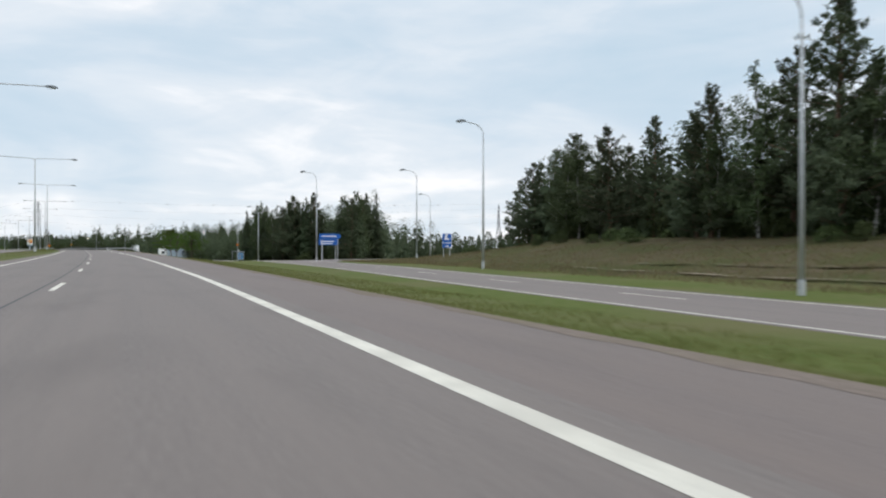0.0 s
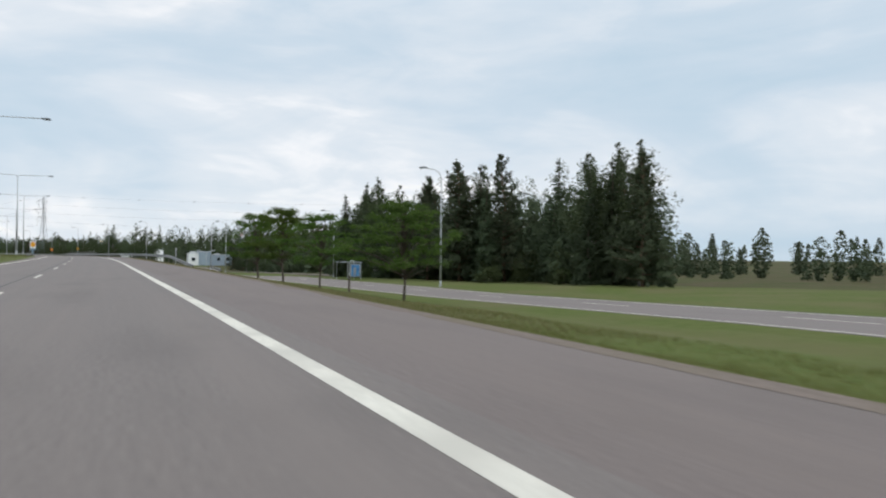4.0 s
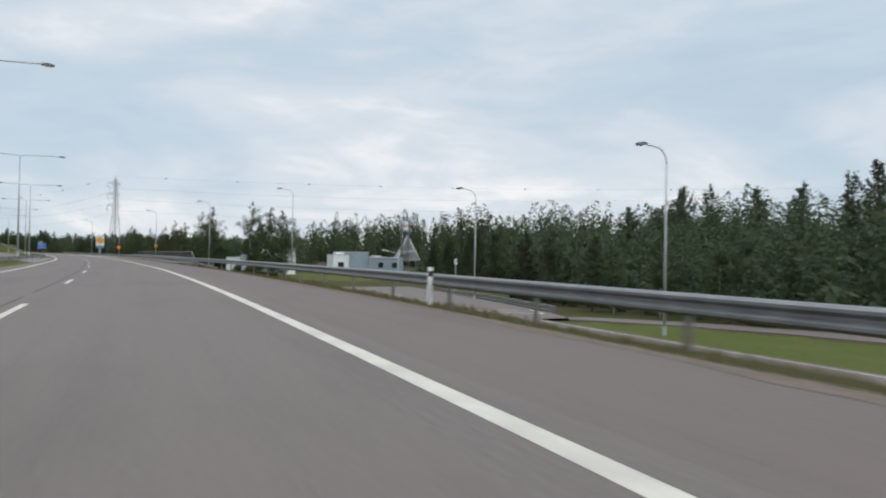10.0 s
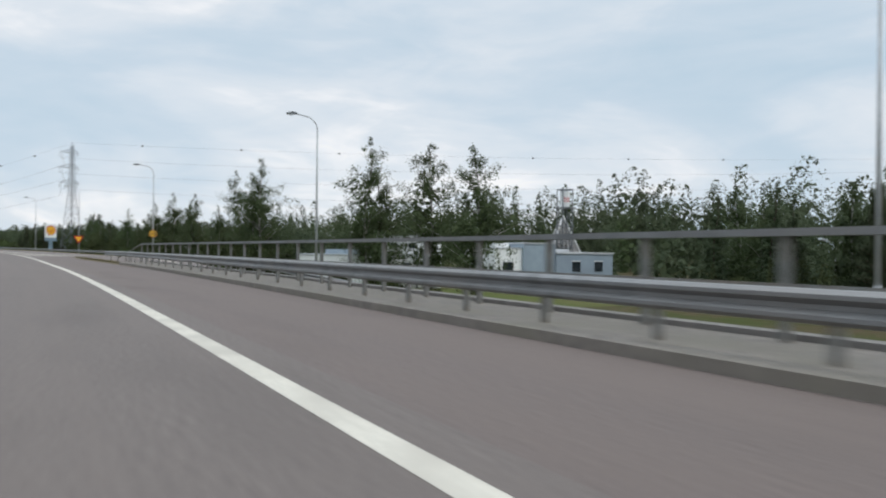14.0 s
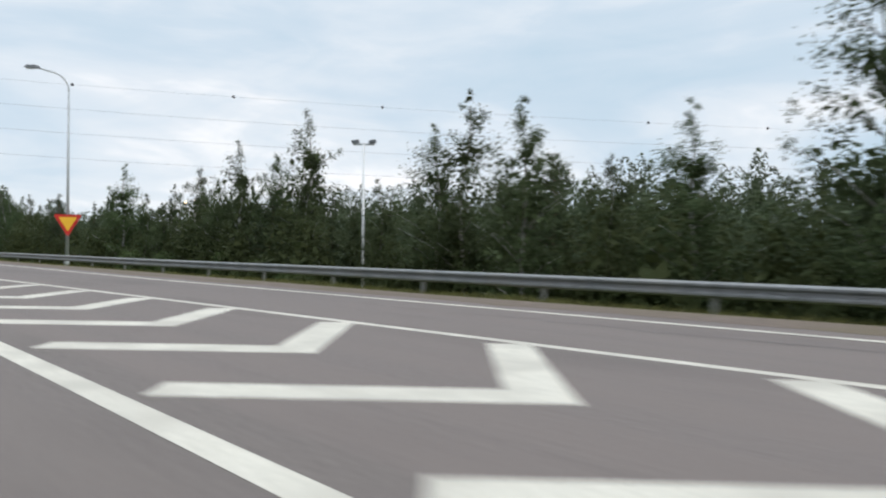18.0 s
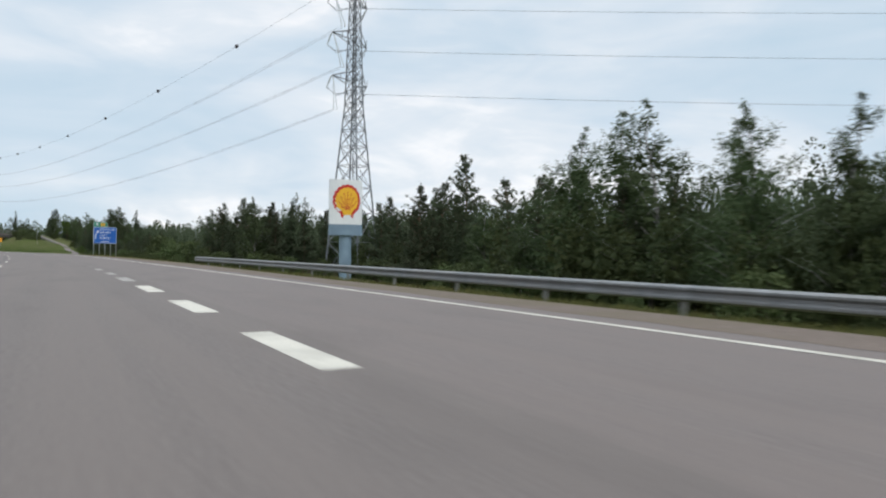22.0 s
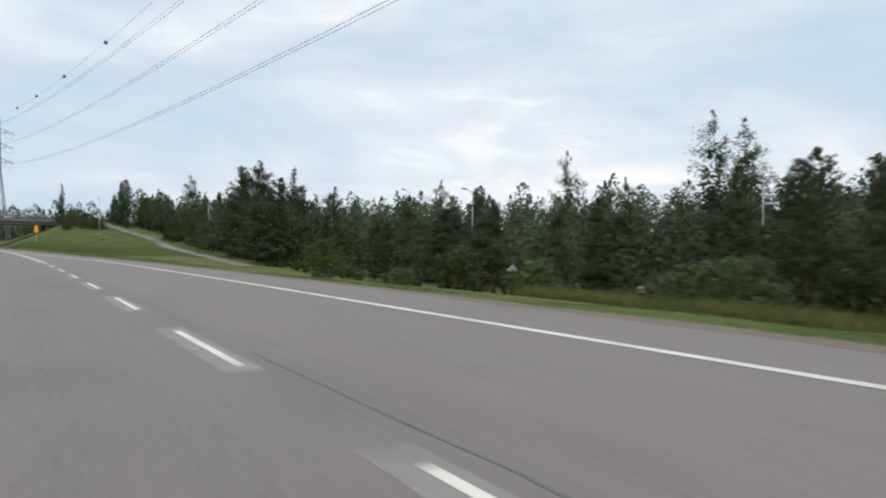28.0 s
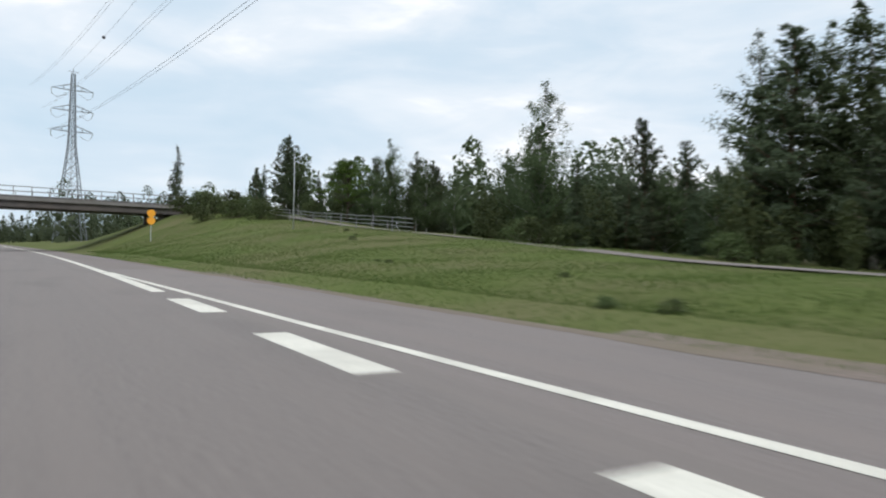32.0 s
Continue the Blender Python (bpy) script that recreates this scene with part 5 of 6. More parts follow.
# ---- service yard: low building, sign tower, white hall ----
yard_z = -4.6
hall = thing("service_building", "low blue-grey clad building with a light stepped roof", "building", at(384.2, 60.5, yard_z, -12))
part("wall", Mb().box(1.0, -5.5, 0, 9.6, 5.5, 5.3, 0.03), M_METALWALL, hall)
part("roof", Mb().box(1.0, -5.65, 5.3, 9.75, 5.65, 5.5), M_ROOF, hall)
tall = part("tall_block", Mb().box(-3.6, -5.2, 0, 0.995, 5.2, 6.55, 0.03), M_METALWALL, hall)
part("parapet", Mb().box(-3.68, -5.3, 6.55, 1.06, 5.3, 6.72), M_ROOF, tall)
wing = part("white_wing", Mb().box(-7.4, -4.8, 0, -3.605, 4.8, 5.9, 0.03), M_WHITEWALL, hall, "white clad wing")
part("parapet", Mb().box(-7.5, -4.9, 5.9, -3.69, 4.9, 6.05), M_ROOF, wing)
part("roof_unit", Mb().box(-6.6, -3.0, 6.05, -4.6, 0.5, 6.6, 0.04), M_WHITE, wing)
part("roof_unit", Mb().box(3.0, -2.0, 5.5, 5.0, 1.0, 5.9, 0.04), M_ROOF, hall)
for x in (4.0, 7.4):
    w = part("window", Mb().box(x - 0.6, -5.56, 3.0, x + 0.6, -5.48, 4.3), M_PANEDARK, hall)
    part("frame", Mb().box(x - 0.68, -5.53, 4.3, x + 0.68, -5.45, 4.4), M_WHITE, w)
part("window", Mb().box(-6.3, -4.86, 2.8, -4.9, -4.79, 4.2), M_PANEDARK, wing)
mast = thing("sign_tower", "lattice tower with ringed white sign drum and red marks", "sign tower", at(398.25, 80.9, yard_z, -12))
for sx in (-1, 1):
    for sy in (-1, 1):
        part("leg", Mb().bar((sx * 0.95, sy * 0.95, 0), (sx * 0.95, sy * 0.95, 16.1), 0.1), M_TOWER, mast)
for k in range(3):
    z = 3.9 + 3.0 * k
    for a, b in (((-1, -1), (1, -1)), ((1, -1), (1, 1)), ((1, 1), (-1, 1)), ((-1, 1), (-1, -1))):
        for p, q in ((a, b), (b, a)):
            part("brace", Mb().bar((p[0] * 0.95, p[1] * 0.95, z), (q[0] * 0.95, q[1] * 0.95, z + 3.0), 0.05), M_TOWER, mast)
    part("platform", Mb().box(-1.2, -1.2, z + 2.9, 1.2, 1.2, z + 3.05), M_HEAD, mast)
part("top_ring", Mb().tube([(1.2 * math.cos(radians(15 * k)), 1.2 * math.sin(radians(15 * k)), 16.0) for k in range(25)], 0.09, 6), M_HEAD, mast)
drum = part("drum", Mb().tube([(0, 0, 13.1), (0, 0, 15.7)], 0.82, 24), M_WHITE, mast, "white sign drum with red marks", smooth=False)
for k in range(5):
    a = radians(215 + 19 * k)
    part("lettering_bar", Mb().tube([(0.8 * math.cos(a), 0.8 * math.sin(a), 13.9), (0.8 * math.cos(a + 0.05), 0.8 * math.sin(a + 0.05), 14.6 + 0.13 * (k % 2))], 0.065, 6), M_RED, drum)
# tent-shaped canopy beside the tower
wedge = thing("gabled_canopy", "weathered grey tent-shaped canopy with white trim", "canopy", at(400.1, 83.0, yard_z))
mb = Mb()
base = [(-3.9, -0.2, 4.6), (3.9, -0.2, 4.6), (3.9, 2.4, 4.6), (-3.9, 2.4, 4.6)]
for p, q in zip(base, base[1:] + base[:1]):
    mb.face(p, q, (0.0, 0.7, 11.7))
mb.face(*base[::-1])
part("gable", mb, M_CONE, wedge)
for x0 in (-4.0, 4.0):
    part("gable_trim", Mb().bar((x0, -0.3, 4.45), (0, 0.65, 11.85), 0.16), M_WHITEWALL, wedge)
for x in (-1.0, 1.0):
    part("post", Mb().bar((x, -0.3, 4.6), (x, 0.3, 9.0), 0.1), M_TOWER, wedge)
for z in (6.2, 7.8):
    part("rail", Mb().bar((-2.2, -0.16 + 0.12 * (z - 6.2), z), (2.2, -0.16 + 0.12 * (z - 6.2), z), 0.07), M_TOWER, wedge)
for x in (-3.6, 3.6):
    for y in (0.0, 2.1):
        part("leg", Mb().bar((x, y, -0.3), (x, y, 4.7), 0.14), M_TOWER, wedge)


wz = -3.5
white_hall = thing("white_hall", "low white hall with a raised second block and dark openings", "building", at(387.0, 28.6, wz, -50))
part("wall", Mb().box(0, 0, -0.5, 16, 3.5, 3.85, 0.03), M_WHITEWALL, white_hall)
part("roof_edge", Mb().box(-0.08, -0.08, 3.85, 16.08, 3.58, 4.0), M_ROOF, white_hall)
part("end_wall", Mb().box(-0.05, 0.05, -0.5, -0.003, 3.45, 3.8), M_WHITEWALL, white_hall)
upper_block = part("upper_block", Mb().box(8.6, 0.9, 4.0, 16, 3.3, 6.0, 0.03), M_WHITEWALL, white_hall)
part("roof_edge", Mb().box(8.52, 0.82, 6.0, 16.08, 3.38, 6.12), M_ROOF, upper_block)
part("side_roof", Mb().box(2.5, 1.7, 4.0, 8.5, 3.3, 4.55), M_METALWALL, white_hall)
for x, z in ((9.4, 4.75), (10.9, 4.75), (13.0, 4.75)):
    part("vent", Mb().box(x, 0.82, z, x + 0.8, 0.895, z + 0.55), M_PANEDARK, upper_block)
for x in (9.7, 12.6):
    d = part("doorway", Mb().box(x, -0.06, 1.9, x + 0.9, -0.01, 3.1), M_PANEDARK, white_hall)
    part("frame", Mb().box(x - 0.08, -0.08, 3.1, x + 0.98, -0.01, 3.22), M_ROOF, d)
for x in (11.2, 14.4):
    part("pipe", Mb().tube([(x, -0.2, -0.3), (x, -0.2, 4.3)], 0.14, 10), M_SIGNBACK, white_hall, smooth=True)
rz = gz(392.8, 28.6)
skip = thing("equipment_rack", "low yellow steel rack beside the white hall", "rack", at(392.8, 28.6, rz, -50))
rt = -0.55 - rz
for y in (-0.7, 0.7):
    part("beam", Mb().box(-3.1, y - 0.08, rt - 0.28, 3.1, y + 0.08, rt), M_YELLOW, skip)
for k in range(6):
    part("cross_bar", Mb().box(-2.9 + 1.12 * k, -0.62, rt - 0.2, -2.75 + 1.12 * k, 0.62, rt - 0.08), M_ORANGE, skip)
for x in (-2.7, 2.7):
    for y in (-0.7, 0.7):
        part("leg", Mb().box(x - 0.1, y - 0.075, -0.2, x + 0.1, y + 0.075, rt - 0.28), M_POST, skip)

# ---- overpass ahead ----
over = thing("overpass", "dark road overpass with steel railings crossing the motorway", "bridge", at(816, 0, 0, 8), kind="structure")
part("deck", Mb().box(-46, -5, 6.1, 24, 5, 6.5), M_CONC, over)
for y in (-4.6, 4.2):
    part("edge_girder", Mb().box(-46, y, 5.3, 24, y + 0.4, 6.7), M_DECK, over)
part("girder", Mb().box(-46, -2.5, 5.2, 24, 2.5, 6.1), M_DECK, over)
for x in (-9.5, 18.5):
    for y in (-3.0, 3.0):
        part("pier", Mb().tube([(x, y, -1.0), (x, y, 5.4)], 0.45, 12), M_CONC, over)
for y in (-4.8, 4.8):
    part("handrail", Mb().box(-46, y - 0.05, 7.75, 24, y + 0.05, 7.85), M_STEEL, over)
    part("handrail", Mb().box(-46, y - 0.03, 7.2, 24, y + 0.03, 7.27), M_STEEL, over)
    for k in range(36):
        x = -45.9 + 2.0 * k
        part("baluster", Mb().box(x - 0.04, y - 0.04, 6.5, x + 0.04, y + 0.04, 7.76), M_STEEL, over)

upper = thing("upper_path", "light grey path climbing the bank to the overpass", "path", kind="structure")
PATH = [(806, 27.5), (785, 27), (757, 26), (740, 24), (722, 21.5), (696, 18.5), (682, 16.6), (672, 15.2)]
mb = Mb()
for (s, l), (s2, l2) in zip(PATH, PATH[1:]):
    for u in range(6):
        a, b, c, d = s + (s2 - s) * u / 6, l + (l2 - l) * u / 6, s + (s2 - s) * (u + 1) / 6, l + (l2 - l) * (u + 1) / 6
        mb.face(*[W(p, q, max(ground_z(p, q), gz(p, q)) + 0.02) for p, q in ((a, b - 0.8), (a, b + 0.8), (c, d + 0.8), (c, d - 0.8))], uv=[(a, 0), (a, 3), (c, 3), (c, 0)])
mb.f = [q[::-1] for q in mb.f]
part("path_surface", mb, M_RAMP, upper, with_uv=True)
fence = thing("path_railing", "grey steel railing along the top of the bank", "railing", at(806, 24.6))
FI = fence.matrix_basis.inverted()
fp = [(806 - 3.2 * k, 24.2 - 0.02 * k) for k in range(17)]
for (s, l), (s2, l2) in zip(fp, fp[1:]):
    z, z2 = gz(s, l), gz(s2, l2)
    part("post", Mb().tube([FI @ Vector(W(s, l, z - 0.2)), FI @ Vector(W(s, l, z + 1.05))], 0.04, 6), M_STEEL, fence)
    for h in (0.45, 0.75, 1.05):
        part("rail", Mb().tube([FI @ Vector(W(s, l, z + h)), FI @ Vector(W(s2, l2, z2 + h))], 0.035, 6), M_STEEL, fence)

# side road behind the young pines
back_road = thing("back_road", "pale asphalt road behind the grass and pines", "road", kind="structure")
ribbon("back_lanes", 640, 770, lambda s: 45.5 + (s - 693) * 0.44, lambda s: 50.5 + (s - 693) * 0.44, lambda s: gz(s, 48 + (s - 693) * 0.44) + 0.18, M_RAMP, parent=back_road, step=3, thick=0.3)

# slim white price pillar in the yard
pillar = thing("yard_pillar", "slim white sign pillar in the service yard", "sign", at(334.5, 57.5, gz(334.5, 57.5), 30))
hp = 0.9 - gz(334.5, 57.5)
part("post", Mb().box(-0.12, -0.1, -0.3, 0.12, 0.1, hp - 0.9), M_SIGNBACK, pillar)
part("panel", Mb().box(-0.3, -0.14, hp - 1.0, 0.3, 0.14, hp, 0.02), M_WHITE, pillar)
part("panel_bar", Mb().box(-0.2, -0.16, hp - 0.45, 0.2, -0.14, hp - 0.25), M_RED, pillar)
stake = thing("delineator_post", "short white plastic delineator post by the guard rail", "marker post", at(236.5, 6.75, gz(236.5, 6.75)))
part("stake", Mb().box(-0.06, -0.025, -0.2, 0.06, 0.025, 0.95, 0.01), M_WHITE, stake)
part("reflector_band", Mb().box(-0.061, -0.03, 0.72, 0.061, -0.026, 0.86), M_BLACK, stake)

stump = thing("marker_post", "short dark brown wooden marker post in the grass strip", "marker post", at(129.5, 13.2, gz(129.5, 13.2)))
part("stake", Mb().tube([(0, 0, -0.2), (0, 0, 0.95)], 0.07, 8), M_BARK, stump)
part("cap", Mb().tube([(0, 0, 0.95), (0, 0, 1.0)], [0.075, 0.05], 8), M_POST, stump)


# ---- trees ----
RNG = np.random.RandomState(7)


def unit(v):
    return v / np.maximum(np.linalg.norm(v, axis=1)[:, None], 1e-9)


def leaf_mesh(name, centres, size, aspect, material, rng, out=None, bias=1.0, along=None, stiff=0.0):
    """Small leaves, one quad each, at centres; they face outwards by bias and point along a direction as far as stiff."""
    n = len(centres)
    nrm = rng.normal(size=(n, 3)) * 0.75 + np.array([0.0, 0.0, 0.45])
    if out is not None:
        nrm += bias * unit(out)
    nrm = unit(nrm)
    a = rng.normal(size=(n, 3))
    if along is not None:
        a = a * (1 - stiff) + unit(along) * stiff * 1.7
    a = unit(a - nrm * (a * nrm).sum(1)[:, None])
    b = np.cross(nrm, a)
    sz = size * rng.uniform(0.6, 1.35, (n, 1))
    v = np.stack([centres - a * sz, centres - b * sz * aspect, centres + a * sz, centres + b * sz * aspect], 1).reshape(-1, 3)
    me = bpy.data.meshes.new(name)
    me.vertices.add(4 * n)
    me.vertices.foreach_set("co", v.astype("f").ravel())
    me.loops.add(4 * n)
    me.loops.foreach_set("vertex_index", np.arange(4 * n, dtype="i"))
    me.polygons.add(n)
    me.polygons.foreach_set("loop_start", np.arange(0, 4 * n, 4, dtype="i"))
    me.materials.append(material)
    me.update(calc_edges=True)
    return me


def clumps(rng, cs, radii, per, flat=1.0):
    """Points scattered round each centre, and their directions from it."""
    c, r = np.repeat(np.array(cs), per, 0), np.repeat(np.array(radii), per)[:, None]
    p = rng.normal(size=(len(c), 3)) * 0.46 * r
    p[:, 2] *= flat
    return c + p, p


def tree(name, label, category, kind, seed, group):
    """A tree ten metres tall: trunk with limbs, and a crown of leaf clumps."""
    rng = np.random.RandomState(seed)
    t = thing(name, label, category, None, group)
    mb = Mb()
    cs, rs = [], []
    bark, leaf = M_BIRCH, M_LEAF
    lean = rng.uniform(-0.35, 0.35, 2)
    spine = lambda z: np.array([lean[0] * (z / 10) ** 2 + 0.12 * math.sin(z * 0.9 + seed), lean[1] * (z / 10) ** 2 + 0.12 * math.cos(z * 0.8 + seed), z])

    def limbs(n, z0, width, belly, rise, r0, r1, every, tip):
        """Ascending limbs that carry clumps towards their ends."""
        for k in range(n):
            z = z0 + (9.4 - z0) * rng.beta(1.05, 1.35)
            u = (z - z0) / (9.9 - z0)
            ln = width * (math.sin(math.pi * min(0.12 + 0.88 * u ** belly, 1)) ** 0.8 + 0.08) * rng.uniform(0.5, 1.2)
            w = rng.uniform(0, 2 * math.pi)
            root, end = spine(max(z - rise * ln, 0.4)), spine(z) + np.array([math.cos(w) * ln, math.sin(w) * ln, 0.1 * ln])
            for f in (0.45, 0.75, 1.0):
                cs.append(root + (end - root) * f + np.array([0, 0, 0.25 * ln * f * (1 - f)]) + rng.normal(size=3) * 0.07)
                rs.append(rng.uniform(r0, r1) * (1.12 - 0.25 * f) * (1.1 - 0.045 * z))
            if k % every == 0:
                mb.tube([root, (root + end) / 2 + np.array([0, 0, 0.12 * ln]), end], [0.034, 0.02, 0.006], 4)
        for k in range(tip):
            cs.append(spine(9.0 + 0.24 * k) + rng.normal(size=3) * 0.1)
            rs.append(0.3 - 0.03 * k)

    if kind in ("fine_birch", "birch"):
        fine = kind == "fine_birch"
        mb.tube([spine(z) for z in np.linspace(-0.3, 9.6, 9)], list(np.linspace(0.12, 0.02, 9)), 7)
        limbs(58 if fine else 62, 1.0 if fine else 1.3, 2.15 if fine else 2.1, 0.72, 0.75, 0.36 if fine else 0.42, 0.66 if fine else 0.74, 3, 6)
        crown, out = clumps(rng, cs, rs, 48 if fine else 40, 1.2)
        size, aspect = (0.062, 0.62) if fine else (0.082, 0.62)
        out = out + 0.25 * (crown - np.array([0, 0, 4.0]))
        along, stiff = np.tile(np.array([[0.0, 0.0, -1.0]]), (len(crown), 1)), 0.35
    elif kind == "broad":
        bark, leaf = M_BARK, M_ASPEN
        mb.tube([spine(z) for z in np.linspace(-0.3, 7.5, 7)], list(np.linspace(0.15, 0.03, 7)), 8)
        for k in range(125):
            tier = rng.randint(6)
            z = 3.4 + 1.1 * tier + rng.uniform(-0.3, 0.4)
            ln = (4.2, 5.2, 4.9, 4.2, 3.1, 1.7)[tier] * rng.uniform(0.2, 1.1)
            w = rng.uniform(0, 2 * math.pi)
            q = spine(z) + np.array([math.cos(w) * ln, math.sin(w) * ln, 0.12 * ln])
            cs.append(q)
            rs.append(rng.uniform(0.55, 1.0))
            if k % 3 == 0:
                mb.tube([spine(1.6 + 0.5 * (z - 2)), (spine(z - 0.7) + q) / 2, q], [0.06, 0.035, 0.012], 5)
        crown, out = clumps(rng, cs, rs, 90, 0.42)
        size, aspect, along, stiff = 0.105, 0.6, None, 0.0
    elif kind == "pine":
        bark, leaf = M_PINEBARK, M_PINE
        mb.tube([spine(z) for z in np.linspace(-0.3, 9.8, 9)], list(np.linspace(0.15, 0.025, 9)), 7)
        pts, dirs = [], []
        z = 0.5 + (seed % 3) * 0.5
        side = rng.uniform(0.75, 1.25, 6)
        while z < 9.75:
            r = (2.85 * (1 - (z / 10.2) ** 1.7) + 0.2) * min(1.0, 0.6 + 0.3 * z)
            for k in range(rng.randint(5, 8)):
                w = rng.uniform(0, 2 * math.pi)
                ln = r * rng.uniform(0.6, 1.12) * side[int(w / 2 / math.pi * 6)]
                el = radians(4 + 4.6 * z + rng.uniform(-8, 10))
                d = np.array([math.cos(w) * math.cos(el), math.sin(w) * math.cos(el), math.sin(el)])
                root = spine(z)
                if k % 2 == 0:
                    mb.tube([root, root + d * ln * 0.9], [0.032, 0.008], 4)
                lat = np.array([-math.sin(w), math.cos(w), 0.0])
                m = max(3, int(ln * 8.5))
                f = rng.uniform(0.22, 1.0, m)
                off = rng.uniform(-1, 1, m) * 0.42 * ln * (1.08 - f)
                p = root + d * (ln * f)[:, None] + lat * off[:, None] + np.array([0, 0, 1.0]) * (0.10 * ln * f ** 2 + rng.normal(size=m) * 0.05)[:, None]
                pts.append(np.concatenate([p, [root + d * ln]]))
                dirs.append(np.concatenate([d * 0.8 + lat * np.sign(off)[:, None] * 0.5 + np.array([0, 0, 0.35]), [d + np.array([0, 0, 0.5])]]))
            z += rng.uniform(0.40, 0.58)
        lead = np.stack([spine(v) for v in np.linspace(9.0, 10.1, 8)])
        pts, dirs = np.concatenate(pts + [lead]), np.concatenate(dirs + [np.tile([[0.0, 0.0, 1.0]], (8, 1))])
        per = 7
        along = np.repeat(dirs, per, 0) + rng.normal(size=(len(pts) * per, 3)) * 0.45
        crown = np.repeat(pts, per, 0) + unit(along) * 0.09 + rng.normal(size=(len(pts) * per, 3)) * 0.05
        out, size, aspect, stiff = unit(crown * np.array([1, 1, 0.2])) * 0.7, 0.13, 0.27, 0.9
        cs = [p for p in pts]
    elif kind == "spruce":
        bark, leaf = M_BARK, M_SPRUCE
        mb.tube([spine(z) for z in np.linspace(-0.3, 9.9, 7)], list(np.linspace(0.15, 0.02, 7)), 6)
        pts, dirs = [], []
        z = 0.25
        while z < 9.85:
            r = 1.85 * (1 - (z - 0.3) / 9.8) ** 0.85 + 0.08
            for k in range(8 if z < 8 else 5):
                w = rng.uniform(0, 2 * math.pi)
                ln = r * rng.uniform(0.6, 1.15)
                d = np.array([math.cos(w), math.sin(w), -0.22 + 0.06 * max(z - 6, 0)])
                lat = np.array([-math.sin(w), math.cos(w), 0.0])
                m = max(2, int(ln * 6.5))
                f = rng.uniform(0.2, 1.0, m)
                off = rng.uniform(-1, 1, m) * 0.4 * ln * (1.1 - f)
                pts.append(spine(z) + d * (ln * f)[:, None] + lat * off[:, None] + rng.normal(size=(m, 3)) * 0.04)
                dirs.append(d + lat * np.sign(off)[:, None] * 0.6 + np.zeros((m, 1)))
            z += 0.34
        lead = np.stack([spine(v) for v in np.linspace(9.3, 10.15, 7)])
        pts, dirs = np.concatenate(pts + [lead]), np.concatenate(dirs + [np.tile([[0.0, 0.0, 1.0]], (7, 1))])
        per = 5
        along = np.repeat(dirs, per, 0) + rng.normal(size=(len(pts) * per, 3)) * 0.4
        crown = np.repeat(pts, per, 0) + rng.normal(size=(len(pts) * per, 3)) * 0.07
        out, size, aspect, stiff = unit(crown * np.array([1, 1, 0.1])), 0.13, 0.34, 0.8
        cs = [p for p in pts]
    elif kind == "bush":
        bark, leaf = M_BARK, M_BUSH
        for k in range(50):
            w, u = rng.uniform(0, 2 * math.pi), rng.uniform(0, 1)
            z = 9.0 * rng.beta(1.2, 1.5)
            r = 6.2 * math.cos(min(z / 9.6, 1) * math.pi / 2) ** 0.6 * math.sqrt(u)
            q = np.array([math.cos(w) * r, math.sin(w) * r, z + 0.5])
            cs.append(q)
            rs.append(rng.uniform(1.3, 2.4))
            if k % 4 == 0:
                mb.tube([(0.3 * math.cos(w), 0.3 * math.sin(w), -0.4), q * 0.6, q], [0.16, 0.1, 0.03], 4)
        crown, out = clumps(rng, cs, rs, 32, 0.85)
        size, aspect, along, stiff = 0.42, 0.58, None, 0.0
    part("trunk", mb, bark, t, smooth=True)
    sizes = np.full((len(crown), 1), size)
    if kind not in ("bush", "broad"):
        # dense inner foliage close to the trunk
        low = [c for c in cs if c[2] < 7.8]
        m = 900
        pick, f = rng.randint(0, len(low), m), rng.uniform(0.08, 0.75, m)
        core = np.array([spine(low[i][2]) * (1 - g) + np.array(low[i]) * g for i, g in zip(pick, f)]) + rng.normal(size=(m, 3)) * 0.14
        crown, out = np.concatenate([crown, core]), np.concatenate([out, core * np.array([1, 1, 0.0])])
        along = np.concatenate([along, rng.normal(size=(m, 3))])
        sizes = np.concatenate([sizes, np.full((m, 1), 0.16)])
    part("crown", leaf_mesh("crown", crown, sizes, aspect, leaf, rng, out, 0.9, along, stiff), leaf, t)
    return t


PROTO = {}
for kind, name, label, category, group, n in (
        ("birch", "birch_tree", "slender birch with airy dark green leaves and pale trunk", "tree", "roadside birches", 5),
        ("fine_birch", "birch_tree", "tall slender birch with airy leaves standing behind the guard rail", "tree", "roadside birches", 5),
        ("broad", "roadside_tree", "small round-crowned tree with fresh light green leaves", "tree", "small trees on the verge", 3),
        ("pine", "pine_tree", "pine with dark tufted needles and brown trunk", "tree", "roadside pines", 5),
        ("spruce", "spruce_tree", "dark pointed spruce among the roadside woods", "tree", "roadside spruces", 3),
        ("bush", "bush", "dense green bush at the edge of the woods", "bush", "roadside bushes", 4)):
    PROTO[kind] = [tree(name, label, category, kind, 11 * i + 3, group) for i in range(n)]
used = set()

DEEP = []


path_lat = lambda s: float(np.interp(s, [668, 696, 722, 740, 757, 785, 806], [14.6, 18.5, 21.5, 24, 26, 27, 27.5]))


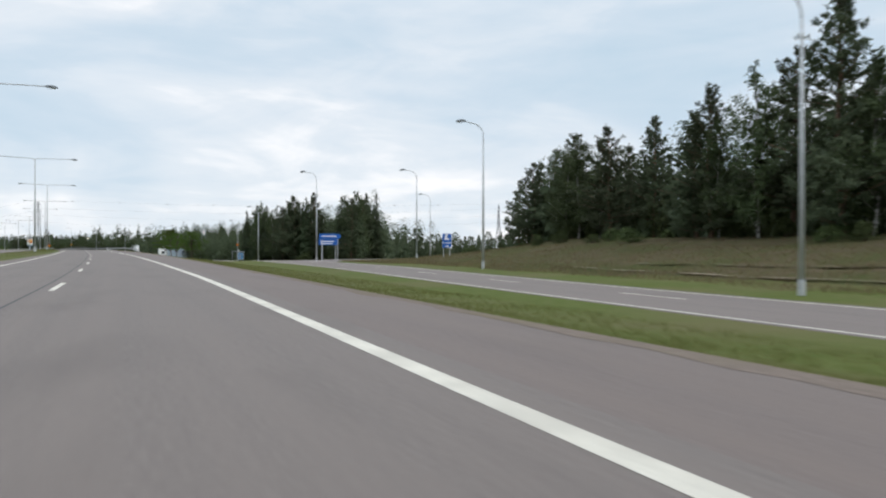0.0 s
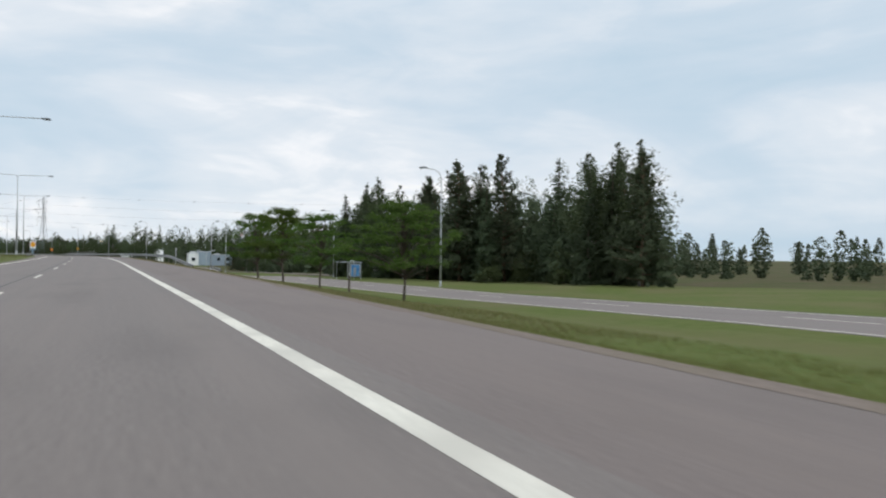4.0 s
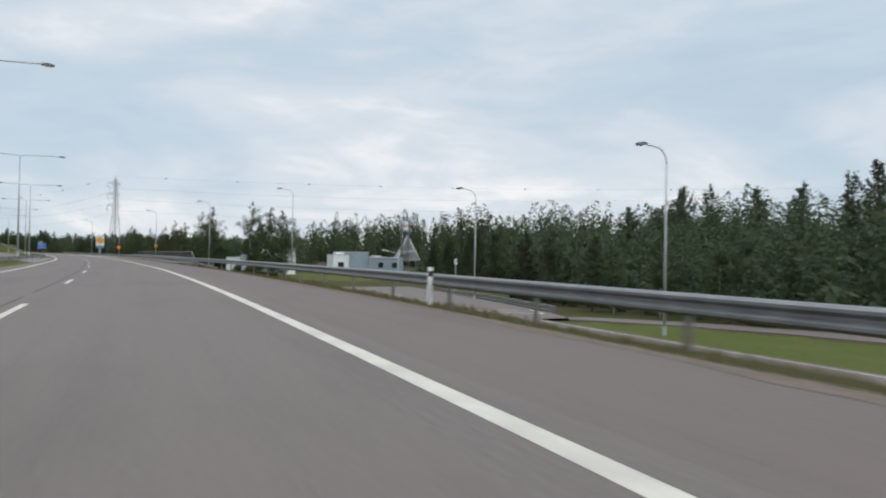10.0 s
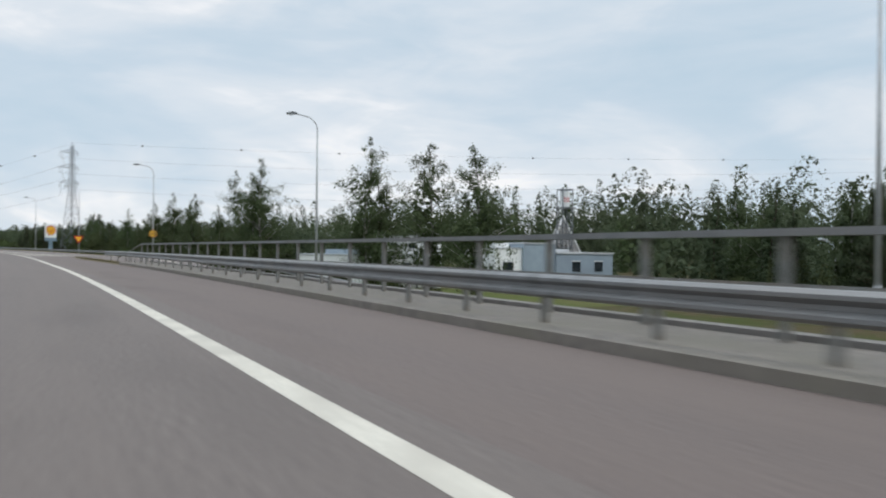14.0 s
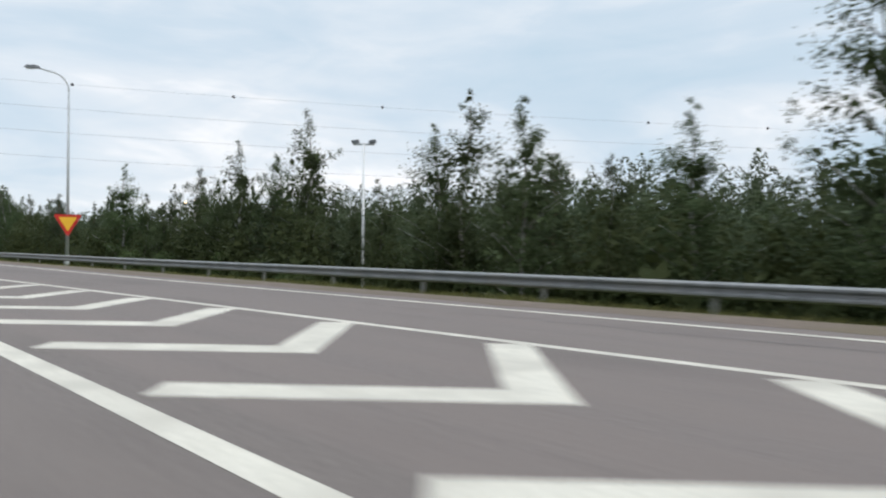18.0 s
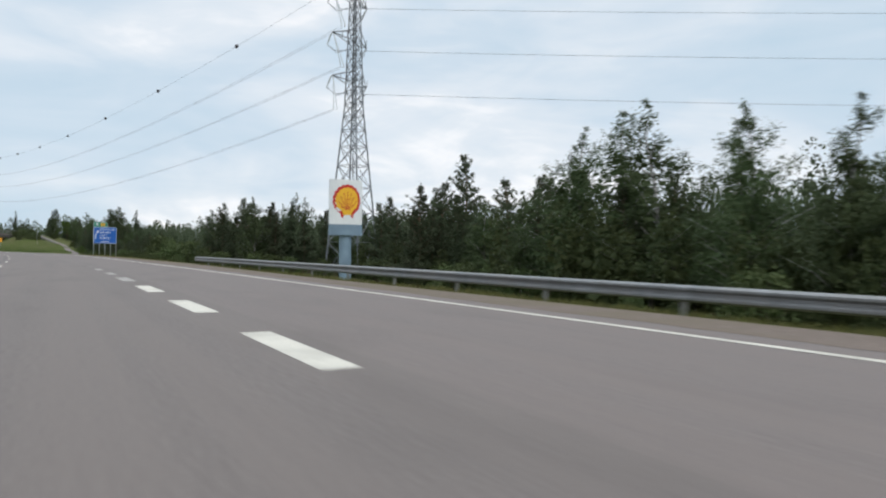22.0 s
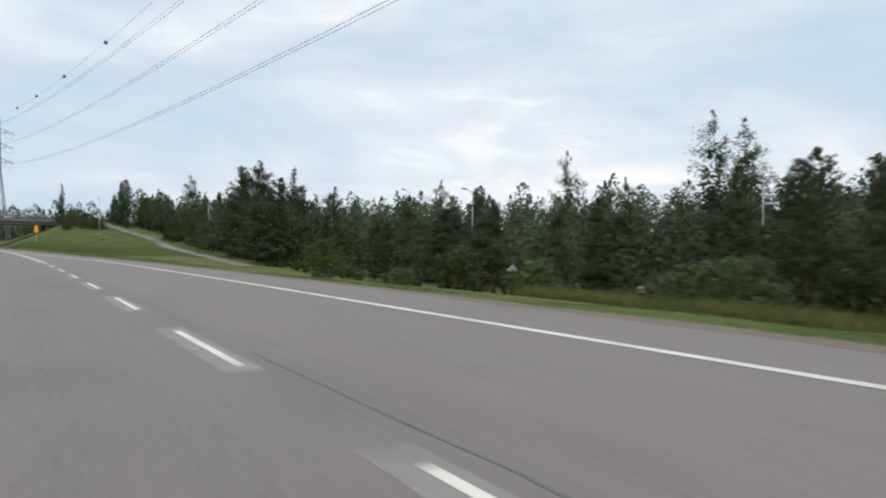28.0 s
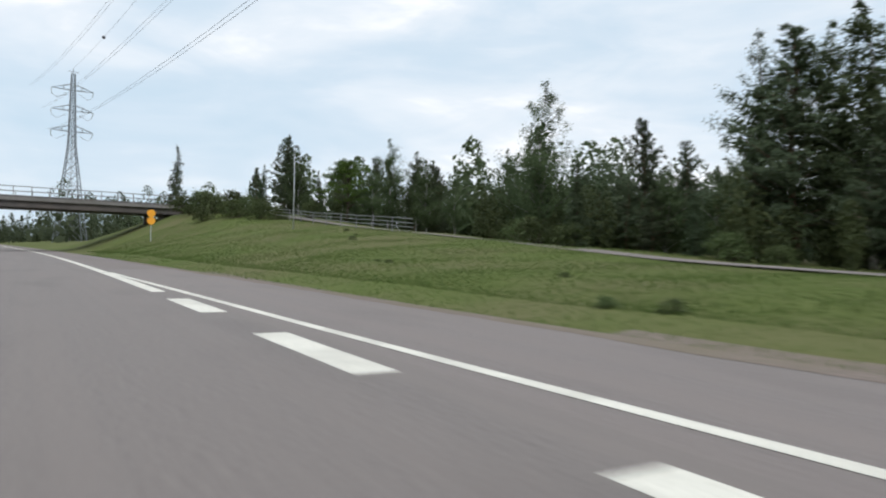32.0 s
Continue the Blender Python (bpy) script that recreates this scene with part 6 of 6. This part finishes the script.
def clearing(s, lat):
    """Open ground: the yard, the strips that lead to the masts and the canopy, and the land behind the junction."""
    return (225 < s < 270 and second_near(s) - 1.2 < lat < second_near(s) + 5) or (264 < s < 312 and 24 < lat < 38.5) or (664 < s < 806 and abs(lat - path_lat(s)) < 2.0) or (385 < s < 396.5 and 20 < lat < 35) or (60 < lat < 84 and 1.916 * lat + 236 < s < 1.24 * lat + 302) or (19 < lat < 46 and abs(s - 466.4 - 0.6 * lat) < 2.2) or (20 < lat < 31 and 437.9 - (30.8 - lat) * 1.3 - 0.9 < s < 437.9 - (30.8 - lat) * 0.5 + 0.9) or (140 < s < 216 and 0.516 * (s - 43.9) + 1.5 < lat < 91)


def plant(kind, s, lat, height, wide=1.0, z=None):
    """Stands a tree of the given height at s, lat."""
    if clearing(s, lat):
        return
    i = RNG.randint(len(PROTO[kind]))
    k = height / 10.0
    zz = gz(s, lat) - 0.05 if z is None else z
    m = at(s, lat, zz, RNG.uniform(0, 360)) @ Matrix.Diagonal((k * wide, k * wide, k, 1))
    p = PROTO[kind][i]
    if p.name not in used:
        used.add(p.name)
        p.matrix_basis = m
    else:
        copy_thing(p, m @ Matrix.Diagonal((*p.scale, 1)).inverted())


def grove(s0, s1, l0, l1, n, h0, h1, kinds, min_gap=2.2):
    """Scatters trees over a patch; l0 and l1 may follow s."""
    spots = []
    tries = 0
    while len(spots) < n and tries < n * 30:
        tries += 1
        s = RNG.uniform(s0, s1)
        a, b = (f(s) if callable(f) else f for f in (l0, l1))
        lat = a + (b - a) * RNG.uniform(0, 1) ** 1.3
        if all((s - p) ** 2 + (lat - q) ** 2 > min_gap ** 2 for p, q in spots):
            spots.append((s, lat))
            kind, h = kinds[RNG.randint(len(kinds))], RNG.uniform(h0, h1)
            if lat - a > 6.5:
                DEEP.append((s, lat, h))
            else:
                plant(kind, s, lat, h, RNG.uniform(0.85, 1.2))


P, B, S, R, F = "pine", "birch", "spruce", "broad", "fine_birch"
# woods on the mound
grove(8, 88, lerp([(8, 45), (60, 47), (88, 53)]), 80, 85, 10, 14.5, [P, P, P, S, B], 2.3)
for s, lat, h in ((34, 46, 17), (40, 49, 15), (47, 47, 13), (62, 48, 12), (87, 52, 10), (80, 50, 11)):
    plant(P, s, lat, h, 1.1)
# woods past the junction
grove(150, 216, lerp([(150, 57), (160, 46), (185, 41), (216, 42)]), 78, 95, 12.5, 17, [B, P, S, P, S], 2.2)
plant(B, 163.7, 58.4, 16), plant(P, 141, 46.5, 13), plant(B, 144, 49, 14.5), plant(S, 146.5, 47.5, 13), plant(B, 149, 50, 15), plant(P, 151, 53, 14), plant(S, 149, 46.5, 12), plant(B, 152.5, 50, 14.5)
DEEP += [(139 + 2.1 * k, 47.5 + 0.8 * k, 8 + k % 3) for k in range(8)]
plant(S, 208.8, 41.2, 14.5), plant(S, 205, 42.5, 13)
grove(216, 300, lerp([(216, 46), (250, 64), (300, 62)]), 100, 100, 12, 15, [P, S, P, B, S], 2.4)
DEEP += [(RNG.uniform(88, 155), RNG.uniform(92, 125), RNG.uniform(4.5, 7)) for k in range(60)]
DEEP += [(RNG.uniform(150, 216), RNG.uniform(56, 88), RNG.uniform(11, 15)) for k in range(70)]
DEEP += [(RNG.uniform(395, 520), RNG.uniform(36, 60), RNG.uniform(5.5, 8)) for k in range(70)]
edge_in = lerp([(148, 58), (160, 47), (185, 43), (216, 44)])
for k in range(95):
    q = RNG.uniform(148, 218)
    DEEP.append((q, edge_in(q) + RNG.uniform(2, 13), RNG.uniform(8.5, 13)))
for n, s0, s1, l0, l1, h0, h1 in ((120, 10, 90, 50, 76, 9, 12.5), (100, 218, 300, 62, 84, 11.5, 14), (70, 254, 300, 42, 62, 8, 11), (110, 394, 520, 32, 52, 5, 7.6), (110, 515, 612, 36, 58, 5, 8),
                                  (110, 612, 704, 52, 80, 6, 9), (130, 700, 800, 40, 64, 6, 8.8), (40, 90, 150, 98, 120, 4.5, 7)):
    DEEP += [(RNG.uniform(s0, s1), RNG.uniform(l0, l1), RNG.uniform(h0, h1)) for k in range(n)]
DEEP += [(RNG.uniform(212, 252), RNG.uniform(50, 68), RNG.uniform(9.5, 12)) for k in range(44)]
DEEP += [(RNG.uniform(285, 395), RNG.uniform(66, 104), RNG.uniform(9, 12.5)) for k in range(110)]
# trees close behind the lower road
grove(250, 288, 35, 46, 26, 6.3, 8.2, [P, B, B], 2.2)
# small fresh-green trees on the verge
for s, lat, h in ((117, 11.6, 4.6), (126.1, 10.45, 4.4), (135.6, 10.6, 5.3), (144.5, 10.8, 5.4)):
    plant(R, s, lat, h, 1.0)
# behind the yard
grove(296, 372, 66, 112, 95, 10.5, 13.5, [B, B, P, S], 2.4)
for s, lat, top in ((359.7, 61.0, 11.8), (374.4, 30.6, 11.7), (364.3, 31.8, 10.5), (358.6, 33.0, 9.6), (376.2, 33.0, 9.5)):
    plant(F, s, lat, top - gz(s, lat), 1.25)
# birches beside the joining lane
for s, lat, top in ((397.6, 27.7, 12.1), (401, 28.2, 10.4), (405.4, 27.7, 11.0), (412, 27, 6.8), (419, 25, 7.8), (424.9, 27.1, 9.0), (427, 27.5, 7.6), (433, 28.5, 5.2), (440.6, 28.1, 10.2), (445, 28.7, 7.8), (448, 27, 8.7), (455.6, 27.2, 7.4),
                    (462, 28, 6.3), (469.5, 26.6, 8.5), (476, 28, 6.0), (484, 29, 6.4), (495, 29, 7.2), (508.6, 27.3, 7.7), (505, 28.5, 7.4), (511, 29.5, 7.5), (501, 30, 6.6)):
    plant(F, s, lat, top - gz(s, lat), 1.1)
for s, lat, top in ((515.5, 28.5, 9.0), (519, 29.5, 9.2), (523, 29.8, 8.6), (526, 31, 8.2)):
    plant(F, s, lat, top - gz(s, lat), 1.35)
for s, lat, h in ((495, 52, 9.6), (492, 50, 9.2), (498.5, 56, 9.8), (489.5, 47.5, 8.8), (502, 60, 10)):
    plant(P if h > 9.5 else B, s, lat, h, 1.3)
grove(394, 520, 27, 50, 130, 6.0, 8.8, [B, B, B, S, P], 1.8)
# by the totem and the pylon
for s, lat, top in ((549.7, 37.8, 10.7), (546.6, 30.7, 7.3), (558, 40, 9), (584.7, 31.6, 7.2), (593.6, 27.3, 8.5), (530, 33, 6.5), (540, 36, 7.6), (575, 42, 8.2), (566, 44, 9.0)):
    plant(P, s, lat, top - gz(s, lat), 1.0)
grove(515, 603, lerp([(515, 30), (560, 34), (580, 25), (612, 22)]), 56, 120, 6.0, 9.6, [P, P, B, S, P], 1.9)
# young pines and shrubs past the direction sign
grove(618, 674, lerp([(618, 19), (660, 21), (674, 26)]), 42, 62, 3.0, 5.6, [P, P, P, B], 1.7)
grove(615, 712, lerp([(615, 50), (660, 50), (712, 63)]), 96, 80, 7.0, 10.5, [P, B, B, S], 2.4)
for s, lat, top in ((691.7, 65.2, 13.5), (674, 71.2, 16.6), (671.1, 71.7, 15.6), (733.2, 72.9, 13.5), (733.7, 38.3, 14.0), (736.6, 36.2, 13.8), (750.6, 31.8, 13.1), (630, 36, 9.0), (640, 52, 11), (634, 44, 9)):
    plant(F, s, lat, top - gz(s, lat), 1.0)
plant(P, 680.4, 18.8, 4.9, 1.6), plant(B, 731, 37.5, 13.5, 1.3), plant(P, 734, 35.5, 12.5, 1.3), plant(S, 729, 42, 13, 1.2)
plant(P, 722, 33, 8.5, 1.2), plant(P, 716, 36, 8.0, 1.2), plant(P, 712, 33, 7.0, 1.2), plant(P, 728, 34, 8.5, 1.2)
grove(704, 800, lerp([(704, 35), (740, 33), (800, 34)]), 66, 95, 5.5, 9.0, [P, B, P, S, B], 2.1)
plant(B, 776, 33, 9), plant(R, 786, 33, 7.5), plant(S, 821.2, 22, 10.5), plant(B, 796, 31, 8.5)
grove(790, 880, 30, 80, 50, 7, 11, [B, P, S], 2.5)


def bushes(s0, s1, l0, l1, n, h0, h1):
    for k in range(n):
        s = RNG.uniform(s0, s1)
        a, b = (f(s) if callable(f) else f for f in (l0, l1))
        plant("bush", s, RNG.uniform(a, b), RNG.uniform(h0, h1), RNG.uniform(0.9, 1.4))


# clumps along the edges
bushes(364, 378, 27, 34, 8, 1.4, 2.2)
bushes(150, 216, lerp([(150, 55), (160, 44), (216, 39)]), lerp([(150, 62), (160, 52), (216, 47)]), 34, 1.0, 2.4)
bushes(216, 300, lerp([(216, 44), (250, 60), (300, 58)]), lerp([(216, 48), (250, 64), (300, 64)]), 22, 1.6, 3.4)
bushes(396, 515, 23.5, 29, 34, 1.2, 2.8)
bushes(515, 612, lerp([(515, 26), (560, 28), (580, 20), (612, 17.5)]), lerp([(515, 32), (560, 34), (580, 26), (612, 22)]), 34, 1.0, 2.8)
bushes(598, 612, 18, 26, 8, 2.4, 3.8)
plant("bush", 617, 20.5, 4.9, 0.8), plant("bush", 614.5, 21.5, 4.0, 0.8), plant(F, 619, 30, 9.3, 1.4), plant(F, 622, 33, 8.5, 1.3)
bushes(622, 672, 15.5, 20, 12, 0.9, 2.0)
# fresh-leaved young trees at the front of the pines
for s, lat, h in ((638.2, 26.7, 2.6), (640.0, 27.9, 2.2), (654.2, 13.4, 2.1)):
    plant(R, s, lat, h, 1.0)
for k in range(18):
    plant(P, RNG.choice((RNG.uniform(618, 629), RNG.uniform(642, 672), RNG.uniform(642, 672))), RNG.uniform(17, 24), RNG.uniform(2.2, 4.2), RNG.uniform(1.3, 1.8))
for k in range(34):
    s = RNG.uniform(672, 752)
    plant((P, P, S, B)[k % 4], s, path_lat(s) + RNG.uniform(2.8, 7.5), RNG.uniform(2.8, 5.2) if s > 706 else RNG.uniform(4, 7), RNG.uniform(1.1, 1.5))
for k in range(14):
    s = RNG.uniform(670, 756)
    plant("bush", s, path_lat(s) + RNG.uniform(2.4, 5), RNG.uniform(0.8, 1.8), 1.2)
bushes(778, 812, 19, 24, 16, 1.2, 2.8)
for s, lat, h in ((752, 18, 0.32), (757, 20.5, 0.2), (720, 8.9, 0.26), (718.6, 9.0, 0.28), (725, 12.1, 0.2), (734.8, 11.9, 0.18), (736, 12, 0.16), (762, 22, 0.25)):
    plant("bush", s, lat, h, 1.6)
bushes(785, 812, 22, 30, 10, 1.2, 2.6)
bushes(8, 92, 42, 49, 26, 0.8, 2.0)
bushes(296, 372, 58, 68, 16, 1.5, 3.0)
bushes(700, 760, 30, 36, 10, 1.0, 2.4)

for protos in PROTO.values():
    for p in protos:
        if p.name not in used:
            for q in list(p.children):
                bpy.data.objects.remove(q)
            bpy.data.objects.remove(p)

# ---- far woods: one mass of small clumps ----


def woods(name, label, spots, seed, leaf, n=95, size=0.75, cones=0.6):
    """Many trees as one mass of leaves: pointed, domed and ragged crowns, each with its own lobes."""
    rng = np.random.RandomState(seed)
    cs, outs, sizes = [], [], []
    for s, lat, h in spots:
        if clearing(s, lat):
            continue
        x, y, z = W(s, lat, ground_z(s, lat))
        w, cone = h * rng.uniform(0.22, 0.36), rng.uniform() < cones
        u = rng.uniform(0, 1, n) ** (1.15 if cone else 0.85)
        r = w * ((1 - u) ** 0.75 + 0.03 if cone else np.sin(np.pi * np.clip(u * 0.93 + 0.06, 0, 1)) ** 0.65)
        a = rng.uniform(0, 2 * np.pi, n)
        p, q = rng.uniform(0, 6.28, 2)
        r = r * (0.85 + 0.3 * np.sin(3 * a + p + 5 * u) * np.sin(u * 17 + q)) * rng.uniform(0.25, 1.0, n) ** 0.4
        lx, ly = rng.normal(size=2) * 0.03 * h
        cs.append(np.stack([x + r * np.cos(a) + lx * u * u, y + r * np.sin(a) + ly * u * u, z + h * (0.03 + 0.97 * u)], 1))
        outs.append(np.stack([np.cos(a), np.sin(a), 0.9 * u - 0.1], 1))
        sizes.append(np.full(n, size))
        # dense heart of the crown
        m = 46
        u, a, r = rng.uniform(0, 0.8, m), rng.uniform(0, 2 * np.pi, m), 0.5 * w * np.sqrt(rng.uniform(0, 1, m))
        r = r * (1 - u if cone else np.sin(np.pi * (0.2 + 0.75 * u)))
        cs.append(np.stack([x + r * np.cos(a), y + r * np.sin(a), z + h * (0.02 + 0.95 * u)], 1))
        outs.append(np.stack([np.cos(a), np.sin(a), 0 * u], 1))
        sizes.append(np.maximum(0.34 * w * (1 - 0.85 * u), size))
    me = leaf_mesh(name, np.concatenate(cs), np.concatenate(sizes)[:, None], 0.6, leaf, rng, np.concatenate(outs), 0.9)
    return tagged(part(name, me, leaf), label, "woods", kind="stuff")


def spots(n, s0, s1, l0, l1, h0, h1, seed):
    rng = np.random.RandomState(seed)
    return [(rng.uniform(s0, s1), rng.uniform(l0, l1), rng.uniform(h0, h1)) for k in range(n)]


woods("deep_woods", "dense mixed trees standing behind the edge of the woods", DEEP, 31, M_PINE, 360, 0.15, 0.45)
woods("young_growth", "dense young birches and shrubs filling the edge of the woods", spots(150, 394, 520, 24.5, 33, 2.0, 5.0, 51) + spots(170, 393, 530, 24.5, 30, 3.5, 6.5, 59) + spots(90, 515, 612, 31, 40, 2, 4.5, 52) + spots(80, 618, 672, 19, 40, 1.2, 3.2, 53) + spots(90, 704, 800, 34, 46, 1.5, 4, 54) + [(s, path_lat(s) + l, h) for s, l, h in spots(110, 668, 756, 3.5, 12, 1.5, 4.5, 64)] + spots(60, 150, 216, 44, 58, 2, 5, 55) + spots(110, 216, 372, 60, 76, 2.5, 6, 56) + spots(70, 10, 90, 49, 62, 2, 5, 57), 58, M_BUSH, 280, 0.105, 0.2)
woods("low_scrub", "knee-high green scrub between the young pines", spots(190, 618, 676, 15.5, 24, 0.4, 1.1, 61) + spots(90, 598, 618, 15.5, 22, 0.4, 1.4, 62), 63, M_BUSH, 60, 0.075, 0.2)
woods("undergrowth", "dark young growth closing the woods near the ground", spots(130, 8, 90, 54, 80, 3, 6, 41) + spots(170, 150, 300, 62, 100, 3, 7, 42) + spots(120, 390, 520, 32, 55, 3, 5, 43) + spots(110, 515, 612, 36, 58, 3, 5.5, 44) + spots(120, 612, 800, 46, 70, 3, 5, 45), 46, M_SPRUCE, 200, 0.24)
woods("far_woods", "dark green belt of distant mixed forest", spots(280, 330, 600, 105, 190, 16, 22, 1) + spots(50, 60, 170, 130, 190, 6, 10, 2) + spots(70, 175, 300, 105, 170, 7, 10, 20) + spots(240, 600, 900, 78, 180, 9, 14, 3) + spots(260, 880, 1300, 14, 200, 9, 15, 4), 5, M_PINE, 300, 0.33)
woods("left_woods", "low dark line of distant forest beyond the other carriageway", spots(320, 250, 1300, -150, -45, 8, 13, 6) + spots(160, 900, 1700, -60, 60, 9, 14, 9) + spots(80, 840, 1100, -60, -28, 8, 12, 10), 8, M_SPRUCE, 200, 0.42)
woods("side_woods", "bright green clumps of distant broadleaf trees", spots(70, 400, 700, 100, 130, 9, 15, 12) + spots(60, 760, 1000, 34, 80, 7, 11, 13) + spots(30, 95, 150, 96, 120, 4.5, 7, 14), 15, M_LEAF, 340, 0.3, 0.1)

# ---- grass blades along the verge ----


def verge(name, label, s0, s1, inner, width, n, h, leaf, seed):
    rng = np.random.RandomState(seed)
    ss = rng.uniform(s0, s1, n)
    ll = np.array([inner(s) for s in ss]) + width * rng.uniform(0, 1, n) ** 1.5
    hs = h * rng.uniform(0.4, 1.15, n)
    v, f = [], []
    hd = np.interp(ss, AX_S, AX_H)
    bx, by, bz = np.interp(ss, AX_S, AX_X) + np.cos(hd) * ll, np.interp(ss, AX_S, AX_Y) + np.sin(hd) * ll, np.interp(ss, AX_S, AX_Z)
    gzs = np.array([gz(s, l) for s, l in zip(ss, ll)])
    a = rng.uniform(0, 2 * np.pi, n)
    dx, dy = np.cos(a) * 0.02, np.sin(a) * 0.02
    lx, ly = rng.normal(size=n) * 0.3 * hs, rng.normal(size=n) * 0.3 * hs
    z = bz + gzs - 0.02
    co = np.stack([np.stack([bx - dx, by - dy, z], 1), np.stack([bx + dx, by + dy, z], 1), np.stack([bx + lx, by + ly, z + hs], 1)], 1).reshape(-1, 3)
    me = bpy.data.meshes.new(name)
    me.vertices.add(3 * n)
    me.vertices.foreach_set("co", co.astype("f").ravel())
    me.loops.add(3 * n)
    me.loops.foreach_set("vertex_index", np.arange(3 * n, dtype="i"))
    me.polygons.add(n)
    me.polygons.foreach_set("loop_start", np.arange(0, 3 * n, 3, dtype="i"))
    me.materials.append(leaf)
    me.update(calc_edges=True)
    tagged(part(name, me, leaf), label, "grass", kind="stuff")


verge("verge_grass", "short green grass strip beside the shoulder", 0, 110, lambda s: paved(s) - 0.08, 6.5, 38000, 0.11, M_GRASS, 21)
verge("verge_grass", "half-dry grass strip beside the shoulder", 100, 212, lambda s: paved(s) - 0.08, 6.0, 34000, 0.14, M_DRYGREEN, 27)
verge("bank_grass", "fresh green grass on the bank of the overpass", 690, 800, lambda s: merge_paved(s) + 2, 19.0, 170000, 0.09, M_FRESH, 28)
verge("verge_grass", "tall dry grass under the guard rail", 160, 296, lambda s: paved(s) + 0.0, 3.0, 24000, 0.15, M_DRY, 22)
verge("verge_grass", "dry grass on the narrow island before the merging lane", 359, 392, lambda s: paved(s) + 0.1, 2.6, 6500, 0.19, M_DRYGREEN, 23)
verge("verge_grass", "rough green and yellow grass behind the merging lane", 395, 620, lambda s: merge_paved(s) + 0.05, 5.0, 52000, 0.2, M_GRASS, 24)
verge("verge_grass", "green grass of the verge and the bank", 620, 790, lambda s: merge_paved(s) - 0.08, 3.0, 36000, 0.08, M_FRESH, 25)
verge("verge_grass", "short grass in the central reserve", 40, 420, lambda s: -11.8, 4.0, 14000, 0.16, M_GRASS, 26)
verge("heath_tufts", "brown heather and dry grass on the bank below the pines", -10, 95, lambda s: 24.6 + 0.04 * s, 22.0, 26000, 0.24, M_HEATHER, 29)
verge("heath_grass", "green and straw grass between the heather", -10, 95, lambda s: 23.4 + 0.05 * s, 16.0, 22000, 0.26, M_DRYGREEN, 30)
verge("tall_grass", "patch of tall fresh green grass among the young pines", 630, 641, lambda s: 14.8, 5.0, 6000, 0.5, M_GRASS, 33)
